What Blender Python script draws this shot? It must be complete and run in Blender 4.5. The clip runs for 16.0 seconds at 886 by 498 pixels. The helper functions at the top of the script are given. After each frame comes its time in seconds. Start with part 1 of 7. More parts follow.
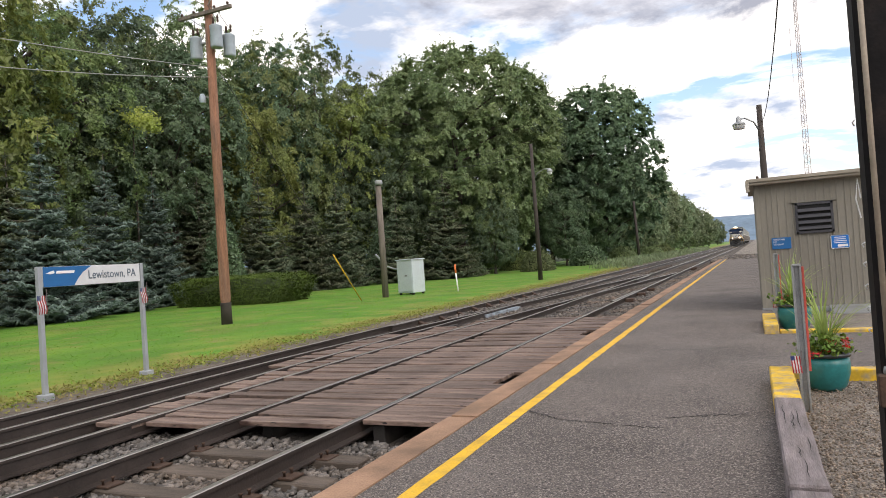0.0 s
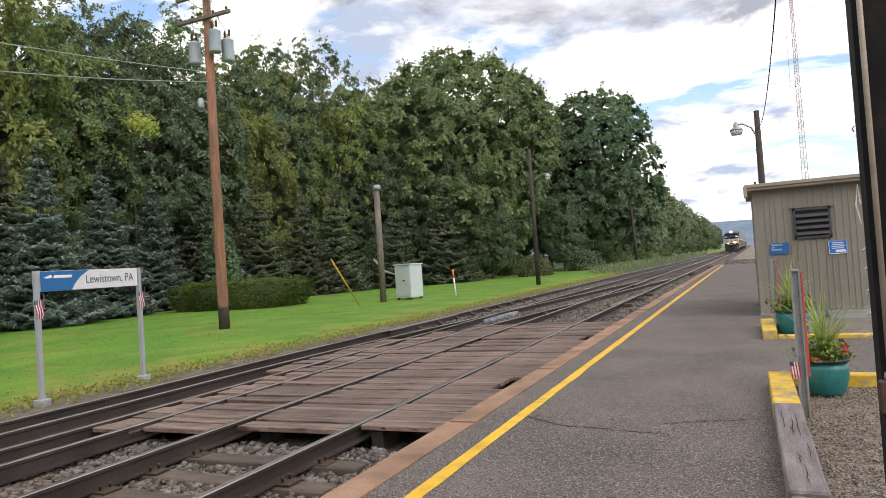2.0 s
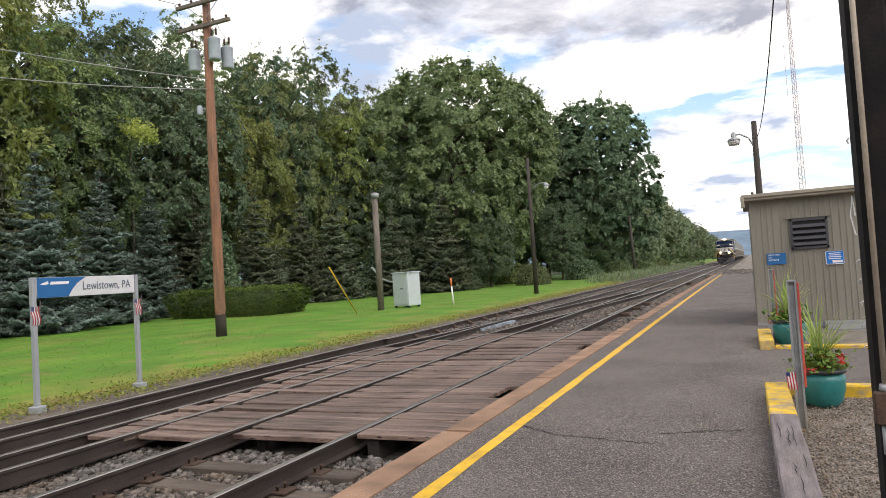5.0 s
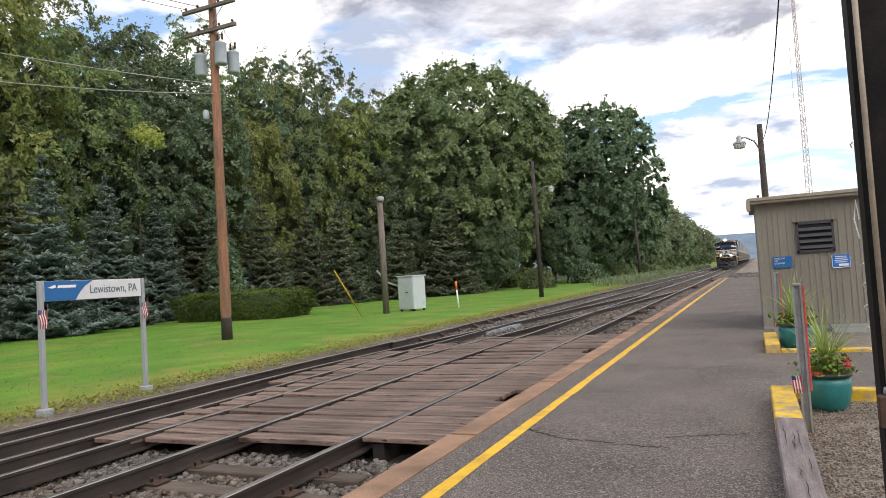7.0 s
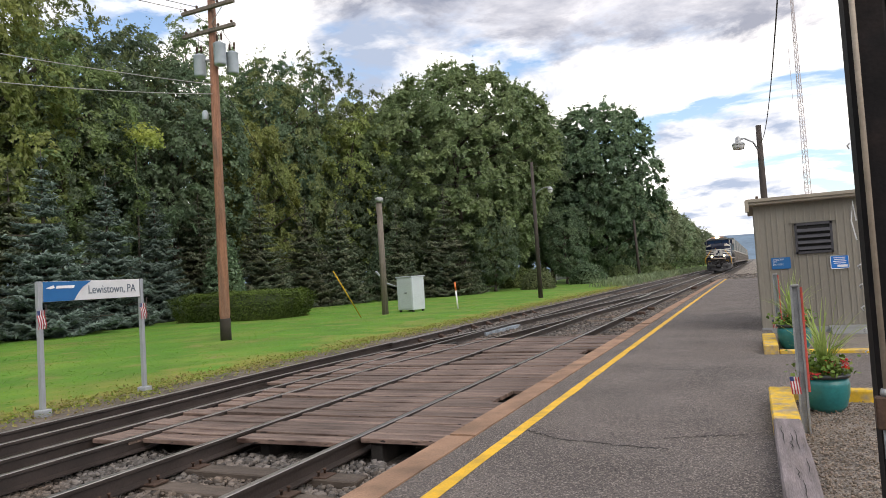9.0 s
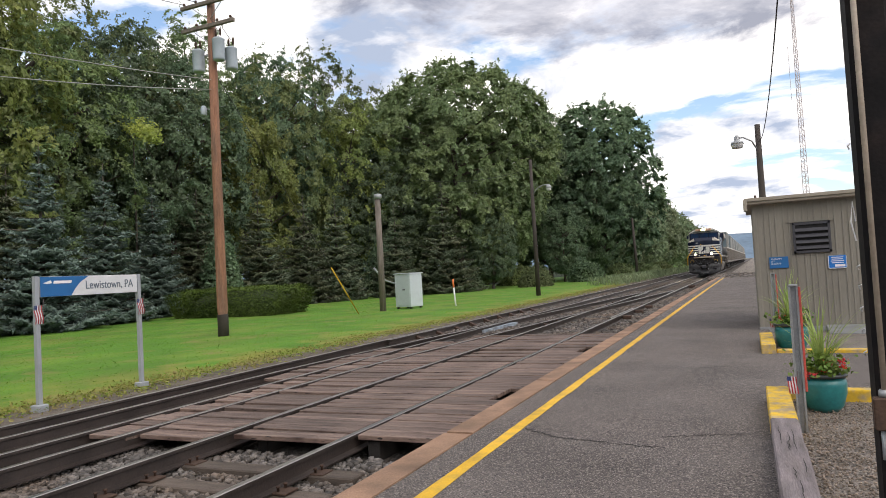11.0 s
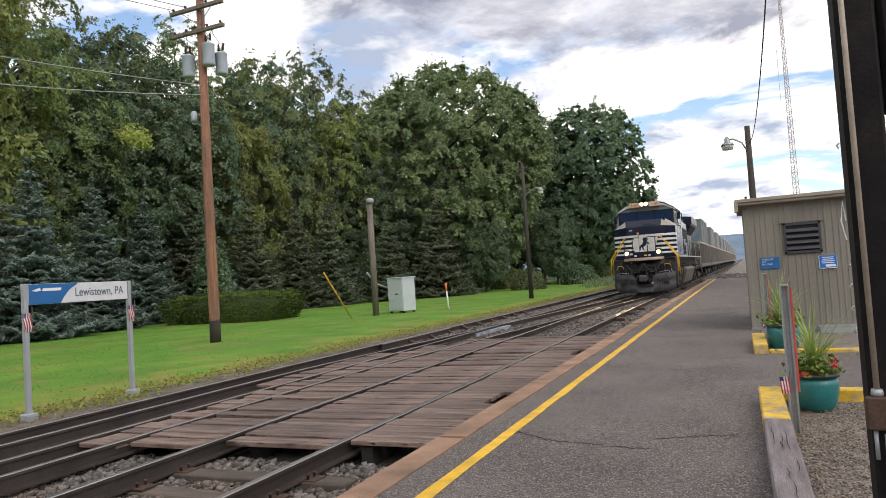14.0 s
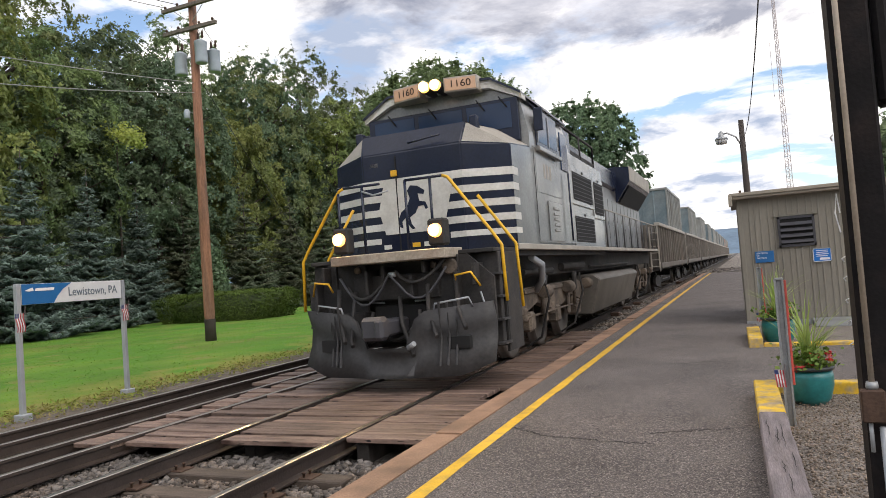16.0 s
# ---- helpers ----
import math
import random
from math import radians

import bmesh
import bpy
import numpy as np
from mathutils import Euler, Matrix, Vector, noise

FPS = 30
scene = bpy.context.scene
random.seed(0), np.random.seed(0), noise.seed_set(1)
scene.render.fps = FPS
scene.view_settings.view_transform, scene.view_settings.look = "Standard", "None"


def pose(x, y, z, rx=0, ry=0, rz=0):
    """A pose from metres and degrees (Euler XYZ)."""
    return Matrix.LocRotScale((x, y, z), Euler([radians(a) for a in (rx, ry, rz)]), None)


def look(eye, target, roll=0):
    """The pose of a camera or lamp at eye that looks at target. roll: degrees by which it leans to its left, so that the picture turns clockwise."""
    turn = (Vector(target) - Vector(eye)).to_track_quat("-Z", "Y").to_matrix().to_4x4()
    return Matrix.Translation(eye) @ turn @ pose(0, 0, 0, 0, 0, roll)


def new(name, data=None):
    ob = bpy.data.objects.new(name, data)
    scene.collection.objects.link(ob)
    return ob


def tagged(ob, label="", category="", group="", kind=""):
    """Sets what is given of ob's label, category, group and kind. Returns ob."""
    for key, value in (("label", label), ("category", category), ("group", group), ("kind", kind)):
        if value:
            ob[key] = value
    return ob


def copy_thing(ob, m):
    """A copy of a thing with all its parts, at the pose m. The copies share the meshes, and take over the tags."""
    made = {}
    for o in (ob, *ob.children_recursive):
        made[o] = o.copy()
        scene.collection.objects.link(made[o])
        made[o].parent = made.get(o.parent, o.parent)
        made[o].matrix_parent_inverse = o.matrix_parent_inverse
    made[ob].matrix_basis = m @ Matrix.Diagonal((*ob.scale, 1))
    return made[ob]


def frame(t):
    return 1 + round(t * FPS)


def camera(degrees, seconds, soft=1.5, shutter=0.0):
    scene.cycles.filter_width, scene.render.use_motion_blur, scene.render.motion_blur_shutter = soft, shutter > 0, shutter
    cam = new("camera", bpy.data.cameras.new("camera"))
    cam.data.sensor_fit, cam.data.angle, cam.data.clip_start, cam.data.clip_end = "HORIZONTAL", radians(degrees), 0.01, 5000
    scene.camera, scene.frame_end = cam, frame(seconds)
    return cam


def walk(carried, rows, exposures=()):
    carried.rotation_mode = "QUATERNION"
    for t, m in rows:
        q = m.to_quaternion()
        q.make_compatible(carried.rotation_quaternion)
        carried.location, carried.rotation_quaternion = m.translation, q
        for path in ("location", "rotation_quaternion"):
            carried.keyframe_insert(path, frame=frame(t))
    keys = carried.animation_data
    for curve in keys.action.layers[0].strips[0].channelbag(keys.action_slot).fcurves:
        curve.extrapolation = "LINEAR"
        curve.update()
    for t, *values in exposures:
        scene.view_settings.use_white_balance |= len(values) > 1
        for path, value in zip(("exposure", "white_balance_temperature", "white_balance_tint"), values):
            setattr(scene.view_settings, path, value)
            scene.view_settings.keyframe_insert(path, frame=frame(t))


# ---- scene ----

# ---------------------------------------------------------------- camera
# A hand-held camera that stays in one spot and turns a little.
EYE_Z = 1.565
TURNS = [  # seconds, yaw, pitch, roll, sway x, y, z
    (0.0, -24.27, 0.99, -4.02, 0.000, 0.000, 0.000),
    (0.5, -24.07, 0.99, -4.27, 0.003, 0.006, 0.001),
    (1.0, -23.76, 1.10, -4.16, -0.009, 0.000, 0.002),
    (1.5, -23.88, 1.28, -3.99, -0.006, -0.005, 0.005),
    (2.0, -24.06, 1.38, -3.94, -0.011, 0.001, 0.002),
    (2.5, -24.09, 1.48, -4.04, -0.004, -0.001, 0.002),
    (3.0, -24.08, 1.52, -3.94, -0.001, 0.004, 0.000),
    (3.5, -23.84, 1.60, -3.78, -0.004, 0.003, -0.001),
    (4.0, -23.75, 1.77, -3.76, -0.003, 0.012, 0.001),
    (6.5, -24.20, 2.32, -3.60, 0.005, -0.021, 0.007),
    (7.0, -24.27, 2.38, -3.65, 0.008, -0.017, 0.006),
    (7.5, -24.32, 2.45, -3.43, 0.005, -0.013, 0.008),
    (8.0, -24.37, 2.49, -3.48, 0.006, -0.017, 0.012),
    (8.5, -24.38, 2.54, -3.55, 0.009, -0.023, 0.008),
    (9.0, -24.20, 2.44, -3.61, 0.015, -0.015, 0.006),
    (11.5, -24.06, 2.17, -3.24, 0.009, -0.003, 0.012),
    (12.0, -23.97, 2.28, -3.56, 0.012, 0.010, 0.009),
    (12.5, -23.72, 2.37, -3.53, 0.009, -0.009, 0.010),
    (13.0, -23.52, 2.40, -3.61, 0.016, 0.004, 0.012),
    (13.5, -23.42, 2.43, -3.63, 0.012, 0.011, 0.011),
    (14.0, -23.43, 2.46, -3.81, 0.011, 0.017, 0.008),
    (14.5, -23.29, 2.38, -3.81, 0.013, 0.025, 0.006),
    (15.0, -23.20, 2.24, -3.92, 0.013, 0.018, 0.007),
    (15.5, -23.14, 2.11, -4.12, 0.014, 0.032, 0.008),
    (16.0, -23.07, 2.14, -4.30, 0.013, 0.041, 0.005),
]


def cam_pose(yaw, pitch, roll, x, y, z):
    a, b = radians(yaw), radians(pitch)
    eye = Vector((x, y, EYE_Z + z))
    way = Vector((math.sin(a) * math.cos(b), math.cos(a) * math.cos(b), math.sin(b)))
    return look(eye, eye + way, roll)


cam = camera(66.13, 16.0, soft=0.9)
walk(cam, [(r[0], cam_pose(*r[1:])) for r in TURNS], exposures=[(0.0, 0.48, 6800, 11), (6.5, 0.48, 6800, 11), (8.0, 0.38, 6750, 11), (16.0, 0.29, 6650, 11)])

# ---------------------------------------------------------------- sky and sun
SUN_AZ, SUN_EL = radians(122), radians(44)   # azimuth from +y towards +x
world = bpy.data.worlds.new("world")
scene.world = world
world.use_nodes = True
wn, wl = world.node_tree.nodes, world.node_tree.links
wn.clear()


def wnode(kind, **settings):
    n = wn.new(kind)
    for k, val in settings.items():
        n.inputs[k].default_value = val
    return n


w_out = wn.new("ShaderNodeOutputWorld")
w_bg = wnode("ShaderNodeBackground", Strength=1.25)
sky = wn.new("ShaderNodeTexSky")
sky.sky_type, sky.sun_disc = "NISHITA", False
sky.sun_elevation, sky.sun_rotation = SUN_EL, SUN_AZ
sky_gain = wn.new("ShaderNodeMixRGB")
sky_gain.blend_type = "MULTIPLY"
sky_gain.inputs[0].default_value = 1.0
sky_gain.inputs[2].default_value = (0.135, 0.135, 0.135, 1)
wl.new(sky.outputs[0], sky_gain.inputs[1])
# cloud deck: the direction projected on a flat layer
w_co = wn.new("ShaderNodeTexCoord")
w_sep = wn.new("ShaderNodeSeparateXYZ")
wl.new(w_co.outputs["Generated"], w_sep.inputs[0])
w_up = wn.new("ShaderNodeMath")
w_up.operation = "ADD"
w_up.inputs[1].default_value = 0.16
wl.new(w_sep.outputs[2], w_up.inputs[0])
w_max = wn.new("ShaderNodeMath")
w_max.operation = "MAXIMUM"
w_max.inputs[1].default_value = 0.05
wl.new(w_up.outputs[0], w_max.inputs[0])
w_flat = wn.new("ShaderNodeVectorMath")
w_flat.operation = "DIVIDE"
w_comb = wn.new("ShaderNodeCombineXYZ")
for i in range(3):
    wl.new(w_max.outputs[0], w_comb.inputs[i])
wl.new(w_co.outputs["Generated"], w_flat.inputs[0])
wl.new(w_comb.outputs[0], w_flat.inputs[1])
n_big = wnode("ShaderNodeTexNoise", Scale=1.5, Detail=9.0, Roughness=0.55, Distortion=0.35)
n_tone = wnode("ShaderNodeTexNoise", Scale=1.9, Detail=8.0, Roughness=0.56, Distortion=0.3)
w_shift = wn.new("ShaderNodeVectorMath")
w_shift.operation = "ADD"
w_shift.inputs[1].default_value = (3.7, 8.2, 1.0)
wl.new(w_flat.outputs[0], w_shift.inputs[0])
wl.new(w_shift.outputs[0], n_big.inputs["Vector"])
wl.new(w_flat.outputs[0], n_tone.inputs["Vector"])
r_cover = wn.new("ShaderNodeValToRGB")
r_cover.color_ramp.elements[0].position, r_cover.color_ramp.elements[1].position = 0.43, 0.50
wl.new(n_big.outputs["Fac"], r_cover.inputs[0])
r_tone = wn.new("ShaderNodeValToRGB")
r_tone.color_ramp.elements[0].position, r_tone.color_ramp.elements[0].color = 0.35, (0.32, 0.38, 0.50, 1)
r_tone.color_ramp.elements[1].position, r_tone.color_ramp.elements[1].color = 0.50, (0.95, 0.93, 0.92, 1)
wl.new(n_tone.outputs["Fac"], r_tone.inputs[0])
w_mix = wn.new("ShaderNodeMixRGB")
wl.new(r_cover.outputs[0], w_mix.inputs[0])
wl.new(sky_gain.outputs[0], w_mix.inputs[1])
wl.new(r_tone.outputs[0], w_mix.inputs[2])
# one large grey cloud overhead to the north, with a torn edge
m_off = wn.new("ShaderNodeVectorMath")
m_off.operation = "SUBTRACT"
m_off.inputs[1].default_value = (-0.06, 1.42, 0.62)
wl.new(w_flat.outputs[0], m_off.inputs[0])
m_size = wn.new("ShaderNodeVectorMath")
m_size.operation = "MULTIPLY"
m_size.inputs[1].default_value = (1.25, 1.45, 0.0)
wl.new(m_off.outputs[0], m_size.inputs[0])
m_len = wn.new("ShaderNodeVectorMath")
m_len.operation = "LENGTH"
wl.new(m_size.outputs[0], m_len.inputs[0])
n_torn = wnode("ShaderNodeTexNoise", Scale=3.2, Detail=10.0, Roughness=0.6, Distortion=0.3)
wl.new(w_flat.outputs[0], n_torn.inputs["Vector"])
m_torn = wn.new("ShaderNodeMath")
m_torn.operation = "MULTIPLY_ADD"
m_torn.inputs[1].default_value = 1.5
wl.new(n_torn.outputs["Fac"], m_torn.inputs[0])
wl.new(m_len.outputs["Value"], m_torn.inputs[2])
m_amount = wn.new("ShaderNodeMapRange")
m_amount.inputs["From Min"].default_value, m_amount.inputs["From Max"].default_value = 1.86, 1.52
m_amount.inputs["To Max"].default_value = 0.92
wl.new(m_torn.outputs[0], m_amount.inputs["Value"])
r_mass = wn.new("ShaderNodeValToRGB")
r_mass.color_ramp.elements[0].position, r_mass.color_ramp.elements[0].color = 0.36, (0.22, 0.24, 0.31, 1)
r_mass.color_ramp.elements[1].position, r_mass.color_ramp.elements[1].color = 0.62, (0.60, 0.60, 0.65, 1)
wl.new(n_torn.outputs["Fac"], r_mass.inputs[0])
w_deck = wn.new("ShaderNodeMixRGB")
wl.new(m_amount.outputs[0], w_deck.inputs[0])
wl.new(w_mix.outputs[0], w_deck.inputs[1])
wl.new(r_mass.outputs[0], w_deck.inputs[2])
wl.new(w_deck.outputs[0], w_bg.inputs[0])
wl.new(w_bg.outputs[0], w_out.inputs[0])

sun = new("sun", bpy.data.lights.new("sun", "SUN"))
sun.data.energy, sun.data.angle, sun.data.color = 1.25, radians(50), (1.0, 0.93, 0.82)
sun_dir = Vector((math.sin(SUN_AZ) * math.cos(SUN_EL), math.cos(SUN_AZ) * math.cos(SUN_EL), math.sin(SUN_EL)))
sun.matrix_world = look(sun_dir * 100, (0, 0, 0))

# ---------------------------------------------------------------- materials


def material(name, color, rough=0.7, metal=0.0, vary=0.25, scale=6.0, fine=60.0, bump=0.15, tint=None,
             tint_amount=0.0, tint_scale=1.2, piece=0.0, island=0.0, stretch=(1, 1, 1), emit=None, emit_strength=0.0,
             gloss=0.5, bump_size=0.01, speck=None):
    """A surface whose colour varies at two scales, with stains of a second colour and fine relief."""
    m = bpy.data.materials.new(name)
    m.use_nodes = True
    nt = m.node_tree
    nodes, links = nt.nodes, nt.links
    bsdf = nodes["Principled BSDF"]
    bsdf.inputs["Roughness"].default_value = rough
    bsdf.inputs["Metallic"].default_value = metal
    bsdf.inputs["Specular IOR Level"].default_value = gloss
    if emit:
        bsdf.inputs["Emission Color"].default_value = (*emit, 1)
        bsdf.inputs["Emission Strength"].default_value = emit_strength
    co = nodes.new("ShaderNodeTexCoord")
    mp = nodes.new("ShaderNodeMapping")
    mp.inputs["Scale"].default_value = stretch
    links.new(co.outputs["Object"], mp.inputs[0])
    value = None

    def noise_node(s, detail=4.0):
        n = nodes.new("ShaderNodeTexNoise")
        n.inputs["Scale"].default_value, n.inputs["Detail"].default_value = s, detail
        links.new(mp.outputs[0], n.inputs["Vector"])
        return n.outputs["Fac"]

    def span(src, lo, hi):
        n = nodes.new("ShaderNodeMapRange")
        n.inputs["From Min"].default_value, n.inputs["From Max"].default_value = 0.3, 0.7
        n.inputs["To Min"].default_value, n.inputs["To Max"].default_value = lo, hi
        links.new(src, n.inputs["Value"])
        return n.outputs[0]

    def times(a, b):
        n = nodes.new("ShaderNodeMath")
        n.operation = "MULTIPLY"
        links.new(a, n.inputs[0])
        links.new(b, n.inputs[1])
        return n.outputs[0]

    big = noise_node(scale)
    small = noise_node(fine)
    value = times(span(big, 1 - vary, 1 + vary), span(small, 1 - vary * 0.7, 1 + vary * 0.7))
    for amount, kind, out in ((piece, "ShaderNodeObjectInfo", "Random"), (island, "ShaderNodeNewGeometry", "Random Per Island")):
        if amount:
            n = nodes.new("ShaderNodeMapRange")
            n.inputs["To Min"].default_value, n.inputs["To Max"].default_value = 1 - amount, 1 + amount
            links.new(nodes.new(kind).outputs[out], n.inputs["Value"])
            value = times(value, n.outputs[0])
    hsv = nodes.new("ShaderNodeHueSaturation")
    hsv.inputs["Color"].default_value = (*color, 1)
    if tint:
        mix = nodes.new("ShaderNodeMixRGB")
        mix.inputs[1].default_value, mix.inputs[2].default_value = (*color, 1), (*tint, 1)
        n = nodes.new("ShaderNodeMapRange")
        n.inputs["From Min"].default_value, n.inputs["From Max"].default_value = 0.45, 0.68
        n.inputs["To Max"].default_value = tint_amount
        links.new(noise_node(tint_scale, 6.0), n.inputs["Value"])
        links.new(n.outputs[0], mix.inputs[0])
        links.new(mix.outputs[0], hsv.inputs["Color"])
    links.new(value, hsv.inputs["Value"])
    colour = hsv.outputs[0]
    for s_scale, s_color, lo, hi in speck or ():
        n = nodes.new("ShaderNodeMapRange")
        n.inputs["From Min"].default_value, n.inputs["From Max"].default_value = lo, hi
        links.new(noise_node(s_scale, 1.0), n.inputs["Value"])
        mix = nodes.new("ShaderNodeMixRGB")
        mix.inputs[2].default_value = (*s_color, 1)
        links.new(n.outputs[0], mix.inputs[0])
        links.new(colour, mix.inputs[1])
        colour = mix.outputs[0]
    links.new(colour, bsdf.inputs["Base Color"])
    if bump:
        b = nodes.new("ShaderNodeBump")
        b.inputs["Strength"].default_value, b.inputs["Distance"].default_value = bump, bump_size
        links.new(small, b.inputs["Height"])
        links.new(b.outputs[0], bsdf.inputs["Normal"])
    return m


def leaf_material(name, color, second, spread=0.24, through_light=0.35, scale=0.25):
    """Foliage: hue and value differ leaf by leaf and branch by branch; some light shines through."""
    m = bpy.data.materials.new(name)
    m.use_nodes = True
    nodes, links = m.node_tree.nodes, m.node_tree.links
    nodes.clear()
    out = nodes.new("ShaderNodeOutputMaterial")
    mix = nodes.new("ShaderNodeMixRGB")
    mix.inputs[1].default_value, mix.inputs[2].default_value = (*color, 1), (*second, 1)
    co = nodes.new("ShaderNodeTexCoord")
    n = nodes.new("ShaderNodeTexNoise")
    n.inputs["Scale"].default_value, n.inputs["Detail"].default_value = scale, 3.0
    links.new(co.outputs["Object"], n.inputs["Vector"])
    ramp = nodes.new("ShaderNodeMapRange")
    ramp.inputs["From Min"].default_value, ramp.inputs["From Max"].default_value = 0.4, 0.68
    links.new(n.outputs["Fac"], ramp.inputs["Value"])
    links.new(ramp.outputs[0], mix.inputs[0])
    hsv = nodes.new("ShaderNodeHueSaturation")
    links.new(mix.outputs[0], hsv.inputs["Color"])
    rnd = nodes.new("ShaderNodeNewGeometry")
    r2 = nodes.new("ShaderNodeMapRange")
    r2.inputs["To Min"].default_value, r2.inputs["To Max"].default_value = 1 - spread, 1 + spread
    links.new(rnd.outputs["Random Per Island"], r2.inputs["Value"])
    obi = nodes.new("ShaderNodeObjectInfo")
    r3 = nodes.new("ShaderNodeMapRange")
    r3.inputs["To Min"].default_value, r3.inputs["To Max"].default_value = 0.8, 1.2
    links.new(obi.outputs["Random"], r3.inputs["Value"])
    mul = nodes.new("ShaderNodeMath")
    mul.operation = "MULTIPLY"
    links.new(r2.outputs[0], mul.inputs[0])
    links.new(r3.outputs[0], mul.inputs[1])
    links.new(mul.outputs[0], hsv.inputs["Value"])
    r4 = nodes.new("ShaderNodeMapRange")
    r4.inputs["To Min"].default_value, r4.inputs["To Max"].default_value = 0.485, 0.515
    links.new(obi.outputs["Random"], r4.inputs["Value"])
    links.new(r4.outputs[0], hsv.inputs["Hue"])
    d, tr, g = nodes.new("ShaderNodeBsdfDiffuse"), nodes.new("ShaderNodeBsdfTranslucent"), nodes.new("ShaderNodeBsdfGlossy")
    g.inputs["Roughness"].default_value = 0.45
    for s in (d, tr):
        links.new(hsv.outputs[0], s.inputs["Color"])
    m1, m2 = nodes.new("ShaderNodeMixShader"), nodes.new("ShaderNodeMixShader")
    m1.inputs[0].default_value, m2.inputs[0].default_value = through_light, 0.03
    links.new(d.outputs[0], m1.inputs[1])
    links.new(tr.outputs[0], m1.inputs[2])
    links.new(m1.outputs[0], m2.inputs[1])
    links.new(g.outputs[0], m2.inputs[2])
    links.new(m2.outputs[0], out.inputs[0])
    return m


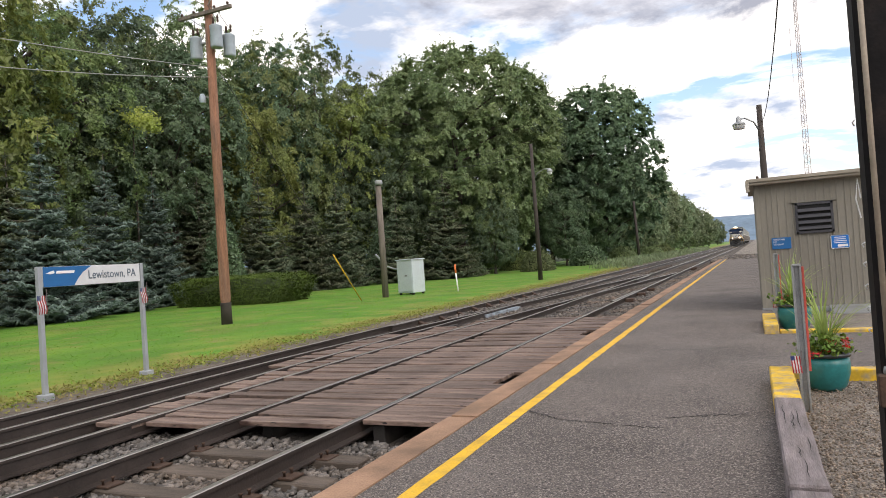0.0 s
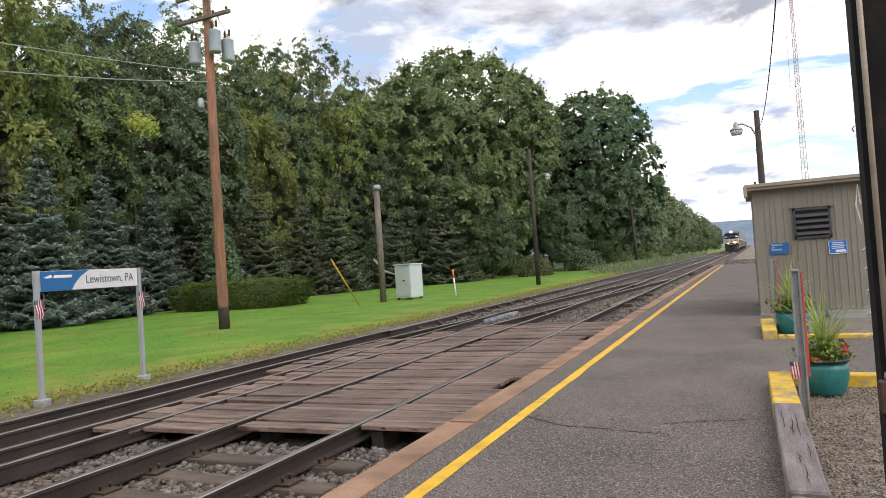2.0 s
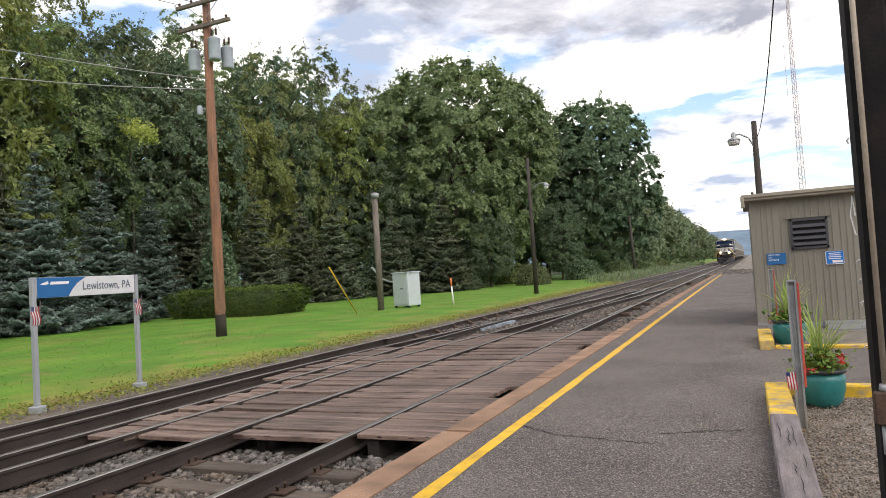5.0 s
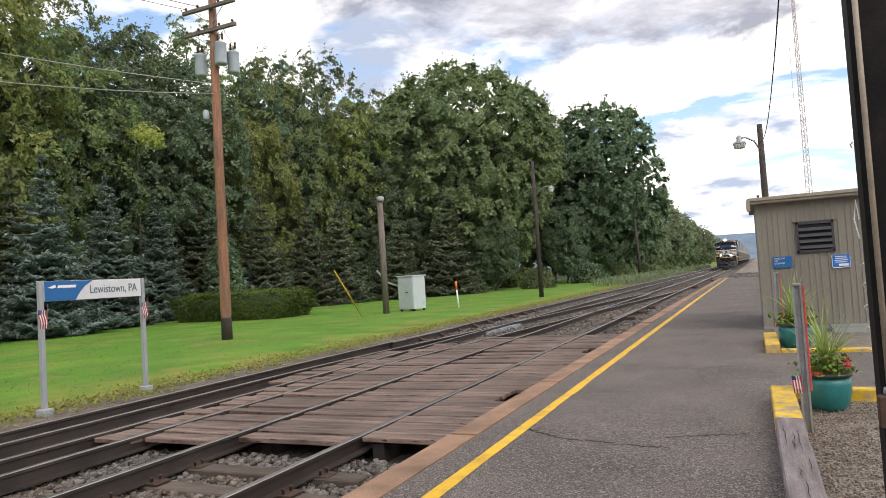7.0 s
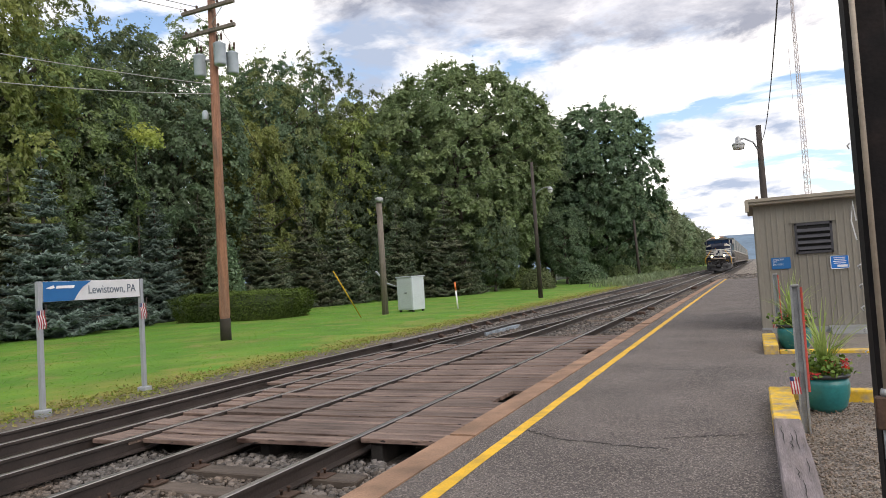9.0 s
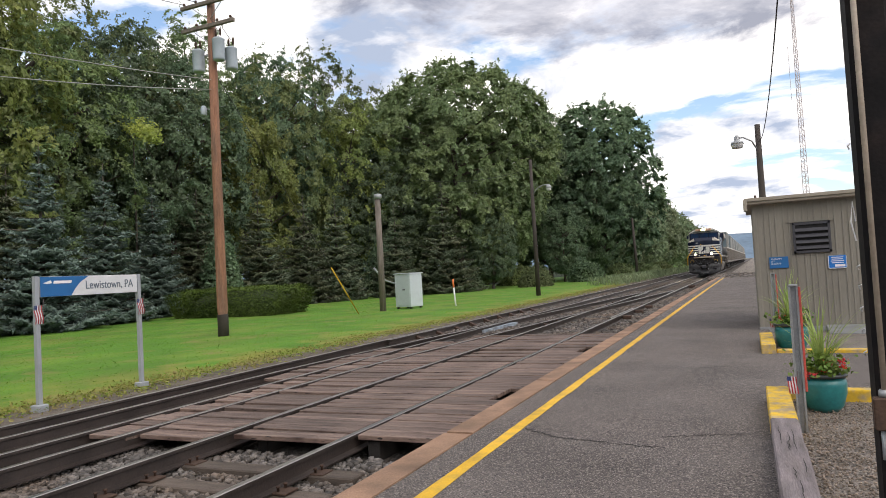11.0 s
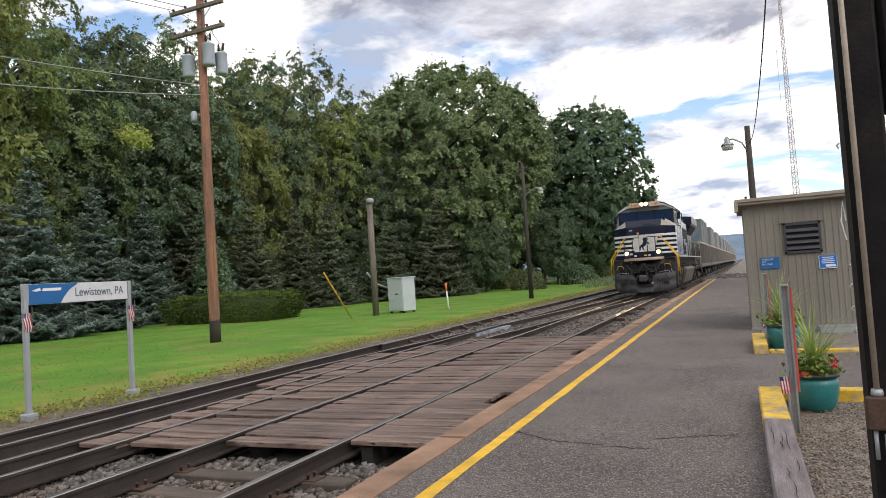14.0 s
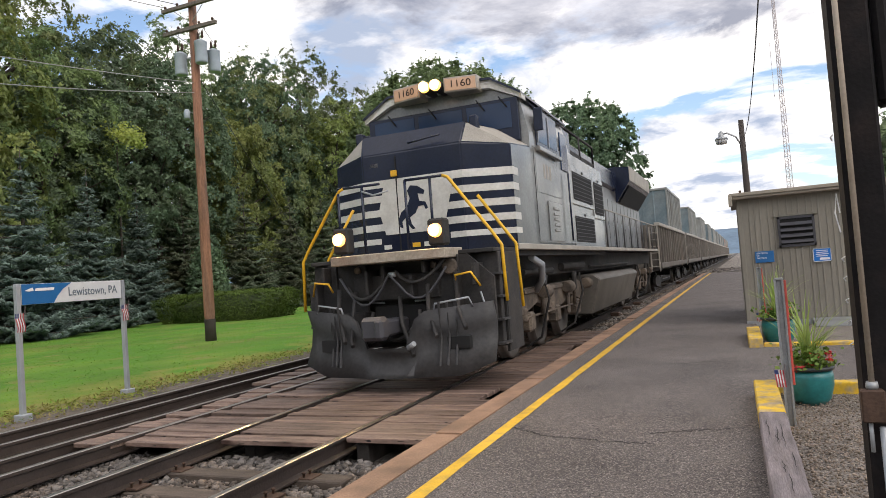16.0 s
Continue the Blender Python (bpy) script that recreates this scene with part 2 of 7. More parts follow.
M = {
    "grass": material("grass", (0.083, 0.215, 0.010), 0.9, vary=0.22, scale=0.5, fine=25, bump=0.5, bump_size=0.05,
                      tint=(0.19, 0.215, 0.035), tint_amount=0.6, tint_scale=0.35),
    "weeds": leaf_material("weeds", (0.27, 0.31, 0.06), (0.33, 0.27, 0.10), 0.3, 0.4, 0.9),
    # woodland floor; also the painted shade inside bushes and hedge
    "forest_floor_and_shade": material("forest_floor_and_shade", (0.03, 0.045, 0.015), 0.95, vary=0.4, scale=0.6, fine=12, bump=0.6, bump_size=0.1),
    "dirt": material("dirt", (0.13, 0.105, 0.085), 0.95, vary=0.3, scale=1.5, fine=40, bump=0.8, bump_size=0.04,
                     tint=(0.2, 0.18, 0.15), tint_amount=0.6, tint_scale=3),
    "ballast": material("ballast", (0.085, 0.074, 0.068), 0.95, vary=0.4, scale=2.0, fine=22, bump=1.0, bump_size=0.06,
                        tint=(0.13, 0.09, 0.065), tint_amount=0.6, tint_scale=1.5),
    "stone": material("ballast_stone", (0.13, 0.117, 0.108), 0.9, vary=0.25, scale=8, fine=60, bump=0.4, island=0.6,
                      tint=(0.17, 0.12, 0.085), tint_amount=0.7, tint_scale=1.0),
    "pea": material("pea_gravel", (0.245, 0.195, 0.155), 0.9, vary=0.2, scale=8, fine=60, bump=0.2, island=0.5),
    "asphalt": material("asphalt", (0.108, 0.090, 0.083), 0.88, vary=0.34, scale=0.9, fine=75, bump=1.0, bump_size=0.016,
                        tint=(0.09, 0.082, 0.08), tint_amount=0.5, tint_scale=0.7,
                        speck=((47, (0.03, 0.026, 0.025), 0.56, 0.68), (88, (0.31, 0.27, 0.24), 0.55, 0.66), (33, (0.17, 0.14, 0.125), 0.62, 0.70))),
    "crack": material("crack", (0.02, 0.018, 0.017), 0.95, vary=0.2, bump=0),
    "edge": material("platform_edge", (0.30, 0.180, 0.115), 0.85, vary=0.25, scale=2.5, fine=70, bump=0.4,
                     tint=(0.16, 0.10, 0.065), tint_amount=0.75, tint_scale=2.2),
    "yellow": material("yellow_paint", (0.72, 0.42, 0.02), 0.7, vary=0.15, scale=4, fine=60, bump=0.3,
                       tint=(0.35, 0.24, 0.07), tint_amount=0.5, tint_scale=7),
    "rail_top": material("rail_head", (0.42, 0.39, 0.37), 0.3, metal=1.0, vary=0.15, scale=2, fine=30, bump=0.05, stretch=(1, 0.05, 1)),
    "rail": material("rail_side", (0.050, 0.038, 0.034), 0.5, metal=0.25, vary=0.3, scale=3, fine=50, bump=0.3),
    "tie": material("tie", (0.085, 0.066, 0.053), 0.9, vary=0.3, scale=3, fine=40, bump=0.6, piece=0.3, stretch=(1, 6, 6)),
    "plank": material("deck_plank", (0.185, 0.128, 0.103), 0.62, vary=0.34, scale=1.2, fine=14, bump=0.7, piece=0.30,
                      stretch=(1, 9, 4), tint=(0.06, 0.034, 0.026), tint_amount=0.9, tint_scale=0.8,
                      speck=((2.2, (0.055, 0.028, 0.02), 0.60, 0.70), (9.0, (0.02, 0.014, 0.012), 0.67, 0.72))),
    # near black: the shade under the deck is put into this colour
    "black_wood": material("void_dark_wood", (0.03, 0.026, 0.024), 0.8, vary=0.3, bump=0.4),
    "spike": material("rusty_steel", (0.075, 0.045, 0.032), 0.8, metal=0.3, vary=0.3, scale=10, bump=0.3),
    "frog": material("painted_frog", (0.27, 0.32, 0.38), 0.5, vary=0.3, scale=5, fine=40, bump=0.2, tint=(0.15, 0.12, 0.1),
                     tint_amount=0.8, tint_scale=4),
    "kerb": material("weathered_timber", (0.20, 0.17, 0.175), 0.9, vary=0.25, scale=3, fine=18, bump=0.8, stretch=(7, 1, 7),
                     tint=(0.14, 0.115, 0.11), tint_amount=0.6, tint_scale=2),
    "kerb_yellow": material("worn_yellow", (0.68, 0.43, 0.03), 0.8, vary=0.15, scale=5, fine=30, bump=0.5,
                            tint=(0.33, 0.27, 0.2), tint_amount=0.9, tint_scale=9),
    "gravel": material("gravel", (0.22, 0.19, 0.165), 0.95, vary=0.35, scale=4, fine=70, bump=1.0, bump_size=0.03, speck=((45, (0.36, 0.31, 0.26), 0.55, 0.62), (50, (0.06, 0.05, 0.045), 0.55, 0.64))),
    "siding": material("shed_siding", (0.245, 0.225, 0.19), 0.6, vary=0.08, scale=1.5, fine=30, bump=0.06,
                       tint=(0.17, 0.155, 0.13), tint_amount=0.5, tint_scale=0.9, stretch=(1, 1, 0.3)),
    "siding_trim": material("shed_trim", (0.30, 0.265, 0.215), 0.6, vary=0.1, scale=3, fine=30, bump=0.05),
    "vent_dark": material("vent_paint", (0.055, 0.055, 0.065), 0.55, vary=0.1, bump=0.05),
    "dark": material("dark_void", (0.012, 0.012, 0.013), 0.9, vary=0.1, bump=0),
    "blue": material("sign_blue", (0.012, 0.12, 0.33), 0.45, vary=0.06, bump=0.02),
    "blue2": material("sign_bright_blue", (0.01, 0.16, 0.55), 0.4, vary=0.06, bump=0.02),
    "white": material("white_paint", (0.75, 0.75, 0.76), 0.5, vary=0.06, scale=3, bump=0.03),
    "sign_white": material("sign_white", (0.62, 0.63, 0.64), 0.4, vary=0.05, bump=0.02),
    "sign_ink": material("sign_ink", (0.10, 0.13, 0.17), 0.5, vary=0.05, bump=0),
    "alu": material("grey_post", (0.36, 0.38, 0.41), 0.5, metal=0.3, vary=0.08, scale=3, bump=0.05),
    "galv": material("galvanised", (0.33, 0.34, 0.35), 0.5, metal=0.5, vary=0.15, scale=6, bump=0.1),
    "cabinet": material("cabinet_steel", (0.60, 0.65, 0.70), 0.45, metal=0.25, vary=0.1, scale=2, fine=20, bump=0.05,
                        tint=(0.46, 0.49, 0.52), tint_amount=0.5, tint_scale=2),
    "pole_wood": material("pole_wood", (0.26, 0.125, 0.075), 0.9, vary=0.3, scale=1.5, fine=12, bump=0.5, stretch=(8, 8, 0.6),
                          tint=(0.10, 0.075, 0.06), tint_amount=0.7, tint_scale=0.8),
    "grey_wood": material("grey_wood", (0.16, 0.135, 0.115), 0.9, vary=0.25, scale=2, fine=14, bump=0.5, stretch=(8, 8, 0.6)),
    "dark_pole": material("dark_pole", (0.05, 0.04, 0.035), 0.85, vary=0.25, scale=2, bump=0.3),
    "transformer": material("transformer_grey", (0.36, 0.41, 0.46), 0.5, metal=0.1, vary=0.1, scale=3, bump=0.05),
    "wire": material("wire", (0.03, 0.03, 0.032), 0.7, vary=0.1, bump=0),
    # pale because the sky's reflection is put into the colour
    "wire_sheen": material("wire_sky_sheen", (0.30, 0.30, 0.28), 0.5, vary=0.05, bump=0),
    "black_paint": material("black_paint", (0.008, 0.007, 0.008), 0.75, vary=0.3, scale=5, fine=60, bump=0.2,
                            tint=(0.03, 0.02, 0.018), tint_amount=0.5, tint_scale=6, gloss=0.2),
    "conduit": material("conduit", (0.36, 0.30, 0.24), 0.5, vary=0.15, scale=8, bump=0.1),
    "pot": material("pot_glaze", (0.02, 0.165, 0.17), 0.3, vary=0.18, scale=5, fine=30, bump=0.08),
    "pot_rim": material("pot_rim", (0.025, 0.028, 0.03), 0.35, vary=0.1, bump=0.05),
    "soil": material("soil", (0.03, 0.022, 0.016), 0.95, vary=0.4, bump=0.8),
    "blade": leaf_material("blade_leaf", (0.30, 0.44, 0.10), (0.44, 0.52, 0.20), 0.3, 0.35, 3),
    "pot_leaf": leaf_material("pot_leaf", (0.10, 0.2, 0.03), (0.2, 0.28, 0.06), 0.4, 0.3, 6),
    "petal": leaf_material("red_petal", (0.50, 0.02, 0.03), (0.6, 0.05, 0.10), 0.4, 0.2, 6),
    "flag_red": material("flag_red", (0.45, 0.05, 0.06), 0.8, vary=0.1, bump=0),
    "flag_blue": material("flag_blue", (0.04, 0.06, 0.2), 0.8, vary=0.1, bump=0),
    "reflect_red": material("reflector_red", (0.5, 0.08, 0.06), 0.4, vary=0.2, bump=0.05),
    "orange": material("marker_orange", (0.75, 0.18, 0.05), 0.5, vary=0.1, bump=0),
    "bark": material("bark", (0.085, 0.07, 0.055), 0.95, vary=0.35, scale=3, fine=18, bump=0.8, stretch=(4, 4, 0.7)),
    "leaf_maple": leaf_material("leaf_maple", (0.158, 0.208, 0.095), (0.205, 0.245, 0.105), 0.30, 0.38),
    "leaf_dark": leaf_material("leaf_dark", (0.110, 0.165, 0.095), (0.15, 0.205, 0.105), 0.35, 0.34),
    "leaf_wood": leaf_material("leaf_woodland", (0.155, 0.208, 0.085), (0.215, 0.25, 0.09), 0.32, 0.42),
    "leaf_yellow": leaf_material("leaf_yellowing", (0.19, 0.235, 0.07), (0.255, 0.275, 0.075), 0.32, 0.4),
    # paler and bluer than the near leaves: distance haze in the colour
    "leaf_far_haze": leaf_material("leaf_far_haze", (0.18, 0.235, 0.13), (0.225, 0.265, 0.145), 0.3, 0.4),
    "needle_blue": leaf_material("needle_blue", (0.125, 0.175, 0.145), (0.19, 0.25, 0.215), 0.3, 0.25, 0.8),
    "needle": leaf_material("needle_green", (0.11, 0.145, 0.09), (0.16, 0.165, 0.10), 0.35, 0.25, 0.8),
    "hedge_leaf": leaf_material("hedge_leaf", (0.055, 0.09, 0.016), (0.09, 0.135, 0.022), 0.35, 0.05, 0.6),
    # distance haze is painted into this blue
    "hill": material("hazed_hill", (0.14, 0.20, 0.27), 1.0, vary=0.15, scale=0.02, fine=0.1, bump=0),
    "mast": material("mast_paint", (0.45, 0.40, 0.40), 0.6, vary=0.1, bump=0),
}



def parch(mat):
    """Dry yellow turf with bare patches where the lawn runs out towards the ballast."""
    nodes, links = mat.node_tree.nodes, mat.node_tree.links
    bsdf = nodes["Principled BSDF"]
    src = bsdf.inputs["Base Color"].links[0].from_socket
    co, sep, ns = nodes.new("ShaderNodeTexCoord"), nodes.new("ShaderNodeSeparateXYZ"), nodes.new("ShaderNodeTexNoise")
    ns.inputs["Scale"].default_value, ns.inputs["Detail"].default_value = 0.8, 7.0
    links.new(co.outputs["Object"], sep.inputs[0])
    links.new(co.outputs["Object"], ns.inputs["Vector"])
    for (x0, x1), reach, colour in (((-13.4, -10.3), 3.4, (0.26, 0.25, 0.045)), ((-11.0, -10.2), 2.6, (0.20, 0.15, 0.085))):
        edge, wob, amt, mix = nodes.new("ShaderNodeMapRange"), nodes.new("ShaderNodeMath"), nodes.new("ShaderNodeMapRange"), nodes.new("ShaderNodeMixRGB")
        edge.inputs["From Min"].default_value, edge.inputs["From Max"].default_value = x0, x1
        links.new(sep.outputs[0], edge.inputs["Value"])
        wob.operation = "MULTIPLY_ADD"
        wob.inputs[1].default_value = reach
        links.new(ns.outputs["Fac"], wob.inputs[0])
        links.new(edge.outputs[0], wob.inputs[2])
        amt.inputs["From Min"].default_value, amt.inputs["From Max"].default_value = reach / 2 + 0.25, reach / 2 + 0.95
        amt.inputs["To Max"].default_value = 0.85
        links.new(wob.outputs[0], amt.inputs["Value"])
        links.new(amt.outputs[0], mix.inputs[0])
        links.new(src, mix.inputs[1])
        mix.inputs[2].default_value = (*colour, 1)
        src = mix.outputs[0]
    links.new(src, bsdf.inputs["Base Color"])


parch(M["grass"])

# ---------------------------------------------------------------- building helpers


def mesh_object(name, bm, mat, parent=None, label=""):
    me = bpy.data.meshes.new(name)
    bm.to_mesh(me)
    bm.free()
    for m in (mat if isinstance(mat, (list, tuple)) else [mat]):
        me.materials.append(m)
    ob = new(name, me)
    if parent:
        ob.parent = parent
    if label:
        ob["label"] = label
    return ob


def part(name, bm, mat, parent, label=""):
    """One mesh object under a thing or a part, built in the thing's space."""
    return mesh_object(name, bm, mat, parent, label)


def thing(name, label, category, m=None, group="", kind=""):
    ob = new(name)
    ob.empty_display_size = 0.2
    if m is not None:
        ob.matrix_world = m
    return tagged(ob, label, category, group, kind)


def box(bm, x0, x1, y0, y1, z0, z1, bevel=0.0, mat=0):
    r = bmesh.ops.create_cube(bm, size=1.0, matrix=Matrix.Translation(((x0 + x1) / 2, (y0 + y1) / 2, (z0 + z1) / 2))
                              @ Matrix.Diagonal((abs(x1 - x0), abs(y1 - y0), abs(z1 - z0), 1)))
    faces = {f for v in r["verts"] for f in v.link_faces}
    for f in faces:
        f.material_index = mat
    if bevel:
        edges = {e for v in r["verts"] for e in v.link_edges}
        bmesh.ops.bevel(bm, geom=list(edges), offset=bevel, segments=1, affect="EDGES", profile=0.5)
    return bm


def boxes(*specs, bevel=0.0):
    bm = bmesh.new()
    for s in specs:
        box(bm, *s[:6], bevel=bevel, mat=s[6] if len(s) > 6 else 0)
    return bm


def tube(bm, points, radii, sides=8, caps=True, mat=0):
    """A tapered tube along points; radii is one number or one for each point."""
    pts = [Vector(p) for p in points]
    if not isinstance(radii, (list, tuple)):
        radii = [radii] * len(pts)
    rings = []
    for i, p in enumerate(pts):
        d = (pts[min(i + 1, len(pts) - 1)] - pts[max(i - 1, 0)]).normalized()
        q = d.to_track_quat("Z", "Y")
        rings.append([bm.verts.new(p + q @ Vector((math.cos(a) * radii[i], math.sin(a) * radii[i], 0)))
                      for a in [2 * math.pi * k / sides for k in range(sides)]])
    for a, b in zip(rings, rings[1:]):
        for k in range(sides):
            f = bm.faces.new((a[k], a[(k + 1) % sides], b[(k + 1) % sides], b[k]))
            f.smooth, f.material_index = sides > 6, mat
    if caps:
        bm.faces.new(rings[0][::-1]).material_index = mat
        bm.faces.new(rings[-1]).material_index = mat
    return bm


def lathe(bm, profile, sides=24, mat=0, at=(0, 0, 0), axis="Z"):
    """A turned solid from (radius, height) pairs."""
    turn = {"Z": Matrix(), "X": Matrix.Rotation(radians(90), 4, "Y"), "Y": Matrix.Rotation(radians(-90), 4, "X")}[axis]
    rings = []
    for r, z in profile:
        rings.append([bm.verts.new(Vector(at) + (turn @ Vector((r * math.cos(a), r * math.sin(a), z))))
                      for a in [2 * math.pi * k / sides for k in range(sides)]])
    for a, b in zip(rings, rings[1:]):
        for k in range(sides):
            f = bm.faces.new((a[k], a[(k + 1) % sides], b[(k + 1) % sides], b[k]))
            f.smooth, f.material_index = True, mat
    bm.faces.new(rings[0][::-1]).material_index = mat
    bm.faces.new(rings[-1]).material_index = mat
    return bm


def prism(bm, outline, axis, lo, hi, mat=0):
    """A plate: an outline in two coordinates, drawn out along the axis from lo to hi."""
    def place(a, b, c):
        return {"X": (c, a, b), "Y": (a, c, b), "Z": (a, b, c)}[axis]
    v0 = [bm.verts.new(place(a, b, lo)) for a, b in outline]
    v1 = [bm.verts.new(place(a, b, hi)) for a, b in outline]
    n = len(outline)
    for k in range(n):
        bm.faces.new((v0[k], v0[(k + 1) % n], v1[(k + 1) % n], v1[k])).material_index = mat
    bm.faces.new(v0[::-1]).material_index = mat
    bm.faces.new(v1).material_index = mat
    bmesh.ops.recalc_face_normals(bm, faces=bm.faces[:])
    return bm


def raw_mesh(name, verts, faces, mat, parent=None, smooth=False, label=""):
    me = bpy.data.meshes.new(name)
    verts, faces = np.asarray(verts, dtype=np.float32), np.asarray(faces, dtype=np.int32)
    k = faces.shape[1]
    me.vertices.add(len(verts))
    me.vertices.foreach_set("co", verts.ravel())
    me.loops.add(faces.size)
    me.loops.foreach_set("vertex_index", faces.ravel())
    me.polygons.add(len(faces))
    me.polygons.foreach_set("loop_start", np.arange(0, faces.size, k, dtype=np.int32))
    me.polygons.foreach_set("loop_total", np.full(len(faces), k, dtype=np.int32))
    me.update(calc_edges=True)
    me.materials.append(mat)
    ob = new(name, me)
    if parent:
        ob.parent = parent
    if label:
        ob["label"] = label
    return ob


def leaves(rng, centres, normals, length, width, along=None, simple=False, wild=0.45):
    """Pointed leaves, one rhomb each, folded a little; arrays of vertices and faces."""
    n = len(centres)
    nrm = normals + rng.normal(0, wild, (n, 3))
    nrm /= np.linalg.norm(nrm, axis=1)[:, None] + 1e-9
    d = rng.normal(0, 1, (n, 3)) if along is None else along + rng.normal(0, 0.25, (n, 3))
    d -= nrm * (d * nrm).sum(1)[:, None]
    d /= np.linalg.norm(d, axis=1)[:, None] + 1e-9
    s = np.cross(nrm, d)
    ln = (length * rng.uniform(0.6, 1.35, n))[:, None] / 2
    wd = (width * rng.uniform(0.6, 1.35, n))[:, None] / 2
    if simple:
        v = np.stack([centres - d * ln + s * wd * 0.7, centres + d * ln, centres - d * ln * 0.55 - s * wd], 1).reshape(-1, 3)
        return v, np.arange(3 * n).reshape(n, 3)
    v = np.stack([centres - d * ln, centres + s * wd + d * ln * 0.2 - nrm * wd * 0.3,
                  centres + d * ln, centres - s * wd + d * ln * 0.2 - nrm * wd * 0.3], 1).reshape(-1, 3)
    return v, np.arange(4 * n).reshape(n, 4)


def track_shift(y):
    """How far the line has swung to the side y metres on."""
    y0 = min(max(y, 0), 50)
    return 0.77e-4 * y0 * y0 + max(y - 50, 0) * 0.0077

# ---------------------------------------------------------------- ground, tracks, platform
RAIL_F, RAIL_E = -3.815, -5.32     # rails of the near track, centre of the heads
RAIL_A, RAIL_C = -8.63, -7.125     # rails of the far track
DECK_Y0, DECK_Y1 = 5.9, 16.2
PLAT_Z = 0.13


def build_ground():
    """One sheet to the horizon: trackbed, lawn, woodland floor, yard."""
    bm = bmesh.new()
    ys = [-60, -20, 0, 10, 20, 30, 40, 50, 60, 80, 100, 140, 200, 300, 500, 900, 2500]

    def strip(xs, zs, mat):
        for (x0, z0), (x1, z1) in zip(zip(xs, zs), list(zip(xs, zs))[1:]):
            prev = None
            for y in ys:
                sh = track_shift(y)
                row = (bm.verts.new((x0 + sh, y, z0)), bm.verts.new((x1 + sh, y, z1)))
                if prev:
                    bm.faces.new((prev[0], prev[1], row[1], row[0])).material_index = mat
                prev = row
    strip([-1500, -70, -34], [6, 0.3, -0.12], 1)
    strip([-34, -16, -10.4], [-0.12, -0.14, -0.16], 0)
    strip([-10.4, -9.5, -9.0], [-0.16, -0.17, -0.24], 2)
    strip([-9.0, -8.9, -2.4, -2.3], [-0.24, -0.28, -0.28, -0.1], 3)
    strip([-2.3, 6, 14, 1500], [-0.05, -0.05, -0.08, -0.1], 4)
    bmesh.ops.remove_doubles(bm, verts=bm.verts[:], dist=0.0005)
    ob = mesh_object("ground", bm, [M["grass"], M["forest_floor_and_shade"], M["dirt"], M["ballast"], M["gravel"]])
    return tagged(ob, "mown green lawn, stone ballast bed and gravel yard", "ground", kind="structure")


build_ground()


def scatter_pebbles(name, label, mat, area, count, size, seed, z, squash=0.7):
    """Loose broken stones, each a lumpy eight-cornered chunk."""
    rng = np.random.default_rng(seed)
    n = count
    c = np.empty((n, 3))
    c[:, 0], c[:, 1] = rng.uniform(area[0], area[1], n), rng.uniform(area[2], area[3], n)
    c[:, 2] = z + rng.uniform(-0.02, 0.03, n)
    corner = np.array([(x, y, w) for w in (-1, 1) for x, y in ((-1, -1), (1, -1), (1, 1), (-1, 1))], float)
    face = np.array([(0, 3, 2, 1), (4, 5, 6, 7), (0, 1, 5, 4), (1, 2, 6, 5), (2, 3, 7, 6), (3, 0, 4, 7)])
    s = (size * rng.uniform(0.5, 1.3, n))[:, None, None] / 2
    v = corner[None] * rng.uniform(0.55, 1.15, (n, 8, 3)) * s * np.array([1, 1, squash])
    a, b = rng.uniform(0, 6.3, n), rng.uniform(-0.6, 0.6, n)
    ca, sa, cb, sb = np.cos(a)[:, None], np.sin(a)[:, None], np.cos(b)[:, None], np.sin(b)[:, None]
    x, y, w = v[..., 0], v[..., 1], v[..., 2]
    x, w = x * cb - w * sb, x * sb + w * cb
    v = np.stack([x * ca - y * sa, x * sa + y * ca, w], -1) + c[:, None]
    f = (face[None] + 8 * np.arange(n)[:, None, None]).reshape(-1, 4)
    return tagged(raw_mesh(name, v.reshape(-1, 3), f, mat), label, "ballast", kind="stuff")


scatter_pebbles("ballast_stones", "grey broken ballast stones between the rails", M["stone"], (-9.1, -2.7, 1.5, 5.9), 22000, 0.056, 3, -0.245)
scatter_pebbles("ballast_stones", "grey broken ballast stones beside the far rails", M["stone"], (-9.3, -2.7, 16.3, 44), 26000, 0.075, 4, -0.185)
scatter_pebbles("gravel_stones", "pale pea gravel in the planting bed", M["pea"], (0.3, 2.2, 2.2, 7.8), 20000, 0.014, 5, 0.076)


def rail_mesh(name, xs, parent, y_list, label=""):
    """Rail with foot, web and head along x = xs(y)."""
    prof = [(-0.075, -0.171), (0.075, -0.171), (0.075, -0.157), (0.012, -0.14), (0.009, -0.045), (0.036, -0.035), (0.036, -0.006),
            (0.028, 0.0), (-0.028, 0.0), (-0.036, -0.006), (-0.036, -0.035), (-0.009, -0.045), (-0.012, -0.14), (-0.075, -0.157)]
    bm = bmesh.new()
    prev = None
    for y in y_list:
        ring = [bm.verts.new((xs(y) + a, y, b)) for a, b in prof]
        if prev:
            for k in range(len(prof)):
                f = bm.faces.new((prev[k], ring[k], ring[(k + 1) % len(prof)], prev[(k + 1) % len(prof)]))
                f.material_index = 1 if k in (6, 7, 8) else 0
        prev = ring
    bmesh.ops.recalc_face_normals(bm, faces=bm.faces[:])
    return part(name, bm, [M["rail"], M["rail_top"]], parent, label)


FAR_Y = [-40, -10, 0, 5, 10, 15, 20, 25, 30, 35, 40, 45, 50, 60, 120, 250, 600]


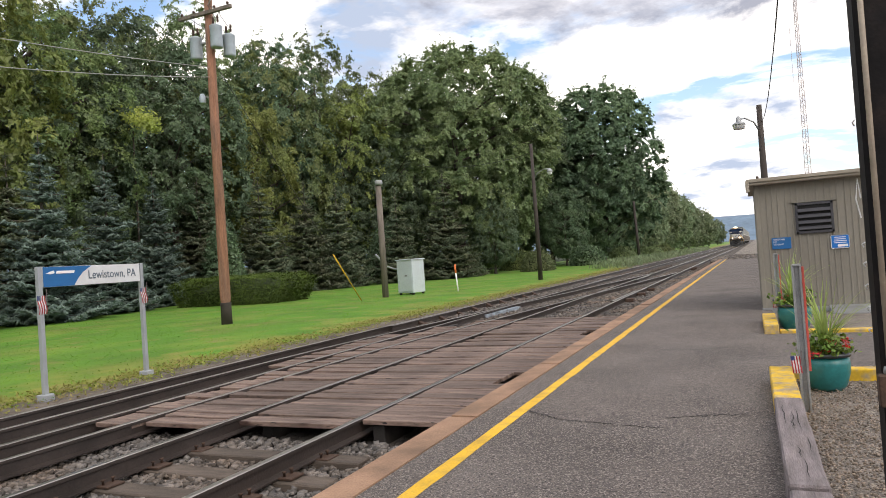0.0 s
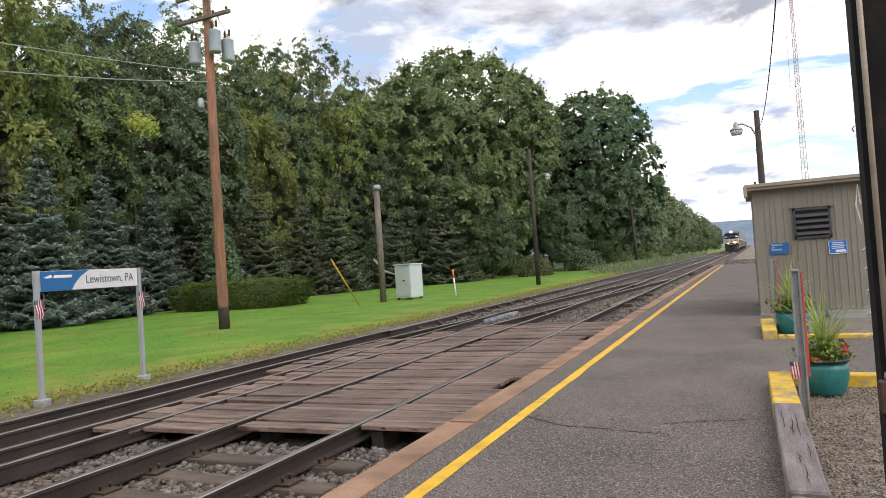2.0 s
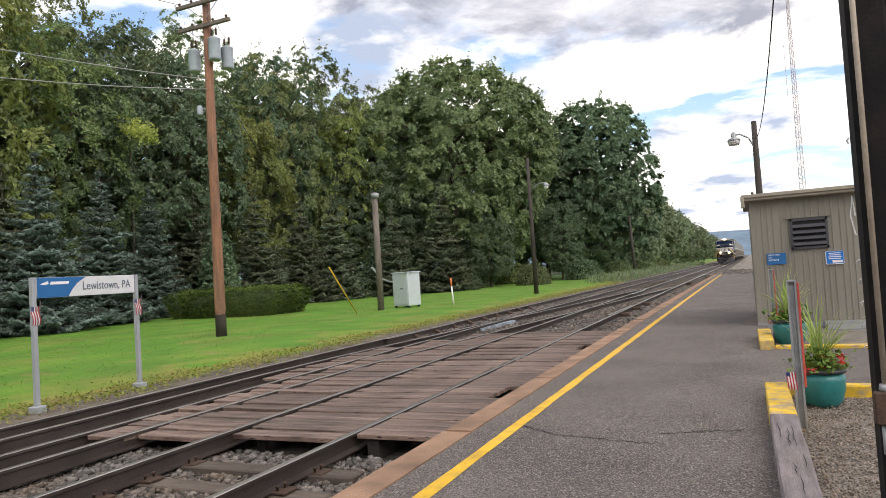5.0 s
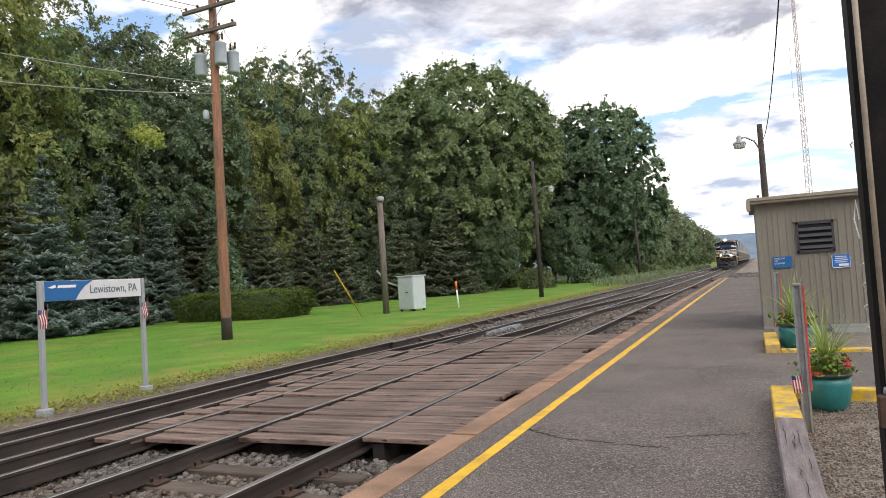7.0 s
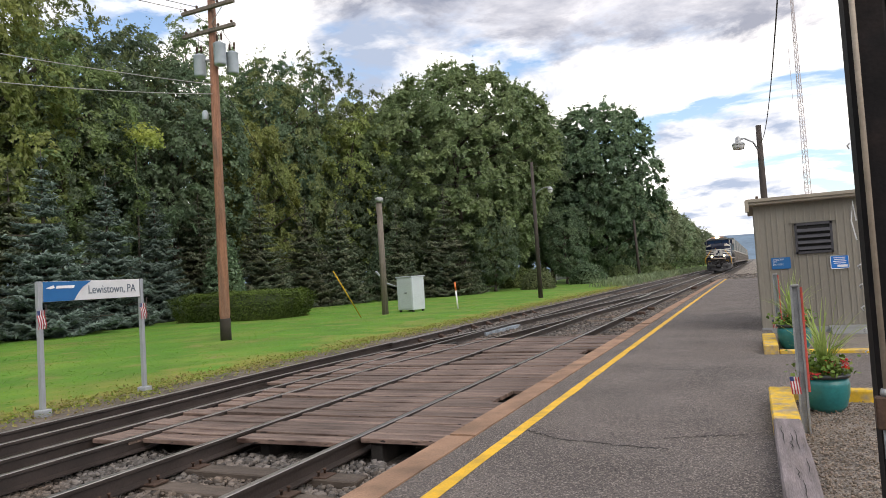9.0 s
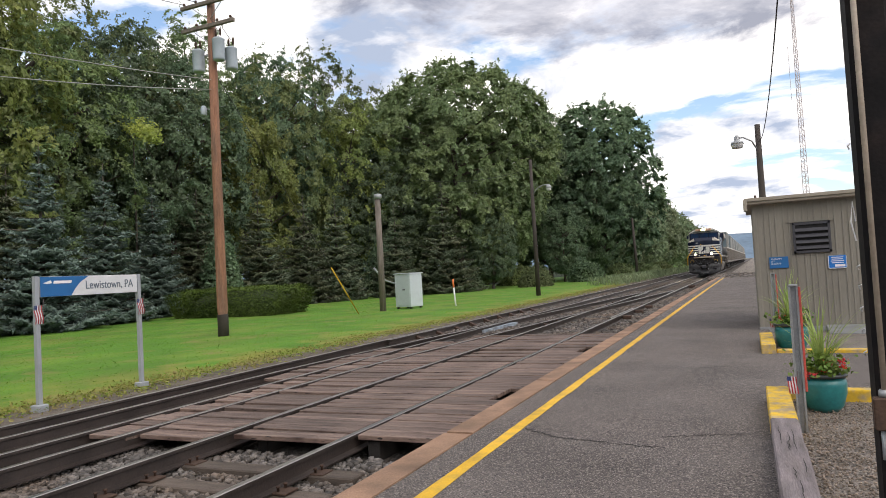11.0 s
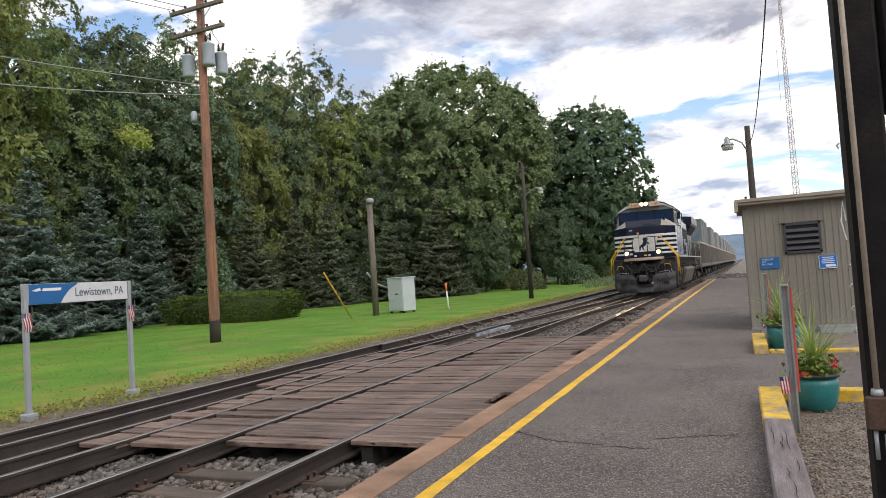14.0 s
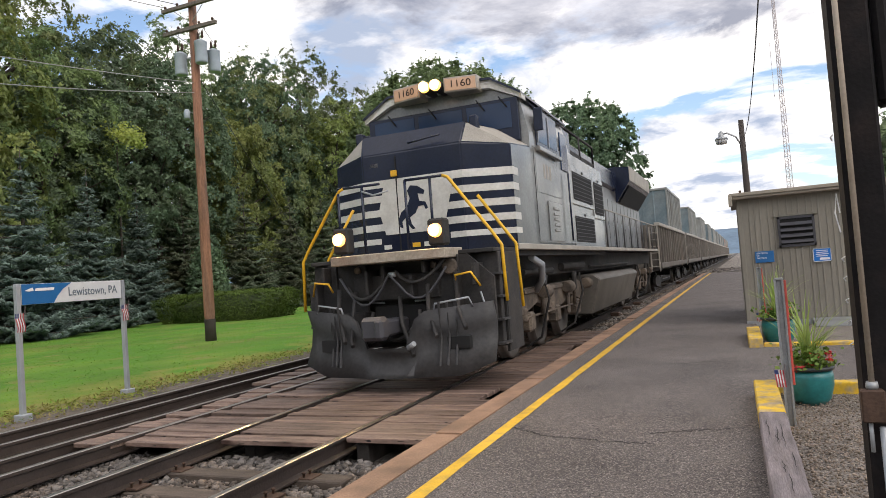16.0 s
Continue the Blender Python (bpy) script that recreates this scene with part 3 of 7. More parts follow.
def cross_x(y):
    """Left rail of the crossover: beside the far track first, then slanting over to the near one."""
    if y < 9.5:
        return -7.93
    if y < 13:
        return -7.93 + 0.0125 * (y - 9.5) ** 2
    return -7.777 + 0.0875 * (y - 13) + track_shift(y)


track_near = thing("railway_track", "near railway track of steel rails on timber ties", "track", kind="structure")
rail_mesh("rail", lambda y: RAIL_F + track_shift(y), track_near, FAR_Y)
rail_mesh("rail", lambda y: RAIL_E + track_shift(y), track_near, FAR_Y)
track_far = thing("railway_track", "far railway track of steel rails on timber ties", "track", kind="structure")
rail_mesh("rail", lambda y: RAIL_A + track_shift(y), track_far, FAR_Y)
rail_mesh("rail", lambda y: RAIL_C + track_shift(y), track_far, FAR_Y)
CROSS_Y = [-40, -10, 0, 5, 8, 9.5, 11, 12, 13, 14, 16, 18, 20, 24, 28, 32, 36, 40]
crossover = thing("crossover_track", "slanting crossover rails with a pale painted frog", "track", kind="structure")
rail_mesh("rail", lambda y: cross_x(y), crossover, [y for y in CROSS_Y] + [41.5])
rail_mesh("rail", lambda y: cross_x(y) + 1.44, crossover, [y for y in CROSS_Y if y < 42])
# guard rails beside the frogs
for gx, gy in ((RAIL_A + 0.12, 17.5), (RAIL_F - 0.12, 23), (RAIL_E + 0.12, 36), (RAIL_C - 0.12, 34)):
    rail_mesh("guard_rail", lambda y, gx=gx: gx + track_shift(y), crossover, [gy - 2.2, gy, gy + 2.2])
bm = bmesh.new()
for y0, x0 in ((19.6, -7.13),):
    prism(bm, [(x0 - 0.3, y0 - 1.3), (x0 + 0.1, y0 - 1.3), (x0 + 0.25, y0 + 1.4), (x0 - 0.1, y0 + 1.4)], "Z", -0.17, -0.07)
part("frog", bm, M["frog"], crossover, "pale painted steel frog")
# switch rods and joint bars
for y0 in (22, 24.5, 27, 46.5, 47.3, 48.1):
    part("joint_bar", boxes((RAIL_F + track_shift(y0) + 0.03, RAIL_F + track_shift(y0) + 0.3, y0, y0 + 0.3, -0.16, -0.04), bevel=0.02), M["spike"], crossover)


def chairs(parent, x_of, ys):
    """Rail braces on the ties beside a rail."""
    me = None
    for y in ys:
        if me is None:
            bm = bmesh.new()
            prism(bm, [(0.03, -0.02), (0.30, -0.16), (0.30, -0.18), (0.03, -0.18)], "Y", -0.09, 0.09)
            ob = part("rail_brace", bm, M["spike"], parent)
            me = ob.data
        else:
            ob = new("rail_brace", me)
            ob.parent = parent
        ob.location = (x_of(y), y, 0.0)


chairs(track_far, lambda y: RAIL_A + track_shift(y) + 0.04, [16.9 + 1.35 * k for k in range(9)])
chairs(track_near, lambda y: RAIL_E + track_shift(y) - 0.34, [19.6 + 1.35 * k for k in range(9)])

# ties: one shared mesh, half sunk in the ballast
tie_mesh = None
rnd = random.Random(5)
for base, owner in (((RAIL_E + RAIL_F) / 2, track_near), ((RAIL_A + RAIL_C) / 2, track_far)):
    y = 2.0
    while y < 62:
        if not DECK_Y0 - 0.2 < y < DECK_Y1 + 0.1:
            if tie_mesh is None:
                t0 = part("tie", boxes((-1.3, 1.3, -0.115, 0.115, -0.34, -0.172), bevel=0.012), M["tie"], owner)
                tie_mesh = t0.data
            else:
                t0 = new("tie", tie_mesh)
                t0.parent = owner
            t0.location = (base + track_shift(y) + rnd.uniform(-0.05, 0.05), y, rnd.uniform(-0.012, 0.006))
            t0.rotation_euler[2] = rnd.uniform(-0.02, 0.02)
        y += 0.54

# tie plates and spikes along the nearest rails
plate_mesh = None
for x0 in (RAIL_E, RAIL_F):
    y = 2.0
    while y < DECK_Y0 - 0.2:
        for side in (-1, 1):
            if plate_mesh is None:
                bm = boxes((-0.08, 0.08, -0.09, 0.09, -0.176, -0.156), bevel=0.004)
                for dy in (-0.05, 0.05):
                    lathe(bm, [(0.011, -0.16), (0.011, -0.125), (0.02, -0.123), (0.016, -0.11)], 8, at=(-0.02, dy, 0))
                p0 = part("tie_plate", bm, M["spike"], track_near)
                plate_mesh = p0.data
            else:
                p0 = new("tie_plate", plate_mesh)
                p0.parent = track_near
            p0.location = (x0 + side * 0.13, y, 0.0)
            p0.rotation_euler[2] = 0 if side > 0 else math.pi
        y += 0.54

# timber crossing deck: boards laid across, section by section between the rails
deck = thing("timber_crossing", "weathered brown timber crossing deck between the rails", "crossing", kind="structure")
board_rng = random.Random(11)
board_meshes = {}
NOTCHES = ((7.95, 8.75), (12.75, 13.4))
SECTIONS = ((RAIL_F + 0.05, -2.69, 0.0, 6.02, 16.0, -0.012), (RAIL_E + 0.1, RAIL_F - 0.06, 0.0, 5.86, 16.3, -0.02),
            (-6.44, RAIL_E - 0.06, 0.0, 5.65, 16.2, -0.022), (-7.06, -6.47, 0.0, 5.5, 14.8, -0.026), (-7.79, -7.2, 0.0, 9.5, 13.6, -0.03))
for si, (x0, x1, _, y0, y1, zt) in enumerate(SECTIONS):
    yc, w = y0, 0.0
    while yc + w / 2 < y1:
        yc += w / 2
        pick = board_rng.randrange(5)
        w = (0.16, 0.2, 0.235, 0.27, 0.3)[pick]
        yc += w / 2
        broken = si == 0 and any(a < yc < c for a, c in NOTCHES)
        key = (si, pick, broken)
        if key not in board_meshes:
            tip = board_rng.uniform(-0.015, 0.015)
            b0 = part("board", boxes((x0 + abs(tip), x1 - abs(tip) - (0.36 if broken else 0.0), -w / 2 + 0.004, w / 2 - 0.004, -0.05, 0.0), bevel=0.005), M["plank"], deck)
            board_meshes[key] = b0.data
        else:
            b0 = new("board", board_meshes[key])
            b0.parent = deck
        over = track_shift(yc)
        b0.location = (over, yc, zt + board_rng.uniform(-0.013, 0.010))
        b0.rotation_euler = (board_rng.uniform(-0.02, 0.02), board_rng.uniform(-0.003, 0.003), board_rng.uniform(-0.006, 0.006))
        if si == 0:
            b0.rotation_euler[1] = 0.0
# bearers set back and coloured dark so the deck front reads as shaded void
for x0 in (-3.60, -2.85, -5.02, -4.0, -6.2, -5.55, -7.0, -6.6):
    part("bearer", boxes((x0 - 0.07, x0 + 0.07, DECK_Y0 + 0.16, DECK_Y1 - 0.2, -0.33, -0.075), bevel=0.01), M["black_wood"], deck, "bearer under the boards, darkened for the void there")

# platform: asphalt slab, edge beam, painted line
platform = thing("platform", "low asphalt station platform with a worn yellow line", "platform", kind="structure")
bm = bmesh.new()


def slab(outline, z0, z1, mat, name, label):
    b = bmesh.new()
    prism(b, outline, "Z", z0, z1)
    return part(name, b, mat, platform, label)


def along(x, ys):
    return [(x + track_shift(y), y) for y in ys]


PY = [-12, 0, 10, 20, 30, 40, 50, 56.5]
slab(along(-2.36, PY) + [(0.38, 55.2), (0.3, 15), (0.3, 11.35), (6, 11.35), (6, 8.05), (0.1, 8.05), (0.09, -12)][:], -0.1, PLAT_Z, M["asphalt"], "asphalt", "grey worn asphalt")
edge_rng = random.Random(3)
y = -3.0
while y < 56:
    y1 = y + 2.9
    a, b = track_shift(y), track_shift(y1)
    j = edge_rng.uniform(-0.015, 0.015)
    eb = bmesh.new()
    prism(eb, [(-2.635 + a + j, y), (-2.34 + a, y), (-2.34 + b, y1 - 0.012), (-2.635 + b + j, y1 - 0.012)], "Z", -0.28, PLAT_Z + 0.012 + j * 0.3)
    bmesh.ops.bevel(eb, geom=[e for e in eb.edges if abs(e.verts[0].co.z - e.verts[1].co.z) < 0.01 and e.verts[0].co.z > 0], offset=0.02, segments=2, affect="EDGES")
    part("edge_beam", eb, M["edge"], platform, "brown painted edge beam")
    y = y1
# the hand-painted line wanders a little
lb = bmesh.new()
prev = None
for k in range(340):
    yy = -7.0 + k * 0.188
    w0, w1 = (noise.noise((yy * 1.1, 0, 0)) * 0.012 + noise.noise((yy * 4, 3, 0)) * 0.006, noise.noise((yy * 1.3, 9, 0)) * 0.012 + noise.noise((yy * 5, 5, 0)) * 0.006)
    row = (lb.verts.new((-2.085 + track_shift(yy) + w0, yy, PLAT_Z + 0.004)), lb.verts.new((-1.975 + track_shift(yy) + w1, yy, PLAT_Z + 0.004)))
    if prev:
        lb.faces.new((prev[0], prev[1], row[1], row[0]))
    prev = row
part("painted_line", lb, M["yellow"], platform, "hand-painted yellow safety line")


def crack(points, width, seed):
    b = bmesh.new()
    r = random.Random(seed)
    pts = []
    for (xa, ya), (xb, yb) in zip(points, points[1:]):
        for k in range(14):
            u = k / 14
            pts.append((xa + (xb - xa) * u + r.uniform(-0.02, 0.02), ya + (yb - ya) * u + r.uniform(-0.03, 0.03)))
    prevv = None
    for i, (xa, ya) in enumerate(pts):
        w = width * r.uniform(0.3, 1.0)
        row = (b.verts.new((xa, ya - w, PLAT_Z + 0.0035)), b.verts.new((xa, ya + w, PLAT_Z + 0.0035)))
        if prevv:
            b.faces.new((prevv[0], prevv[1], row[1], row[0]))
        prevv = row
    part("crack", b, M["crack"], platform)


crack([(-1.95, 6.0), (-1.6, 5.75), (-1.1, 5.62), (-0.65, 5.55)], 0.012, 1)
crack([(-0.75, 5.9), (-0.45, 6.02), (-0.1, 6.1)], 0.012, 2)
crack([(-1.9, 10.2), (-1.0, 9.7), (-0.3, 9.9), (0.1, 9.2)], 0.012, 3)
crack([(-1.9, 17.5), (-0.8, 17.2), (0.2, 17.6)], 0.014, 4)
crack([(-1.8, 24.5), (0.1, 24.1)], 0.016, 5)
# platform end: rubble strip
scatter_pebbles("rubble", "dark rubble and gravel past the platform end", M["stone"], (-3.0, 3.0, 57, 75), 1600, 0.22, 8, 0.0)

# ---------------------------------------------------------------- kerbs, shed, pots, posts by the platform


def timber(name, label, x0, x1, y0, y1, z0, z1, mat, seed):
    b = boxes((x0, x1, y0, y1, z0, z1), bevel=0.012)
    bmesh.ops.subdivide_edges(b, edges=[e for e in b.edges if e.calc_length() > 0.6], cuts=8)
    for v in b.verts:
        v.co += Vector((noise.noise(v.co * 3 + Vector((seed, 0, 0))), noise.noise(v.co * 3 + Vector((0, seed, 0))), noise.noise(v.co * 2 + Vector((0, 0, seed))))) * 0.008
    return tagged(mesh_object(name, b, mat), label, "kerb", group="kerb timbers")


def split_marks(parent_ob, x0, x1, y0, y1, z, seed):
    """Drying splits along the grain."""
    r = random.Random(seed)
    for _ in range(7):
        b = bmesh.new()
        xa, ya, ln = r.uniform(x0 + 0.03, x1 - 0.03), r.uniform(y0, y1 - 0.6), r.uniform(0.25, 0.7)
        prevv = None
        for k in range(8):
            w = 0.003 * math.sin(math.pi * (k + 0.3) / 8)
            xx = xa + r.uniform(-0.006, 0.006)
            row = (b.verts.new((xx - w, ya + ln * k / 7, z)), b.verts.new((xx + w, ya + ln * k / 7, z)))
            if prevv:
                b.faces.new((prevv[0], prevv[1], row[1], row[0]))
            prevv = row
        part("split", b, M["crack"], parent_ob)


k1 = timber("kerb_timber", "grey weathered kerb timber with drying splits beside gravel", 0.085, 0.285, 3.95, 6.1, 0.06, 0.28, M["kerb"], 1)
split_marks(k1, 0.085, 0.285, 4.0, 6.0, 0.2875, 1)
tagged(mesh_object("kerb_timber", boxes((0.083, 0.287, 6.11, 7.57, 0.06, 0.283), bevel=0.012), M["kerb_yellow"]),
       "kerb timber end under worn yellow paint", "kerb", group="kerb timbers")
k2 = timber("kerb_timber", "grey weathered kerb timber with a sawn end", 0.09, 0.29, 1.0, 3.92, 0.05, 0.262, M["kerb"], 2)
split_marks(k2, 0.09, 0.29, 2.0, 3.9, 0.27, 2)
tagged(mesh_object("kerb_timber", boxes((0.29, 3.2, 7.86, 8.02, 0.0, 0.2), bevel=0.012), [M["kerb_yellow"]]), "yellow-topped kerb timber across the gravel bed", "kerb", group="kerb timbers")
tagged(mesh_object("kerb_timber", boxes((0.1, 0.3, 11.25, 13.0, 0.06, 0.27), bevel=0.012), M["kerb_yellow"]), "short worn yellow kerb timber beside the path", "kerb", group="kerb timbers")
tagged(mesh_object("kerb_timber", boxes((0.31, 3.2, 11.3, 11.45, 0.0, 0.18), bevel=0.012), M["kerb_yellow"]), "yellow kerb timber before the shed bed", "kerb", group="kerb timbers")
bed = bmesh.new()
prism(bed, [(0.28, -12), (6, -12), (6, 7.9), (0.28, 7.9)], "Z", -0.08, 0.08)
prism(bed, [(0.3, 11.4), (6, 11.4), (6, 30), (0.3, 30)], "Z", -0.08, 0.08)
tagged(mesh_object("gravel_bed", bed, M["gravel"]), "pale gravel planting beds beside the platform", "gravel", kind="structure")


def text_mesh(body, size, mat, parent, m, name="lettering", depth=0.002, width=None):
    cu = bpy.data.curves.new(name, "FONT")
    cu.body, cu.size, cu.extrude = body, size, depth
    cu.align_x, cu.align_y = "CENTER", "CENTER"
    tmp = bpy.data.objects.new("tmp", cu)
    scene.collection.objects.link(tmp)
    bpy.context.view_layer.update()
    me = bpy.data.meshes.new_from_object(tmp)
    bpy.data.objects.remove(tmp)
    if width:
        xs = [v.co.x for v in me.vertices]
        k = width / (max(xs) - min(xs))
        for v in me.vertices:
            v.co.x *= k
    me.materials.clear()
    me.materials.append(mat)
    ob = new(name, me)
    ob.parent = parent
    ob.matrix_local = m
    return ob


def build_shed():
    """Small sheet-metal lift enclosure with a ribbed wall, a louvre and two notices."""
    x0, x1, y0, y1, z0, z1 = 0.16, 2.72, 15.0, 18.4, 0.08, 2.62
    shed = thing("shed", "taupe ribbed metal shed with a flat roof on the platform", "shed")
    b = boxes((x0, x1, y0, y1, z0, z1))
    part("wall", b, M["siding"], shed)
    x = x0 + 0.05
    k = 0
    while x < x1 - 0.05:
        part("siding_rib", boxes((x - 0.014, x + 0.014, y0 - 0.016, y0 + 0.002, z0, z1 - 0.01), bevel=0.005), M["siding"], shed)
        x += 0.1 if k % 3 else 0.14
        k += 1
    y = y0 + 0.1
    while y < y1:
        part("siding_rib", boxes((x0 - 0.016, x0 + 0.002, y - 0.014, y + 0.014, z0, z1 - 0.01), bevel=0.005), M["siding"], shed)
        y += 0.13
    part("corner_trim", boxes((x0 - 0.02, x0 + 0.05, y0 - 0.02, y0 + 0.05, z0, z1), bevel=0.004), M["siding"], shed)
    rb = boxes((x0 - 0.13, x1 + 0.2, y0 - 0.2, y1 + 0.1, z1, z1 + 0.11), bevel=0.012)
    part("roof", rb, M["siding_trim"], shed, "pale metal roof with an overhanging fascia")
    part("gutter_end", boxes((x0 - 0.17, x0 - 0.1, y0 - 0.24, y0 - 0.13, z1 - 0.13, z1 + 0.1), bevel=0.01), M["siding_trim"], shed)
    part("fascia_lip", boxes((x0 - 0.15, x1 + 0.22, y0 - 0.235, y0 - 0.2, z1 + 0.06, z1 + 0.125), bevel=0.004), M["siding_trim"], shed)
    # louvred vent
    vx0, vx1, vz0, vz1 = 0.84, 1.49, 1.60, 2.2
    vent = part("vent", boxes((vx0, vx0 + 0.045, y0 - 0.055, y0 - 0.005, vz0, vz1), (vx1 - 0.045, vx1, y0 - 0.055, y0 - 0.005, vz0, vz1),
                              (vx0, vx1, y0 - 0.055, y0 - 0.005, vz0, vz0 + 0.05), (vx0, vx1, y0 - 0.055, y0 - 0.005, vz1 - 0.05, vz1), bevel=0.004), M["vent_dark"], shed, "dark louvred vent")
    part("backing", boxes((vx0 + 0.03, vx1 - 0.03, y0 - 0.03, y0 - 0.018, vz0 + 0.03, vz1 - 0.03)), M["dark"], vent)
    for i in range(4):
        z = vz0 + 0.08 + i * 0.115
        s = bmesh.new()
        prism(s, [(y0 - 0.085, z), (y0 - 0.08, z - 0.008), (y0 - 0.031, z + 0.052), (y0 - 0.036, z + 0.06)], "X", vx0 + 0.045, vx1 - 0.045)
        part("slat", s, M["vent_dark"], vent)
    part("drip_cap", boxes((vx0 - 0.09, vx1 + 0.06, y0 - 0.045, y0 - 0.005, vz1 + 0.012, vz1 + 0.03)), M["siding"], shed)
    # notices
    n1 = part("notice", boxes((0.39, 0.73, y0 - 0.03, y0 - 0.02, 1.33, 1.555), bevel=0.003), M["blue"], shed, "blue notice for the wheelchair lift")
    for i, (t, w) in enumerate((("WHEELCHAIR", 0.2), ("LIFT", 0.065), ("ENCLOSURE", 0.18))):
        text_mesh(t, 0.045, M["white"], n1, Matrix.Translation((0.42 + w / 2, y0 - 0.032, 1.515 - i * 0.048)) @ Matrix.Rotation(radians(90), 4, "X"), width=w)
    n2 = part("notice", boxes((1.41, 1.72, y0 - 0.03, y0 - 0.02, 1.275, 1.53), bevel=0.02), M["white"], shed, "bright blue notice with a white border")
    part("panel", boxes((1.422, 1.708, y0 - 0.036, y0 - 0.03, 1.287, 1.518), bevel=0.002), M["blue2"], n2)
    for z, w in ((1.48, 0.2), (1.445, 0.19), (1.41, 0.22), (1.375, 0.2)):
        part("text_bar", boxes((1.565 - w / 2, 1.565 + w / 2, y0 - 0.039, y0 - 0.036, z, z + 0.014)), M["white"], n2)
    part("text_bar", boxes((1.52, 1.69, y0 - 0.039, y0 - 0.036, 1.305, 1.35)), M["white"], n2)
    part("skirt", boxes((x0 - 0.03, x1 + 0.03, y0 - 0.03, y0 - 0.018, z0, z0 + 0.1)), M["galv"], shed)
    b = bmesh.new()
    lathe(b, [(0.03, z1 + 0.1), (0.03, z1 + 0.42)], 10, at=(0.26, 17.8, 0))
    part("pipe", b, M["spike"], shed)
    ramp = bmesh.new()
    prism(ramp, [(14.35, 0.081), (14.99, 0.081), (14.99, 0.2), (14.35, 0.1)], "X", 1.3, 2.3)
    tagged(mesh_object("ramp_plate", ramp, M["galv"]), "grey metal ramp plate at the shed foot", "ramp")


build_shed()


def build_pot(x, y, z, s, seed, m_name):
    """Glazed pot of spiky grass, leaves and red geraniums."""
    rng = np.random.default_rng(seed)
    pot = thing("flower_pot", "teal glazed pot with spiky grass and red geraniums", "flower pot", Matrix.Translation((x, y, z)), group="flower pots")
    b = bmesh.new()
    lathe(b, [(0.14 * s, 0), (0.19 * s, 0.06 * s), (0.228 * s, 0.2 * s), (0.232 * s, 0.29 * s), (0.215 * s, 0.36 * s)], 28)
    part("bowl", b, M["pot"], pot)
    b = bmesh.new()
    lathe(b, [(0.215 * s, 0.36 * s), (0.24 * s, 0.365 * s), (0.245 * s, 0.395 * s), (0.22 * s, 0.405 * s), (0.2 * s, 0.37 * s)], 28)
    part("rim", b, M["pot_rim"], pot)
    b = bmesh.new()
    lathe(b, [(0.01, 0.372 * s), (0.205 * s, 0.37 * s), (0.2 * s, 0.368 * s)], 20)
    part("soil", b, M["soil"], pot)
    # spiky grass: arching blades
    r = random.Random(seed)
    vs, fs = [], []
    for _ in range(70):
        a, ln, lean = r.uniform(0, 6.28), r.uniform(0.5, 0.98) * s, r.uniform(0.1, 1.0)
        root = Vector((r.uniform(-0.05, 0.05) * s, r.uniform(-0.05, 0.05) * s, 0.38 * s))
        out, side = Vector((math.cos(a), math.sin(a), 0)), Vector((-math.sin(a), math.cos(a), 0))
        base = len(vs)
        for k in range(6):
            u = k / 5
            p = root + out * ln * lean * (u ** 1.5) * 0.75 + Vector((0, 0, ln * (u - 0.42 * lean * u * u)))
            w = 0.0085 * s * (1 - u) ** 0.6 + 0.001
            vs += [p - side * w, p + side * w]
            if k:
                i = base + 2 * k
                fs.append((i - 2, i - 1, i + 1, i))
    part_ob = raw_mesh("spiky_grass", vs, fs, M["blade"], pot, label="spiky green grass blades")
    n = 420
    c = np.stack([rng.normal(0, 0.115 * s, n), rng.normal(0, 0.115 * s, n), (0.40 + np.abs(rng.normal(0, 0.09, n))) * s], 1)
    v, f = leaves(rng, c, np.tile([0, 0, 1.0], (n, 1)) + rng.normal(0, 0.6, (n, 3)), 0.06 * s, 0.045 * s)
    raw_mesh("foliage", v, f, M["pot_leaf"], pot)
    heads = [(r.uniform(-0.2, 0.2), r.uniform(-0.23, 0.02), r.uniform(0.4, 0.56)) for _ in range(8)]
    c = np.concatenate([np.array(hd) * s + rng.normal(0, 0.015 * s, (20, 3)) for hd in heads])
    v, f = leaves(rng, c, rng.normal(0, 1, (len(c), 3)), 0.026 * s, 0.022 * s)
    raw_mesh("blossoms", v, f, M["petal"], pot, label="red geranium blossoms")


build_pot(0.575, 7.42, 0.08, 0.9, 4, "near")
build_pot(0.56, 12.1, 0.08, 1.05, 9, "far")


def small_flag(parent, x, y, z, s, axis=0):
    """A little striped flag that hangs folded from a stick."""
    for i in range(7):
        b = bmesh.new()
        prevv = None
        for k in range(5):
            u = k / 4
            off = 0.018 * math.sin(u * 7) * s
            zz = z - u * 0.36 * s
            xx = x + (i - 3.5) * 0.026 * s + 0.03 * u * s
            row = (b.verts.new((xx, y + off, zz)), b.verts.new((xx + 0.026 * s, y + off + 0.006, zz)))
            if prevv:
                f = b.faces.new((prevv[0], prevv[1], row[1], row[0]))
                f.material_index = 2 if (k <= 1 and i < 3) else i % 2
            prevv = row
        ob = part("flag_stripe", b, [M["flag_red"], M["white"], M["flag_blue"]], parent)
    b = bmesh.new()
    tube(b, [(x + 0.1 * s, y, z - 0.2 * s), (x + 0.12 * s, y, z + 0.12 * s)], 0.005, 6)
    part("flag_stick", b, M["kerb"], parent)


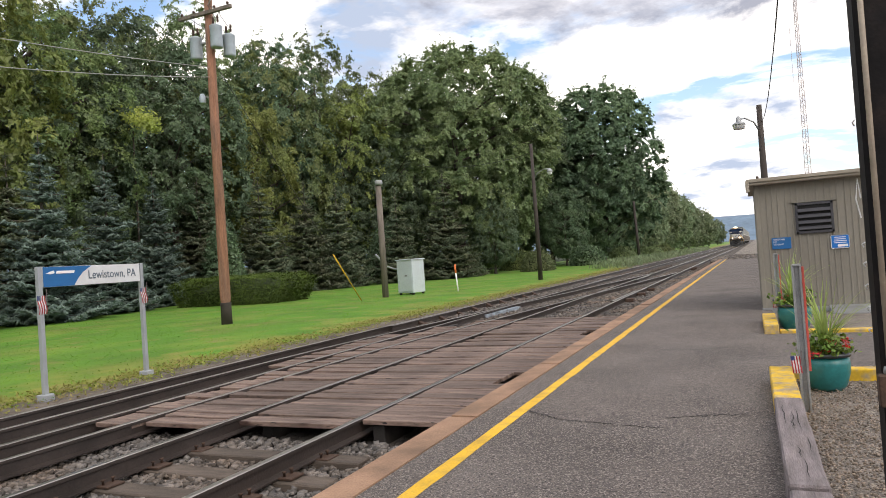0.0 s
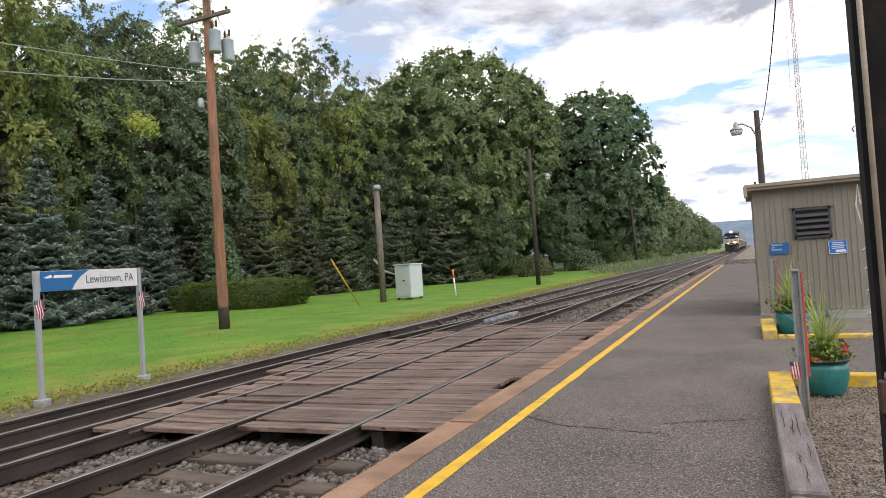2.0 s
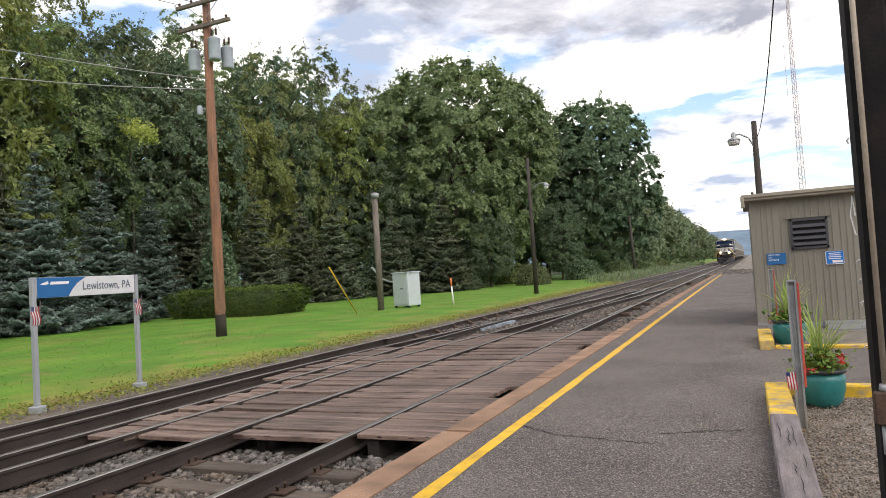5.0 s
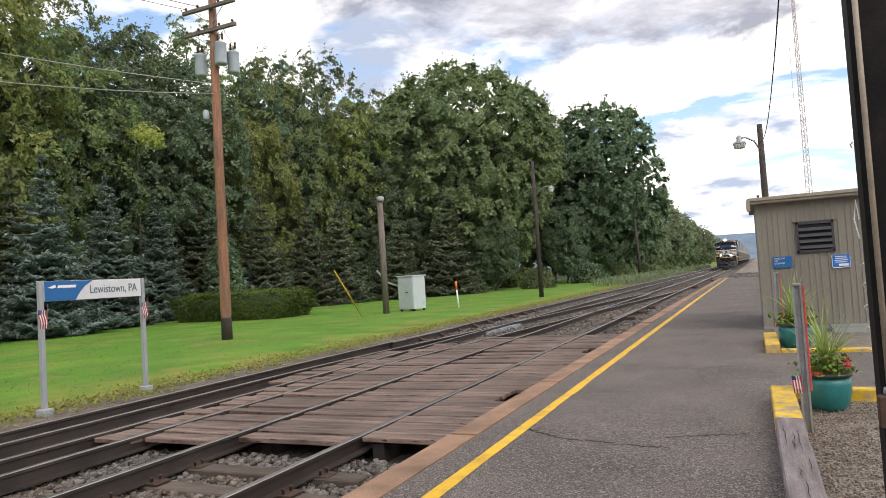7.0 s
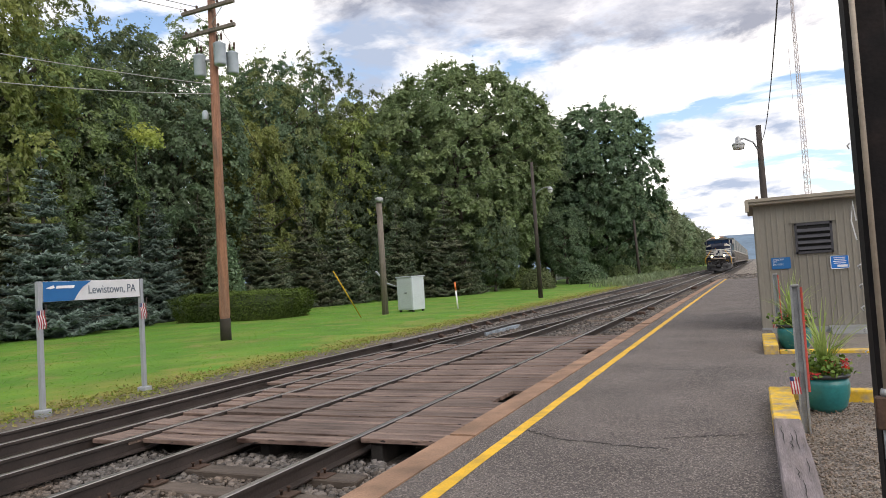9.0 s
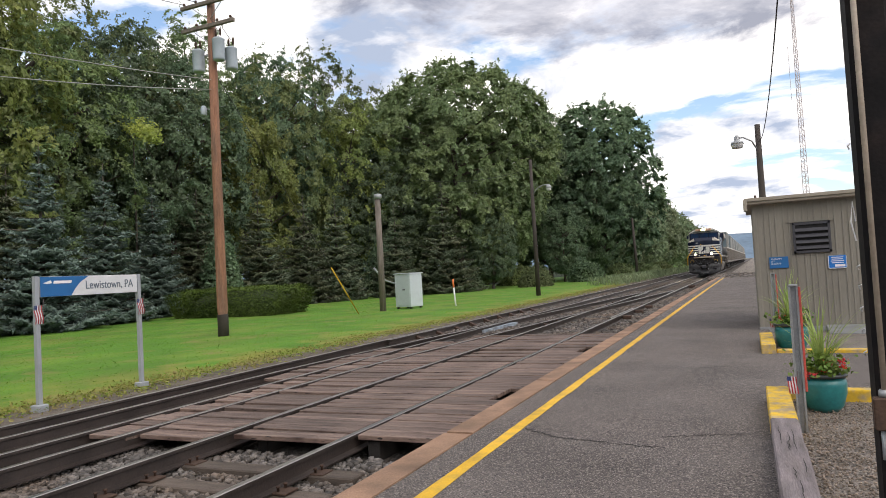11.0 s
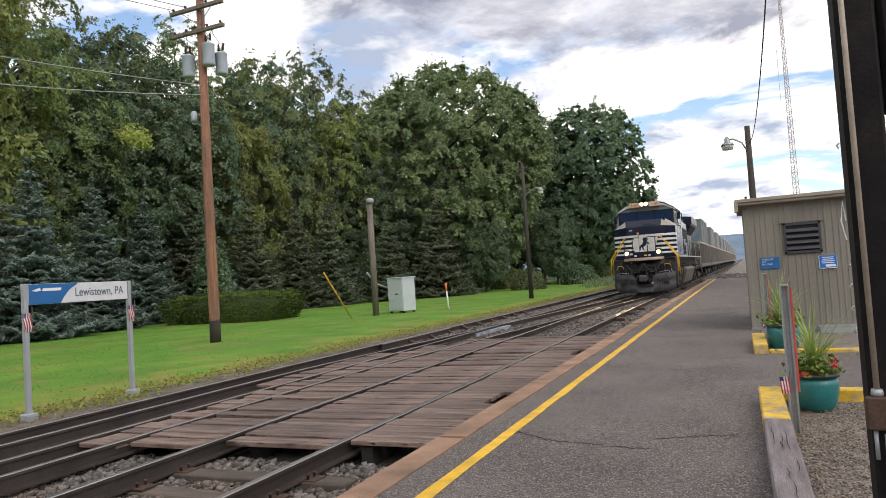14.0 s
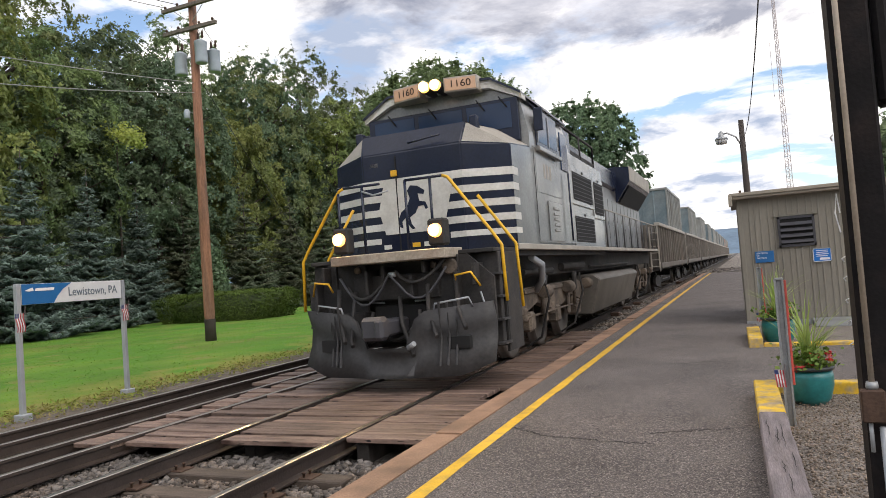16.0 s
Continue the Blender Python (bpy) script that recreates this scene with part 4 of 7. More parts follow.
def channel_post(x, y, z, top, label):
    p = thing("marker_post", label, "post", Matrix.Translation((x, y, z)), group="marker posts")
    h = top - z
    b = bmesh.new()
    prism(b, [(-0.038, -0.02), (-0.022, -0.02), (-0.018, 0.01), (0.018, 0.01), (0.022, -0.02), (0.038, -0.02), (0.038, -0.016), (0.026, -0.016), (0.022, 0.016), (-0.022, 0.016), (-0.026, -0.016), (-0.038, -0.016)], "Z", -0.1, h)
    part("channel", b, M["galv"], p)
    part("reflector_strip", boxes((0.038, 0.056, -0.026, 0.02, h * 0.3, h * 0.99), bevel=0.003), M["reflect_red"], p, "faded red reflective strip")
    part("cap", boxes((-0.03, 0.035, -0.024, 0.02, h - 0.01, h + 0.01), bevel=0.004), M["galv"], p)
    small_flag(p, -0.06, -0.04, h * 0.40, 0.40)


channel_post(0.335, 6.45, 0.05, 1.32, "grey steel channel post with a small flag in gravel")
channel_post(0.36, 12.5, 0.05, 1.29, "grey steel channel post with a small flag by the shed")


def build_black_post():
    p = thing("canopy_post", "black painted steel canopy post with a conduit", "post", Matrix.Translation((0.515, 3.3, 0.0)))
    part("column", boxes((-0.07, 0.075, -0.08, 0.08, 0, 3.6), bevel=0.012), M["black_paint"], p)
    part("bracket", boxes((0.085, 0.15, -0.06, 0.06, 2.12, 3.2), bevel=0.02), M["black_paint"], p)
    b = bmesh.new()
    tube(b, [(-0.045, -0.105, 0.98), (-0.045, -0.105, 3.5)], 0.011, 10)
    part("conduit", b, M["conduit"], p, "tan metal conduit")
    bx = part("junction_box", boxes((-0.09, -0.005, -0.135, -0.086, 0.86, 0.99), bevel=0.006), M["spike"], p, "small rusty junction box")
    b = bmesh.new()
    lathe(b, [(0.02, 0.99), (0.024, 1.0), (0.02, 1.02)], 10, at=(-0.045, -0.105, 0))
    part("fitting", b, M["galv"], bx)
    b = bmesh.new()
    tube(b, [(-0.02, -0.105, 0.1), (-0.02, -0.105, 0.84)], 0.013, 10)
    tube(b, [(-0.06, -0.1, 0.74), (-0.06, -0.1, 0.86)], 0.008, 8)
    part("drop_conduit", b, M["alu"], p, "grey drop conduit")
    for z in (1.15, 1.24, 1.33, 1.42, 1.5, 2.0):
        b = bmesh.new()
        tube(b, [(-0.093, -0.05, z), (-0.1, -0.06, z + 0.012), (-0.092, -0.075, z + 0.02)], 0.003, 5)
        part("wire_clip", b, M["white"], p)
    b = bmesh.new()
    tube(b, [(-0.095, -0.06, 1.62), (-0.11, -0.07, 1.7), (-0.1, -0.07, 1.78), (-0.092, -0.06, 1.7)], 0.003, 5)
    part("wire_loop", b, M["white"], p)


build_black_post()

# ---------------------------------------------------------------- station sign


def build_sign():
    sign = thing("station_sign", "blue and white station name sign on two grey posts", "sign")
    xa, ya, xb, yb, g = -10.05, 7.02, -10.24, 9.12, -0.2
    u = Vector((xb - xa, yb - ya, 0)).normalized()
    turn = math.atan2(u.y, u.x)
    base = Matrix.Translation((xa, ya, 0)) @ Matrix.Rotation(turn, 4, "Z")
    sign.matrix_world = base
    ln = math.hypot(xb - xa, yb - ya)
    for x in (0, ln):
        post = part("post", boxes((x - 0.036, x + 0.036, -0.036, 0.036, g, 1.91), bevel=0.006), M["alu"], sign)
        part("foot_plate", boxes((x - 0.09, x + 0.09, -0.09, 0.09, g, g + 0.14), bevel=0.01), M["alu"], post)
        small_flag(post, x - 0.02, -0.06, 1.46, 0.8)
    part("panel", boxes((0.05, ln - 0.05, -0.03, 0.03, 1.585, 1.905), bevel=0.004), M["sign_white"], sign, "white name panel")
    b = bmesh.new()
    prism(b, [(0.052, 1.588), (0.62, 1.588), (0.70, 1.70), (0.80, 1.80), (0.98, 1.902), (0.052, 1.902)], "Y", -0.036, -0.03)
    part("blue_field", b, M["blue"], sign, "blue field with a white emblem")
    b = bmesh.new()
    prism(b, [(0.1, 1.80), (0.24, 1.845), (0.26, 1.80), (0.18, 1.785)], "Y", -0.041, -0.036)
    prism(b, [(0.28, 1.79), (0.62, 1.79), (0.64, 1.835), (0.3, 1.835)], "Y", -0.041, -0.036)
    part("emblem", b, M["white"], sign)
    text_mesh("Lewistown, PA", 0.2, M["sign_ink"], sign, Matrix.Translation((1.43, -0.034, 1.745)) @ Matrix.Rotation(radians(90), 4, "X"), width=1.04)


build_sign()

# ---------------------------------------------------------------- lawn: poles, cabinet, markers


def build_utility_pole():
    p = thing("utility_pole", "tall brown wooden utility pole with three transformers", "utility pole", Matrix.Translation((-17.06, 18.81, -0.15)))
    b = bmesh.new()
    tube(b, [(0, 0, 0), (0, 0, 0.9), (0.02, 0, 6), (0.08, 0, 12.25)], [0.19, 0.185, 0.165, 0.135], 14)
    part("pole", b, M["pole_wood"], p)
    b = bmesh.new()
    lathe(b, [(0.193, 0), (0.19, 0.75), (0.188, 0.78)], 14)
    part("tarred_butt", b, M["dark_pole"], p)
    for z in (11.85, 11.0):
        arm = part("crossarm", boxes((-1.15, 1.25, -0.24, -0.12, z, z + 0.13), bevel=0.01), M["grey_wood"], p)
        for s in (-1, 1):
            b = bmesh.new()
            tube(b, [(s * 0.65, -0.12, z), (0.07, -0.1, z - 0.55)], 0.014, 5)
            part("brace", b, M["galv"], arm)
        for x in (-1.0, -0.45, 0.5, 1.1):
            b = bmesh.new()
            lathe(b, [(0.012, z + 0.13), (0.04, z + 0.17), (0.055, z + 0.21), (0.03, z + 0.25)], 8, at=(x, -0.18, 0))
            part("insulator", b, M["spike"], arm)
    for x, y, z in ((-0.5, -0.1, 9.5), (0.46, -0.12, 9.75), (0.55, 0.42, 9.55)):
        b = bmesh.new()
        lathe(b, [(0.1, z), (0.205, z + 0.015), (0.215, z + 0.08), (0.21, z + 0.72), (0.225, z + 0.75), (0.225, z + 0.78), (0.1, z + 0.85)], 18, at=(x, y, 0))
        can = part("transformer", b, M["transformer"], p, "grey can transformer")
        b = bmesh.new()
        for d in (-0.1, 0.1):
            lathe(b, [(0.03, z + 0.9), (0.045, z + 0.98), (0.03, z + 1.02), (0.045, z + 1.07), (0.02, z + 1.16)], 8, at=(x + d, y, 0))
        part("bushing", b, M["spike"], can)
        b = bmesh.new()
        tube(b, [(x, y, z + 1.1), (x * 0.7, y - 0.2, z + 1.5), (x * 1.3, -0.18, 11.1)], 0.012, 5)
        part("jumper", b, M["wire"], can)
        part("hanger", boxes((min(x, 0.05), max(x, 0.05), -0.06, 0.06, z + 0.55, z + 0.62)), M["galv"], can)
    b = bmesh.new()
    lathe(b, [(0.09, 7.9), (0.11, 7.95), (0.11, 8.15), (0.06, 8.25)], 10, at=(-0.32, -0.15, 0))
    part("small_can", b, M["transformer"], p)
    b = bmesh.new()
    tube(b, [(-0.12, 0, 8.1), (-0.34, -0.15, 8.2)], 0.02, 6)
    part("small_bracket", b, M["galv"], p)


build_utility_pole()


def wire(name, label, a, b_, sag, r=0.012, steps=18, mat="wire"):
    b = bmesh.new()
    a, b_ = Vector(a), Vector(b_)
    tube(b, [a.lerp(b_, k / steps) - Vector((0, 0, sag * 4 * (k / steps) * (1 - k / steps))) for k in range(steps + 1)], r, 5)
    return tagged(mesh_object(name, b, M[mat]), label, "cable", group="overhead wires")


PX, PY_ = -17.06, 18.81
for x, z in ((-1.0, 11.9), (-0.45, 11.9), (0.5, 11.9), (1.1, 11.9)):
    wire("overhead_wire", "thin dark overhead power wire on the utility pole", (PX + x, PY_ - 0.18, z), (PX + x - 14, PY_ - 50, z + 0.6), 0.9)
# service wires, coloured pale for the sky they reflect
wire("overhead_wire", "thin service wire strung past the trees, sky sheen painted pale", (PX + 0.06, PY_ - 0.1, 9.0), (PX + 0.06, -25, 8.5), 1.6, 0.014, 30, "wire_sheen")
wire("overhead_wire", "thin service wire strung past the trees, sky sheen painted pale", (PX + 0.06, PY_ - 0.1, 8.65), (PX + 0.06, -25, 8.2), 2.3, 0.014, 30, "wire_sheen")
wire("guy_wire", "steel guy wire from the utility pole to the lawn", (PX + 0.1, PY_ + 0.1, 9.2), (-17.81, 29.2, -0.12), 0.0, 0.012)
top = Vector((PX + 0.1, PY_ + 0.1, 9.2))
foot = Vector((-17.81, 29.2, -0.12))
b = bmesh.new()
tube(b, [foot, foot.lerp(top, 0.25)], 0.028, 8)
tagged(mesh_object("guy_guard", b, M["yellow"]), "yellow plastic guard on a guy wire", "guy guard")

b = bmesh.new()
tube(b, [(-17.56, 31.24, -0.2), (-17.56, 31.24, 5.75)], [0.17, 0.15], 12)
gp = thing("service_post", "grey weathered service post beside a cabinet", "post")
part("post", b, M["grey_wood"], gp)
b = bmesh.new()
lathe(b, [(0.15, 5.75), (0.2, 5.8), (0.2, 5.98), (0.12, 6.02)], 12, at=(-17.5, 31.2, 0))
part("cap", b, M["galv"], gp)


def build_cabinet():
    c = thing("signal_cabinet", "pale grey steel signal cabinet on the lawn", "cabinet", pose(-16.95, 33.1, -0.15, 0, 0, -14))
    part("body", boxes((-0.55, 0.55, -0.5, 0.5, 0.12, 1.88), bevel=0.015), M["cabinet"], c)
    part("roof", boxes((-0.6, 0.6, -0.56, 0.56, 1.88, 1.94), bevel=0.012), M["cabinet"], c)
    door = part("door", boxes((-0.5, 0.5, -0.525, -0.503, 0.2, 1.82), bevel=0.008), M["cabinet"], c)
    part("handle", boxes((0.02, 0.2, -0.56, -0.526, 1.02, 1.07), bevel=0.01), M["dark"], door)
    for x in (-0.45, 0.45):
        for y in (-0.4, 0.4):
            part("leg", boxes((x - 0.05, x + 0.05, y - 0.05, y + 0.05, -0.05, 0.12)), M["dark"], c)
    part("side_box", boxes((-0.72, -0.552, -0.2, 0.15, 1.35, 1.8), bevel=0.01), M["cabinet"], c)
    b = bmesh.new()
    tube(b, [(-0.66, 0, 1.5), (-0.9, -0.2, 1.42), (-1.02, -0.9, 1.65), (-0.98, -1.6, 2.3)], 0.05, 8)
    part("elbow_conduit", b, M["alu"], c, "bent grey conduit")


build_cabinet()


def lamp_post(name, label, x, y, top, lamp_z, arm, mat, head):
    p = thing(name, label, "street lamp", Matrix.Translation((x, y, -0.15)))
    b = bmesh.new()
    tube(b, [(0, 0, 0), (0, 0, top + 0.15)], [0.16, 0.1], 10)
    part("pole", b, M[mat], p)
    b = bmesh.new()
    z = lamp_z + 0.15
    tube(b, [(0, 0, z - 0.45), (arm * 0.3, -0.1, z + 0.02), (arm * 0.7, -0.2, z + 0.2), (arm, -0.25, z + 0.18)], 0.035, 8)
    part("arm", b, M["galv"], p)
    b = bmesh.new()
    if head == "globe":
        lathe(b, [(0.05, z + 0.22), (0.12, z + 0.14), (0.2, z + 0.02), (0.2, z - 0.03)], 14, at=(arm * 1.05, -0.25, 0))
        lathe(b, [(0.06, z - 0.22), (0.14, z - 0.15), (0.17, z - 0.03), (0.17, z - 0.02)], 14, at=(arm * 1.05, -0.25, 0), mat=1)
    else:
        lathe(b, [(0.04, z + 0.3), (0.1, z + 0.22), (0.1, z + 0.08), (0.22, z + 0.02), (0.25, z - 0.06)], 12, at=(arm, -0.25, 0))
        lathe(b, [(0.2, z - 0.22), (0.23, z - 0.08), (0.24, z - 0.06)], 12, at=(arm, -0.25, 0), mat=1)
    part("lamp_head", b, [M["galv"], M["white"]], p, "unlit lamp head with a pale lens")
    return p


lamp_post("street_lamp", "dark pole with a curved arm and unlit lamp on the lawn", -12.78, 43.7, 8.9, 6.9, 1.15, "dark_pole", "globe")
lamp_post("street_lamp", "dark platform lamp pole with a bracket lamp", 0.7, 30.0, 6.88, 6.2, -0.78, "dark_pole", "shade")
wire("overhead_wire", "thin dark wire drooping from the platform lamp pole", (0.75, 29.95, 6.2), (0.66, 5.0, 6.1), 0.85, 0.012)
wire("overhead_wire", "thin dark wire between lamp poles past the trees", (-12.78, 43.7, 8.3), (-24, 49, 9.4), 0.5, 0.015)
b = bmesh.new()
tube(b, [(-14.59, 33.98, -0.2), (-14.66, 33.98, 0.85)], 0.045, 8)
mk = thing("marker_stake", "white plastic marker stake with an orange top", "marker")
part("stake", b, M["white"], mk)
b = bmesh.new()
tube(b, [(-14.66, 33.98, 0.85), (-14.69, 33.98, 1.32)], 0.05, 8)
part("top", b, M["orange"], mk)
b = bmesh.new()
tube(b, [(-13.0, 89.5, -0.3), (-13.2, 89.5, 7.5)], [0.2, 0.14], 8)
tagged(mesh_object("wooden_pole", b, M["dark_pole"]), "dark wooden pole at the edge of the trees", "pole")


def build_mast():
    m = thing("radio_mast", "tall thin lattice radio mast far off", "radio mast", Matrix.Translation((22.5, 300, -0.1)))
    corner = [(math.cos(a), math.sin(a)) for a in (0.5, 2.6, 4.7)]

    def width(z):
        return 1.5 - 0.0095 * z

    for cx, cy in corner:
        b = bmesh.new()
        tube(b, [(cx * width(0), cy * width(0), 0), (cx * width(105), cy * width(105), 105)], 0.13, 5)
        part("leg", b, M["mast"], m)
    b = bmesh.new()
    z = 0.0
    while z < 104:
        for i in range(3):
            a, c = corner[i], corner[(i + 1) % 3]
            tube(b, [(a[0] * width(z), a[1] * width(z), z), (c[0] * width(z + 2), c[1] * width(z + 2), z + 2)], 0.07, 3, caps=False)
            tube(b, [(a[0] * width(z), a[1] * width(z), z), (c[0] * width(z), c[1] * width(z), z)], 0.06, 3, caps=False)
        z += 2.0
    ob = part("lattice", b, M["mast"], m)
    b = bmesh.new()
    tube(b, [(-2.6, 0, 62), (-2.6, 0, 84)], 0.09, 5)
    tube(b, [(-2.6, 0, 62), (-0.6, 0, 62)], 0.06, 4)
    part("antenna", b, M["mast"], m)


build_mast()

# far end: low cabinets and a pole beside the line
b = boxes((2.2, 4.0, 92, 94, -0.1, 1.7), bevel=0.03)
tagged(mesh_object("equipment_hut", b, M["transformer"]), "small grey equipment hut beside the line", "hut")
b = bmesh.new()
tube(b, [(2.1, 88, -0.1), (2.1, 88, 6.0)], 0.09, 6)
for z in (4.3, 5.2):
    lathe(b, [(0.2, z), (0.25, z + 0.1), (0.2, z + 0.5)], 8, at=(1.9, 88, 0))
tagged(mesh_object("signal_post", b, M["dark_pole"]), "dark railway signal post with stacked heads", "signal")

# ---------------------------------------------------------------- trees


def crown_arrays(rng, height, radius, base, blobs, count, leaf, shape=1.0, airy=0.0):
    """A crown of leafy sprays: each bough end is a tilted, drooping fan of leaves, with dark gaps between the fans."""
    mid, half = (height + base) / 2, (height - base) / 2
    axes = np.array([radius, radius, half])
    waves = rng.normal(0, 1, (9, 3)) * np.array([2.6, 2.6, 2.2])
    phase = rng.uniform(0, 6.28, 9)

    def shell(k, low, high):
        n = rng.normal(0, 1, (k, 3))
        n /= np.linalg.norm(n, axis=1)[:, None]
        p = np.sign(n) * np.abs(n) ** (1.0 / (0.85 + 0.2 * shape))
        p /= np.linalg.norm(p, axis=1)[:, None]
        lobes = 0.97 + 0.038 * np.sin(p @ waves.T + phase).sum(1) * (0.8 + 0.5 * airy)
        return n, p * axes * (np.clip(lobes, 0.72, 1.12) * rng.uniform(low, high, k))[:, None]
    outer, inner = int(blobs * (0.72 - 0.1 * airy)), int(blobs * 0.38)
    n1, b1 = shell(outer, 0.90 - 0.15 * airy, 1.03)
    n2, b2 = shell(inner, 0.45, 0.82)
    n, bough = np.concatenate([n1, n2]), np.concatenate([b1, b2])
    k = len(bough)
    nn = n * np.array([1, 1, radius / half])
    nn /= np.linalg.norm(nn, axis=1)[:, None]
    face = nn * 0.68 + np.array([0, 0, 0.5]) + rng.normal(0, 0.33, (k, 3))
    face /= np.linalg.norm(face, axis=1)[:, None]
    size = radius * rng.uniform(0.6, 1.5, k) * 2.0 / math.sqrt(blobs)
    pick = rng.choice(k, count, p=size ** 2 / (size ** 2).sum())
    fn, r = face[pick], size[pick]
    u = rng.normal(0, 1, (count, 3))
    u -= fn * (u * fn).sum(1)[:, None]
    u /= np.linalg.norm(u, axis=1)[:, None]
    q = rng.uniform(0, 1, count) ** 0.6 * (1 + 0.35 * np.sin(5 * np.arctan2(u[:, 1], u[:, 0]) + pick * 1.7))
    c = bough[pick] + u * (q * r)[:, None] + fn * (rng.normal(0, 0.10, count) * r)[:, None]
    c[:, 2] -= 0.3 * r * q * q
    # shoots that stand out of the outline
    shoot = (rng.uniform(0, 1, count) < 0.07) & (pick < outer)
    c[shoot] = bough[pick[shoot]] + (nn[pick[shoot]] + np.array([0, 0, 0.5])) * (rng.uniform(0, 1, shoot.sum()) * r[shoot] * 1.1)[:, None] + rng.normal(0, 0.12, (shoot.sum(), 3)) * r[shoot][:, None]
    c += np.array([0, 0, mid])
    low = c[:, 2] < base
    c[low, 2] = base + rng.uniform(0, 1.5, low.sum())
    v, f = leaves(rng, c, fn + u * (q * 0.5)[:, None], leaf, leaf * 0.75, simple=True, wild=0.5)
    return bough * 0.9 + np.array([0, 0, mid]), v, f


def broadleaf(name, label, height, radius, base, blobs, count, leaf, mat, seed, m, trunk=0.35, shape=1.0, airy=0.0):
    rng = np.random.default_rng(seed)
    tree = thing(name, label, "tree", m, group="trees")
    cs, v, f = crown_arrays(rng, height, radius, base, blobs, count, leaf, shape, airy)
    raw_mesh("crown", v, f, M[mat], tree)
    b = bmesh.new()
    topz = base + (height - base) * 0.7
    tube(b, [(0, 0, -0.3), (0, 0, 0.6), (0.1, 0.05, base + 1), (0.0, 0.2, topz)], [trunk * 1.35, trunk, trunk * 0.8, trunk * 0.2], 8)
    for k in range(0, min(len(cs), 26)):
        c = Vector(cs[k])
        z = min(max(c.z - 2.5, base * 0.7), topz * 0.9)
        tube(b, [(0, 0, z), (c.x * 0.5, c.y * 0.5, (z + c.z) / 2 + 0.3), c], [trunk * 0.35, trunk * 0.22, 0.04], 5)
    part("trunk", b, M["bark"], tree)
    return tree


def conifer(name, label, height, radius, mat, seed, m, whorls=30, droop=0.3):
    """Layered whorls of drooping boughs, each set with short needle sprays."""
    rng = np.random.default_rng(seed)
    tree = thing(name, label, "spruce", m, group="spruces")
    b = bmesh.new()
    tube(b, [(0, 0, -0.2), (0, 0, height * 0.5), (0, 0, height * 0.99)], [0.17, 0.1, 0.015], 7)
    cs, al, nr = [], [], []
    for w in range(whorls):
        u = (w + rng.uniform(-0.45, 0.45)) / whorls
        z = height * (0.03 + 0.95 * u)
        reach = radius * (1 - u) ** 0.9 * rng.uniform(0.85, 1.1) + 0.06 if u > 0 else radius
        n = max(5, int(11 * (1 - u) + 4))
        a0 = rng.uniform(0, 6.28)
        for k in range(n):
            a = a0 + 2 * math.pi * k / n + rng.uniform(-0.2, 0.2)
            r = reach * rng.uniform(0.55, 1.15)
            lift = rng.normal(0, 0.12)
            out = np.array([math.cos(a), math.sin(a), 0.0])
            side = np.array([-math.sin(a), math.cos(a), 0.0])
            steps = max(4, int(r * 13))
            p_end = None
            for s in range(steps):
                q = (s + 0.5) / steps
                z_here = z + r * (-droop * q + (0.36 * q * q)) + lift * q
                p = out * r * q + np.array([0, 0, z_here])
                span = 0.34 * r * (1 - q) ** 0.7 * (0.35 + q) + 0.05
                for sd in (-1, 1):
                    for j in range(1 + int(span / 0.16)):
                        e = rng.uniform(0.1, 1.0) * span
                        cs.append(p + side * sd * e + out * e * 0.35 + np.array([0, 0, -0.12 * e + rng.normal(0, 0.03)]))
                        al.append(out * 0.8 + side * sd * 0.9)
                        nr.append(np.array([0, 0, 1.0]) + out * 0.35)
                p_end = p
            if w % 2 == 0 and k % 2 == 0:
                tube(b, [(0, 0, z), tuple(p_end)], [0.035, 0.008], 4, caps=False)
    part("trunk", b, M["bark"], tree)
    v, f = leaves(rng, np.array(cs), np.array(nr), 0.32, 0.12, np.array(al), simple=True)
    raw_mesh("crown", v, f, M[mat], tree)
    return tree


def at(x, y, s=1.0, turn=0.0, sz=None):
    return Matrix.Translation((x, y, -0.15)) @ Matrix.Rotation(turn, 4, "Z") @ Matrix.Diagonal((s, s, sz or s, 1))


# spruces along the edge of the wood
BLUE = "blue-green spruce with layered drooping boughs"
GREEN = "dark green spruce with layered drooping boughs"
blue_spruce = conifer("spruce_tree", BLUE, 9.5, 2.9, "needle_blue", 21, at(-31.8, 22.6))
copy_thing(blue_spruce, at(-31.0, 17.2, 0.8, 2.0))
copy_thing(blue_spruce, at(-33.4, 27.6, 0.95, 1.0, 0.98))
copy_thing(blue_spruce, at(-35.5, 33.0, 0.95, 3.0, 0.95))
dark_spruce = conifer("spruce_tree", GREEN, 9.4, 3.1, "needle", 22, at(-34.2, 42.0))
for x, y, s, a in ((-33.2, 46.5, 0.98, 1.0), (-32.4, 50.0, 1.0, 2.2), (-29.0, 54.5, 0.9, 3.3), (-26.0, 58.5, 1.12, 4.2), (-36.5, 38.0, 1.0, 5.0), (-34.5, 13.0, 0.95, 0.5), (-36.5, 24.0, 1.0, 2.9)):
    copy_thing(dark_spruce, at(x, y, s, a))

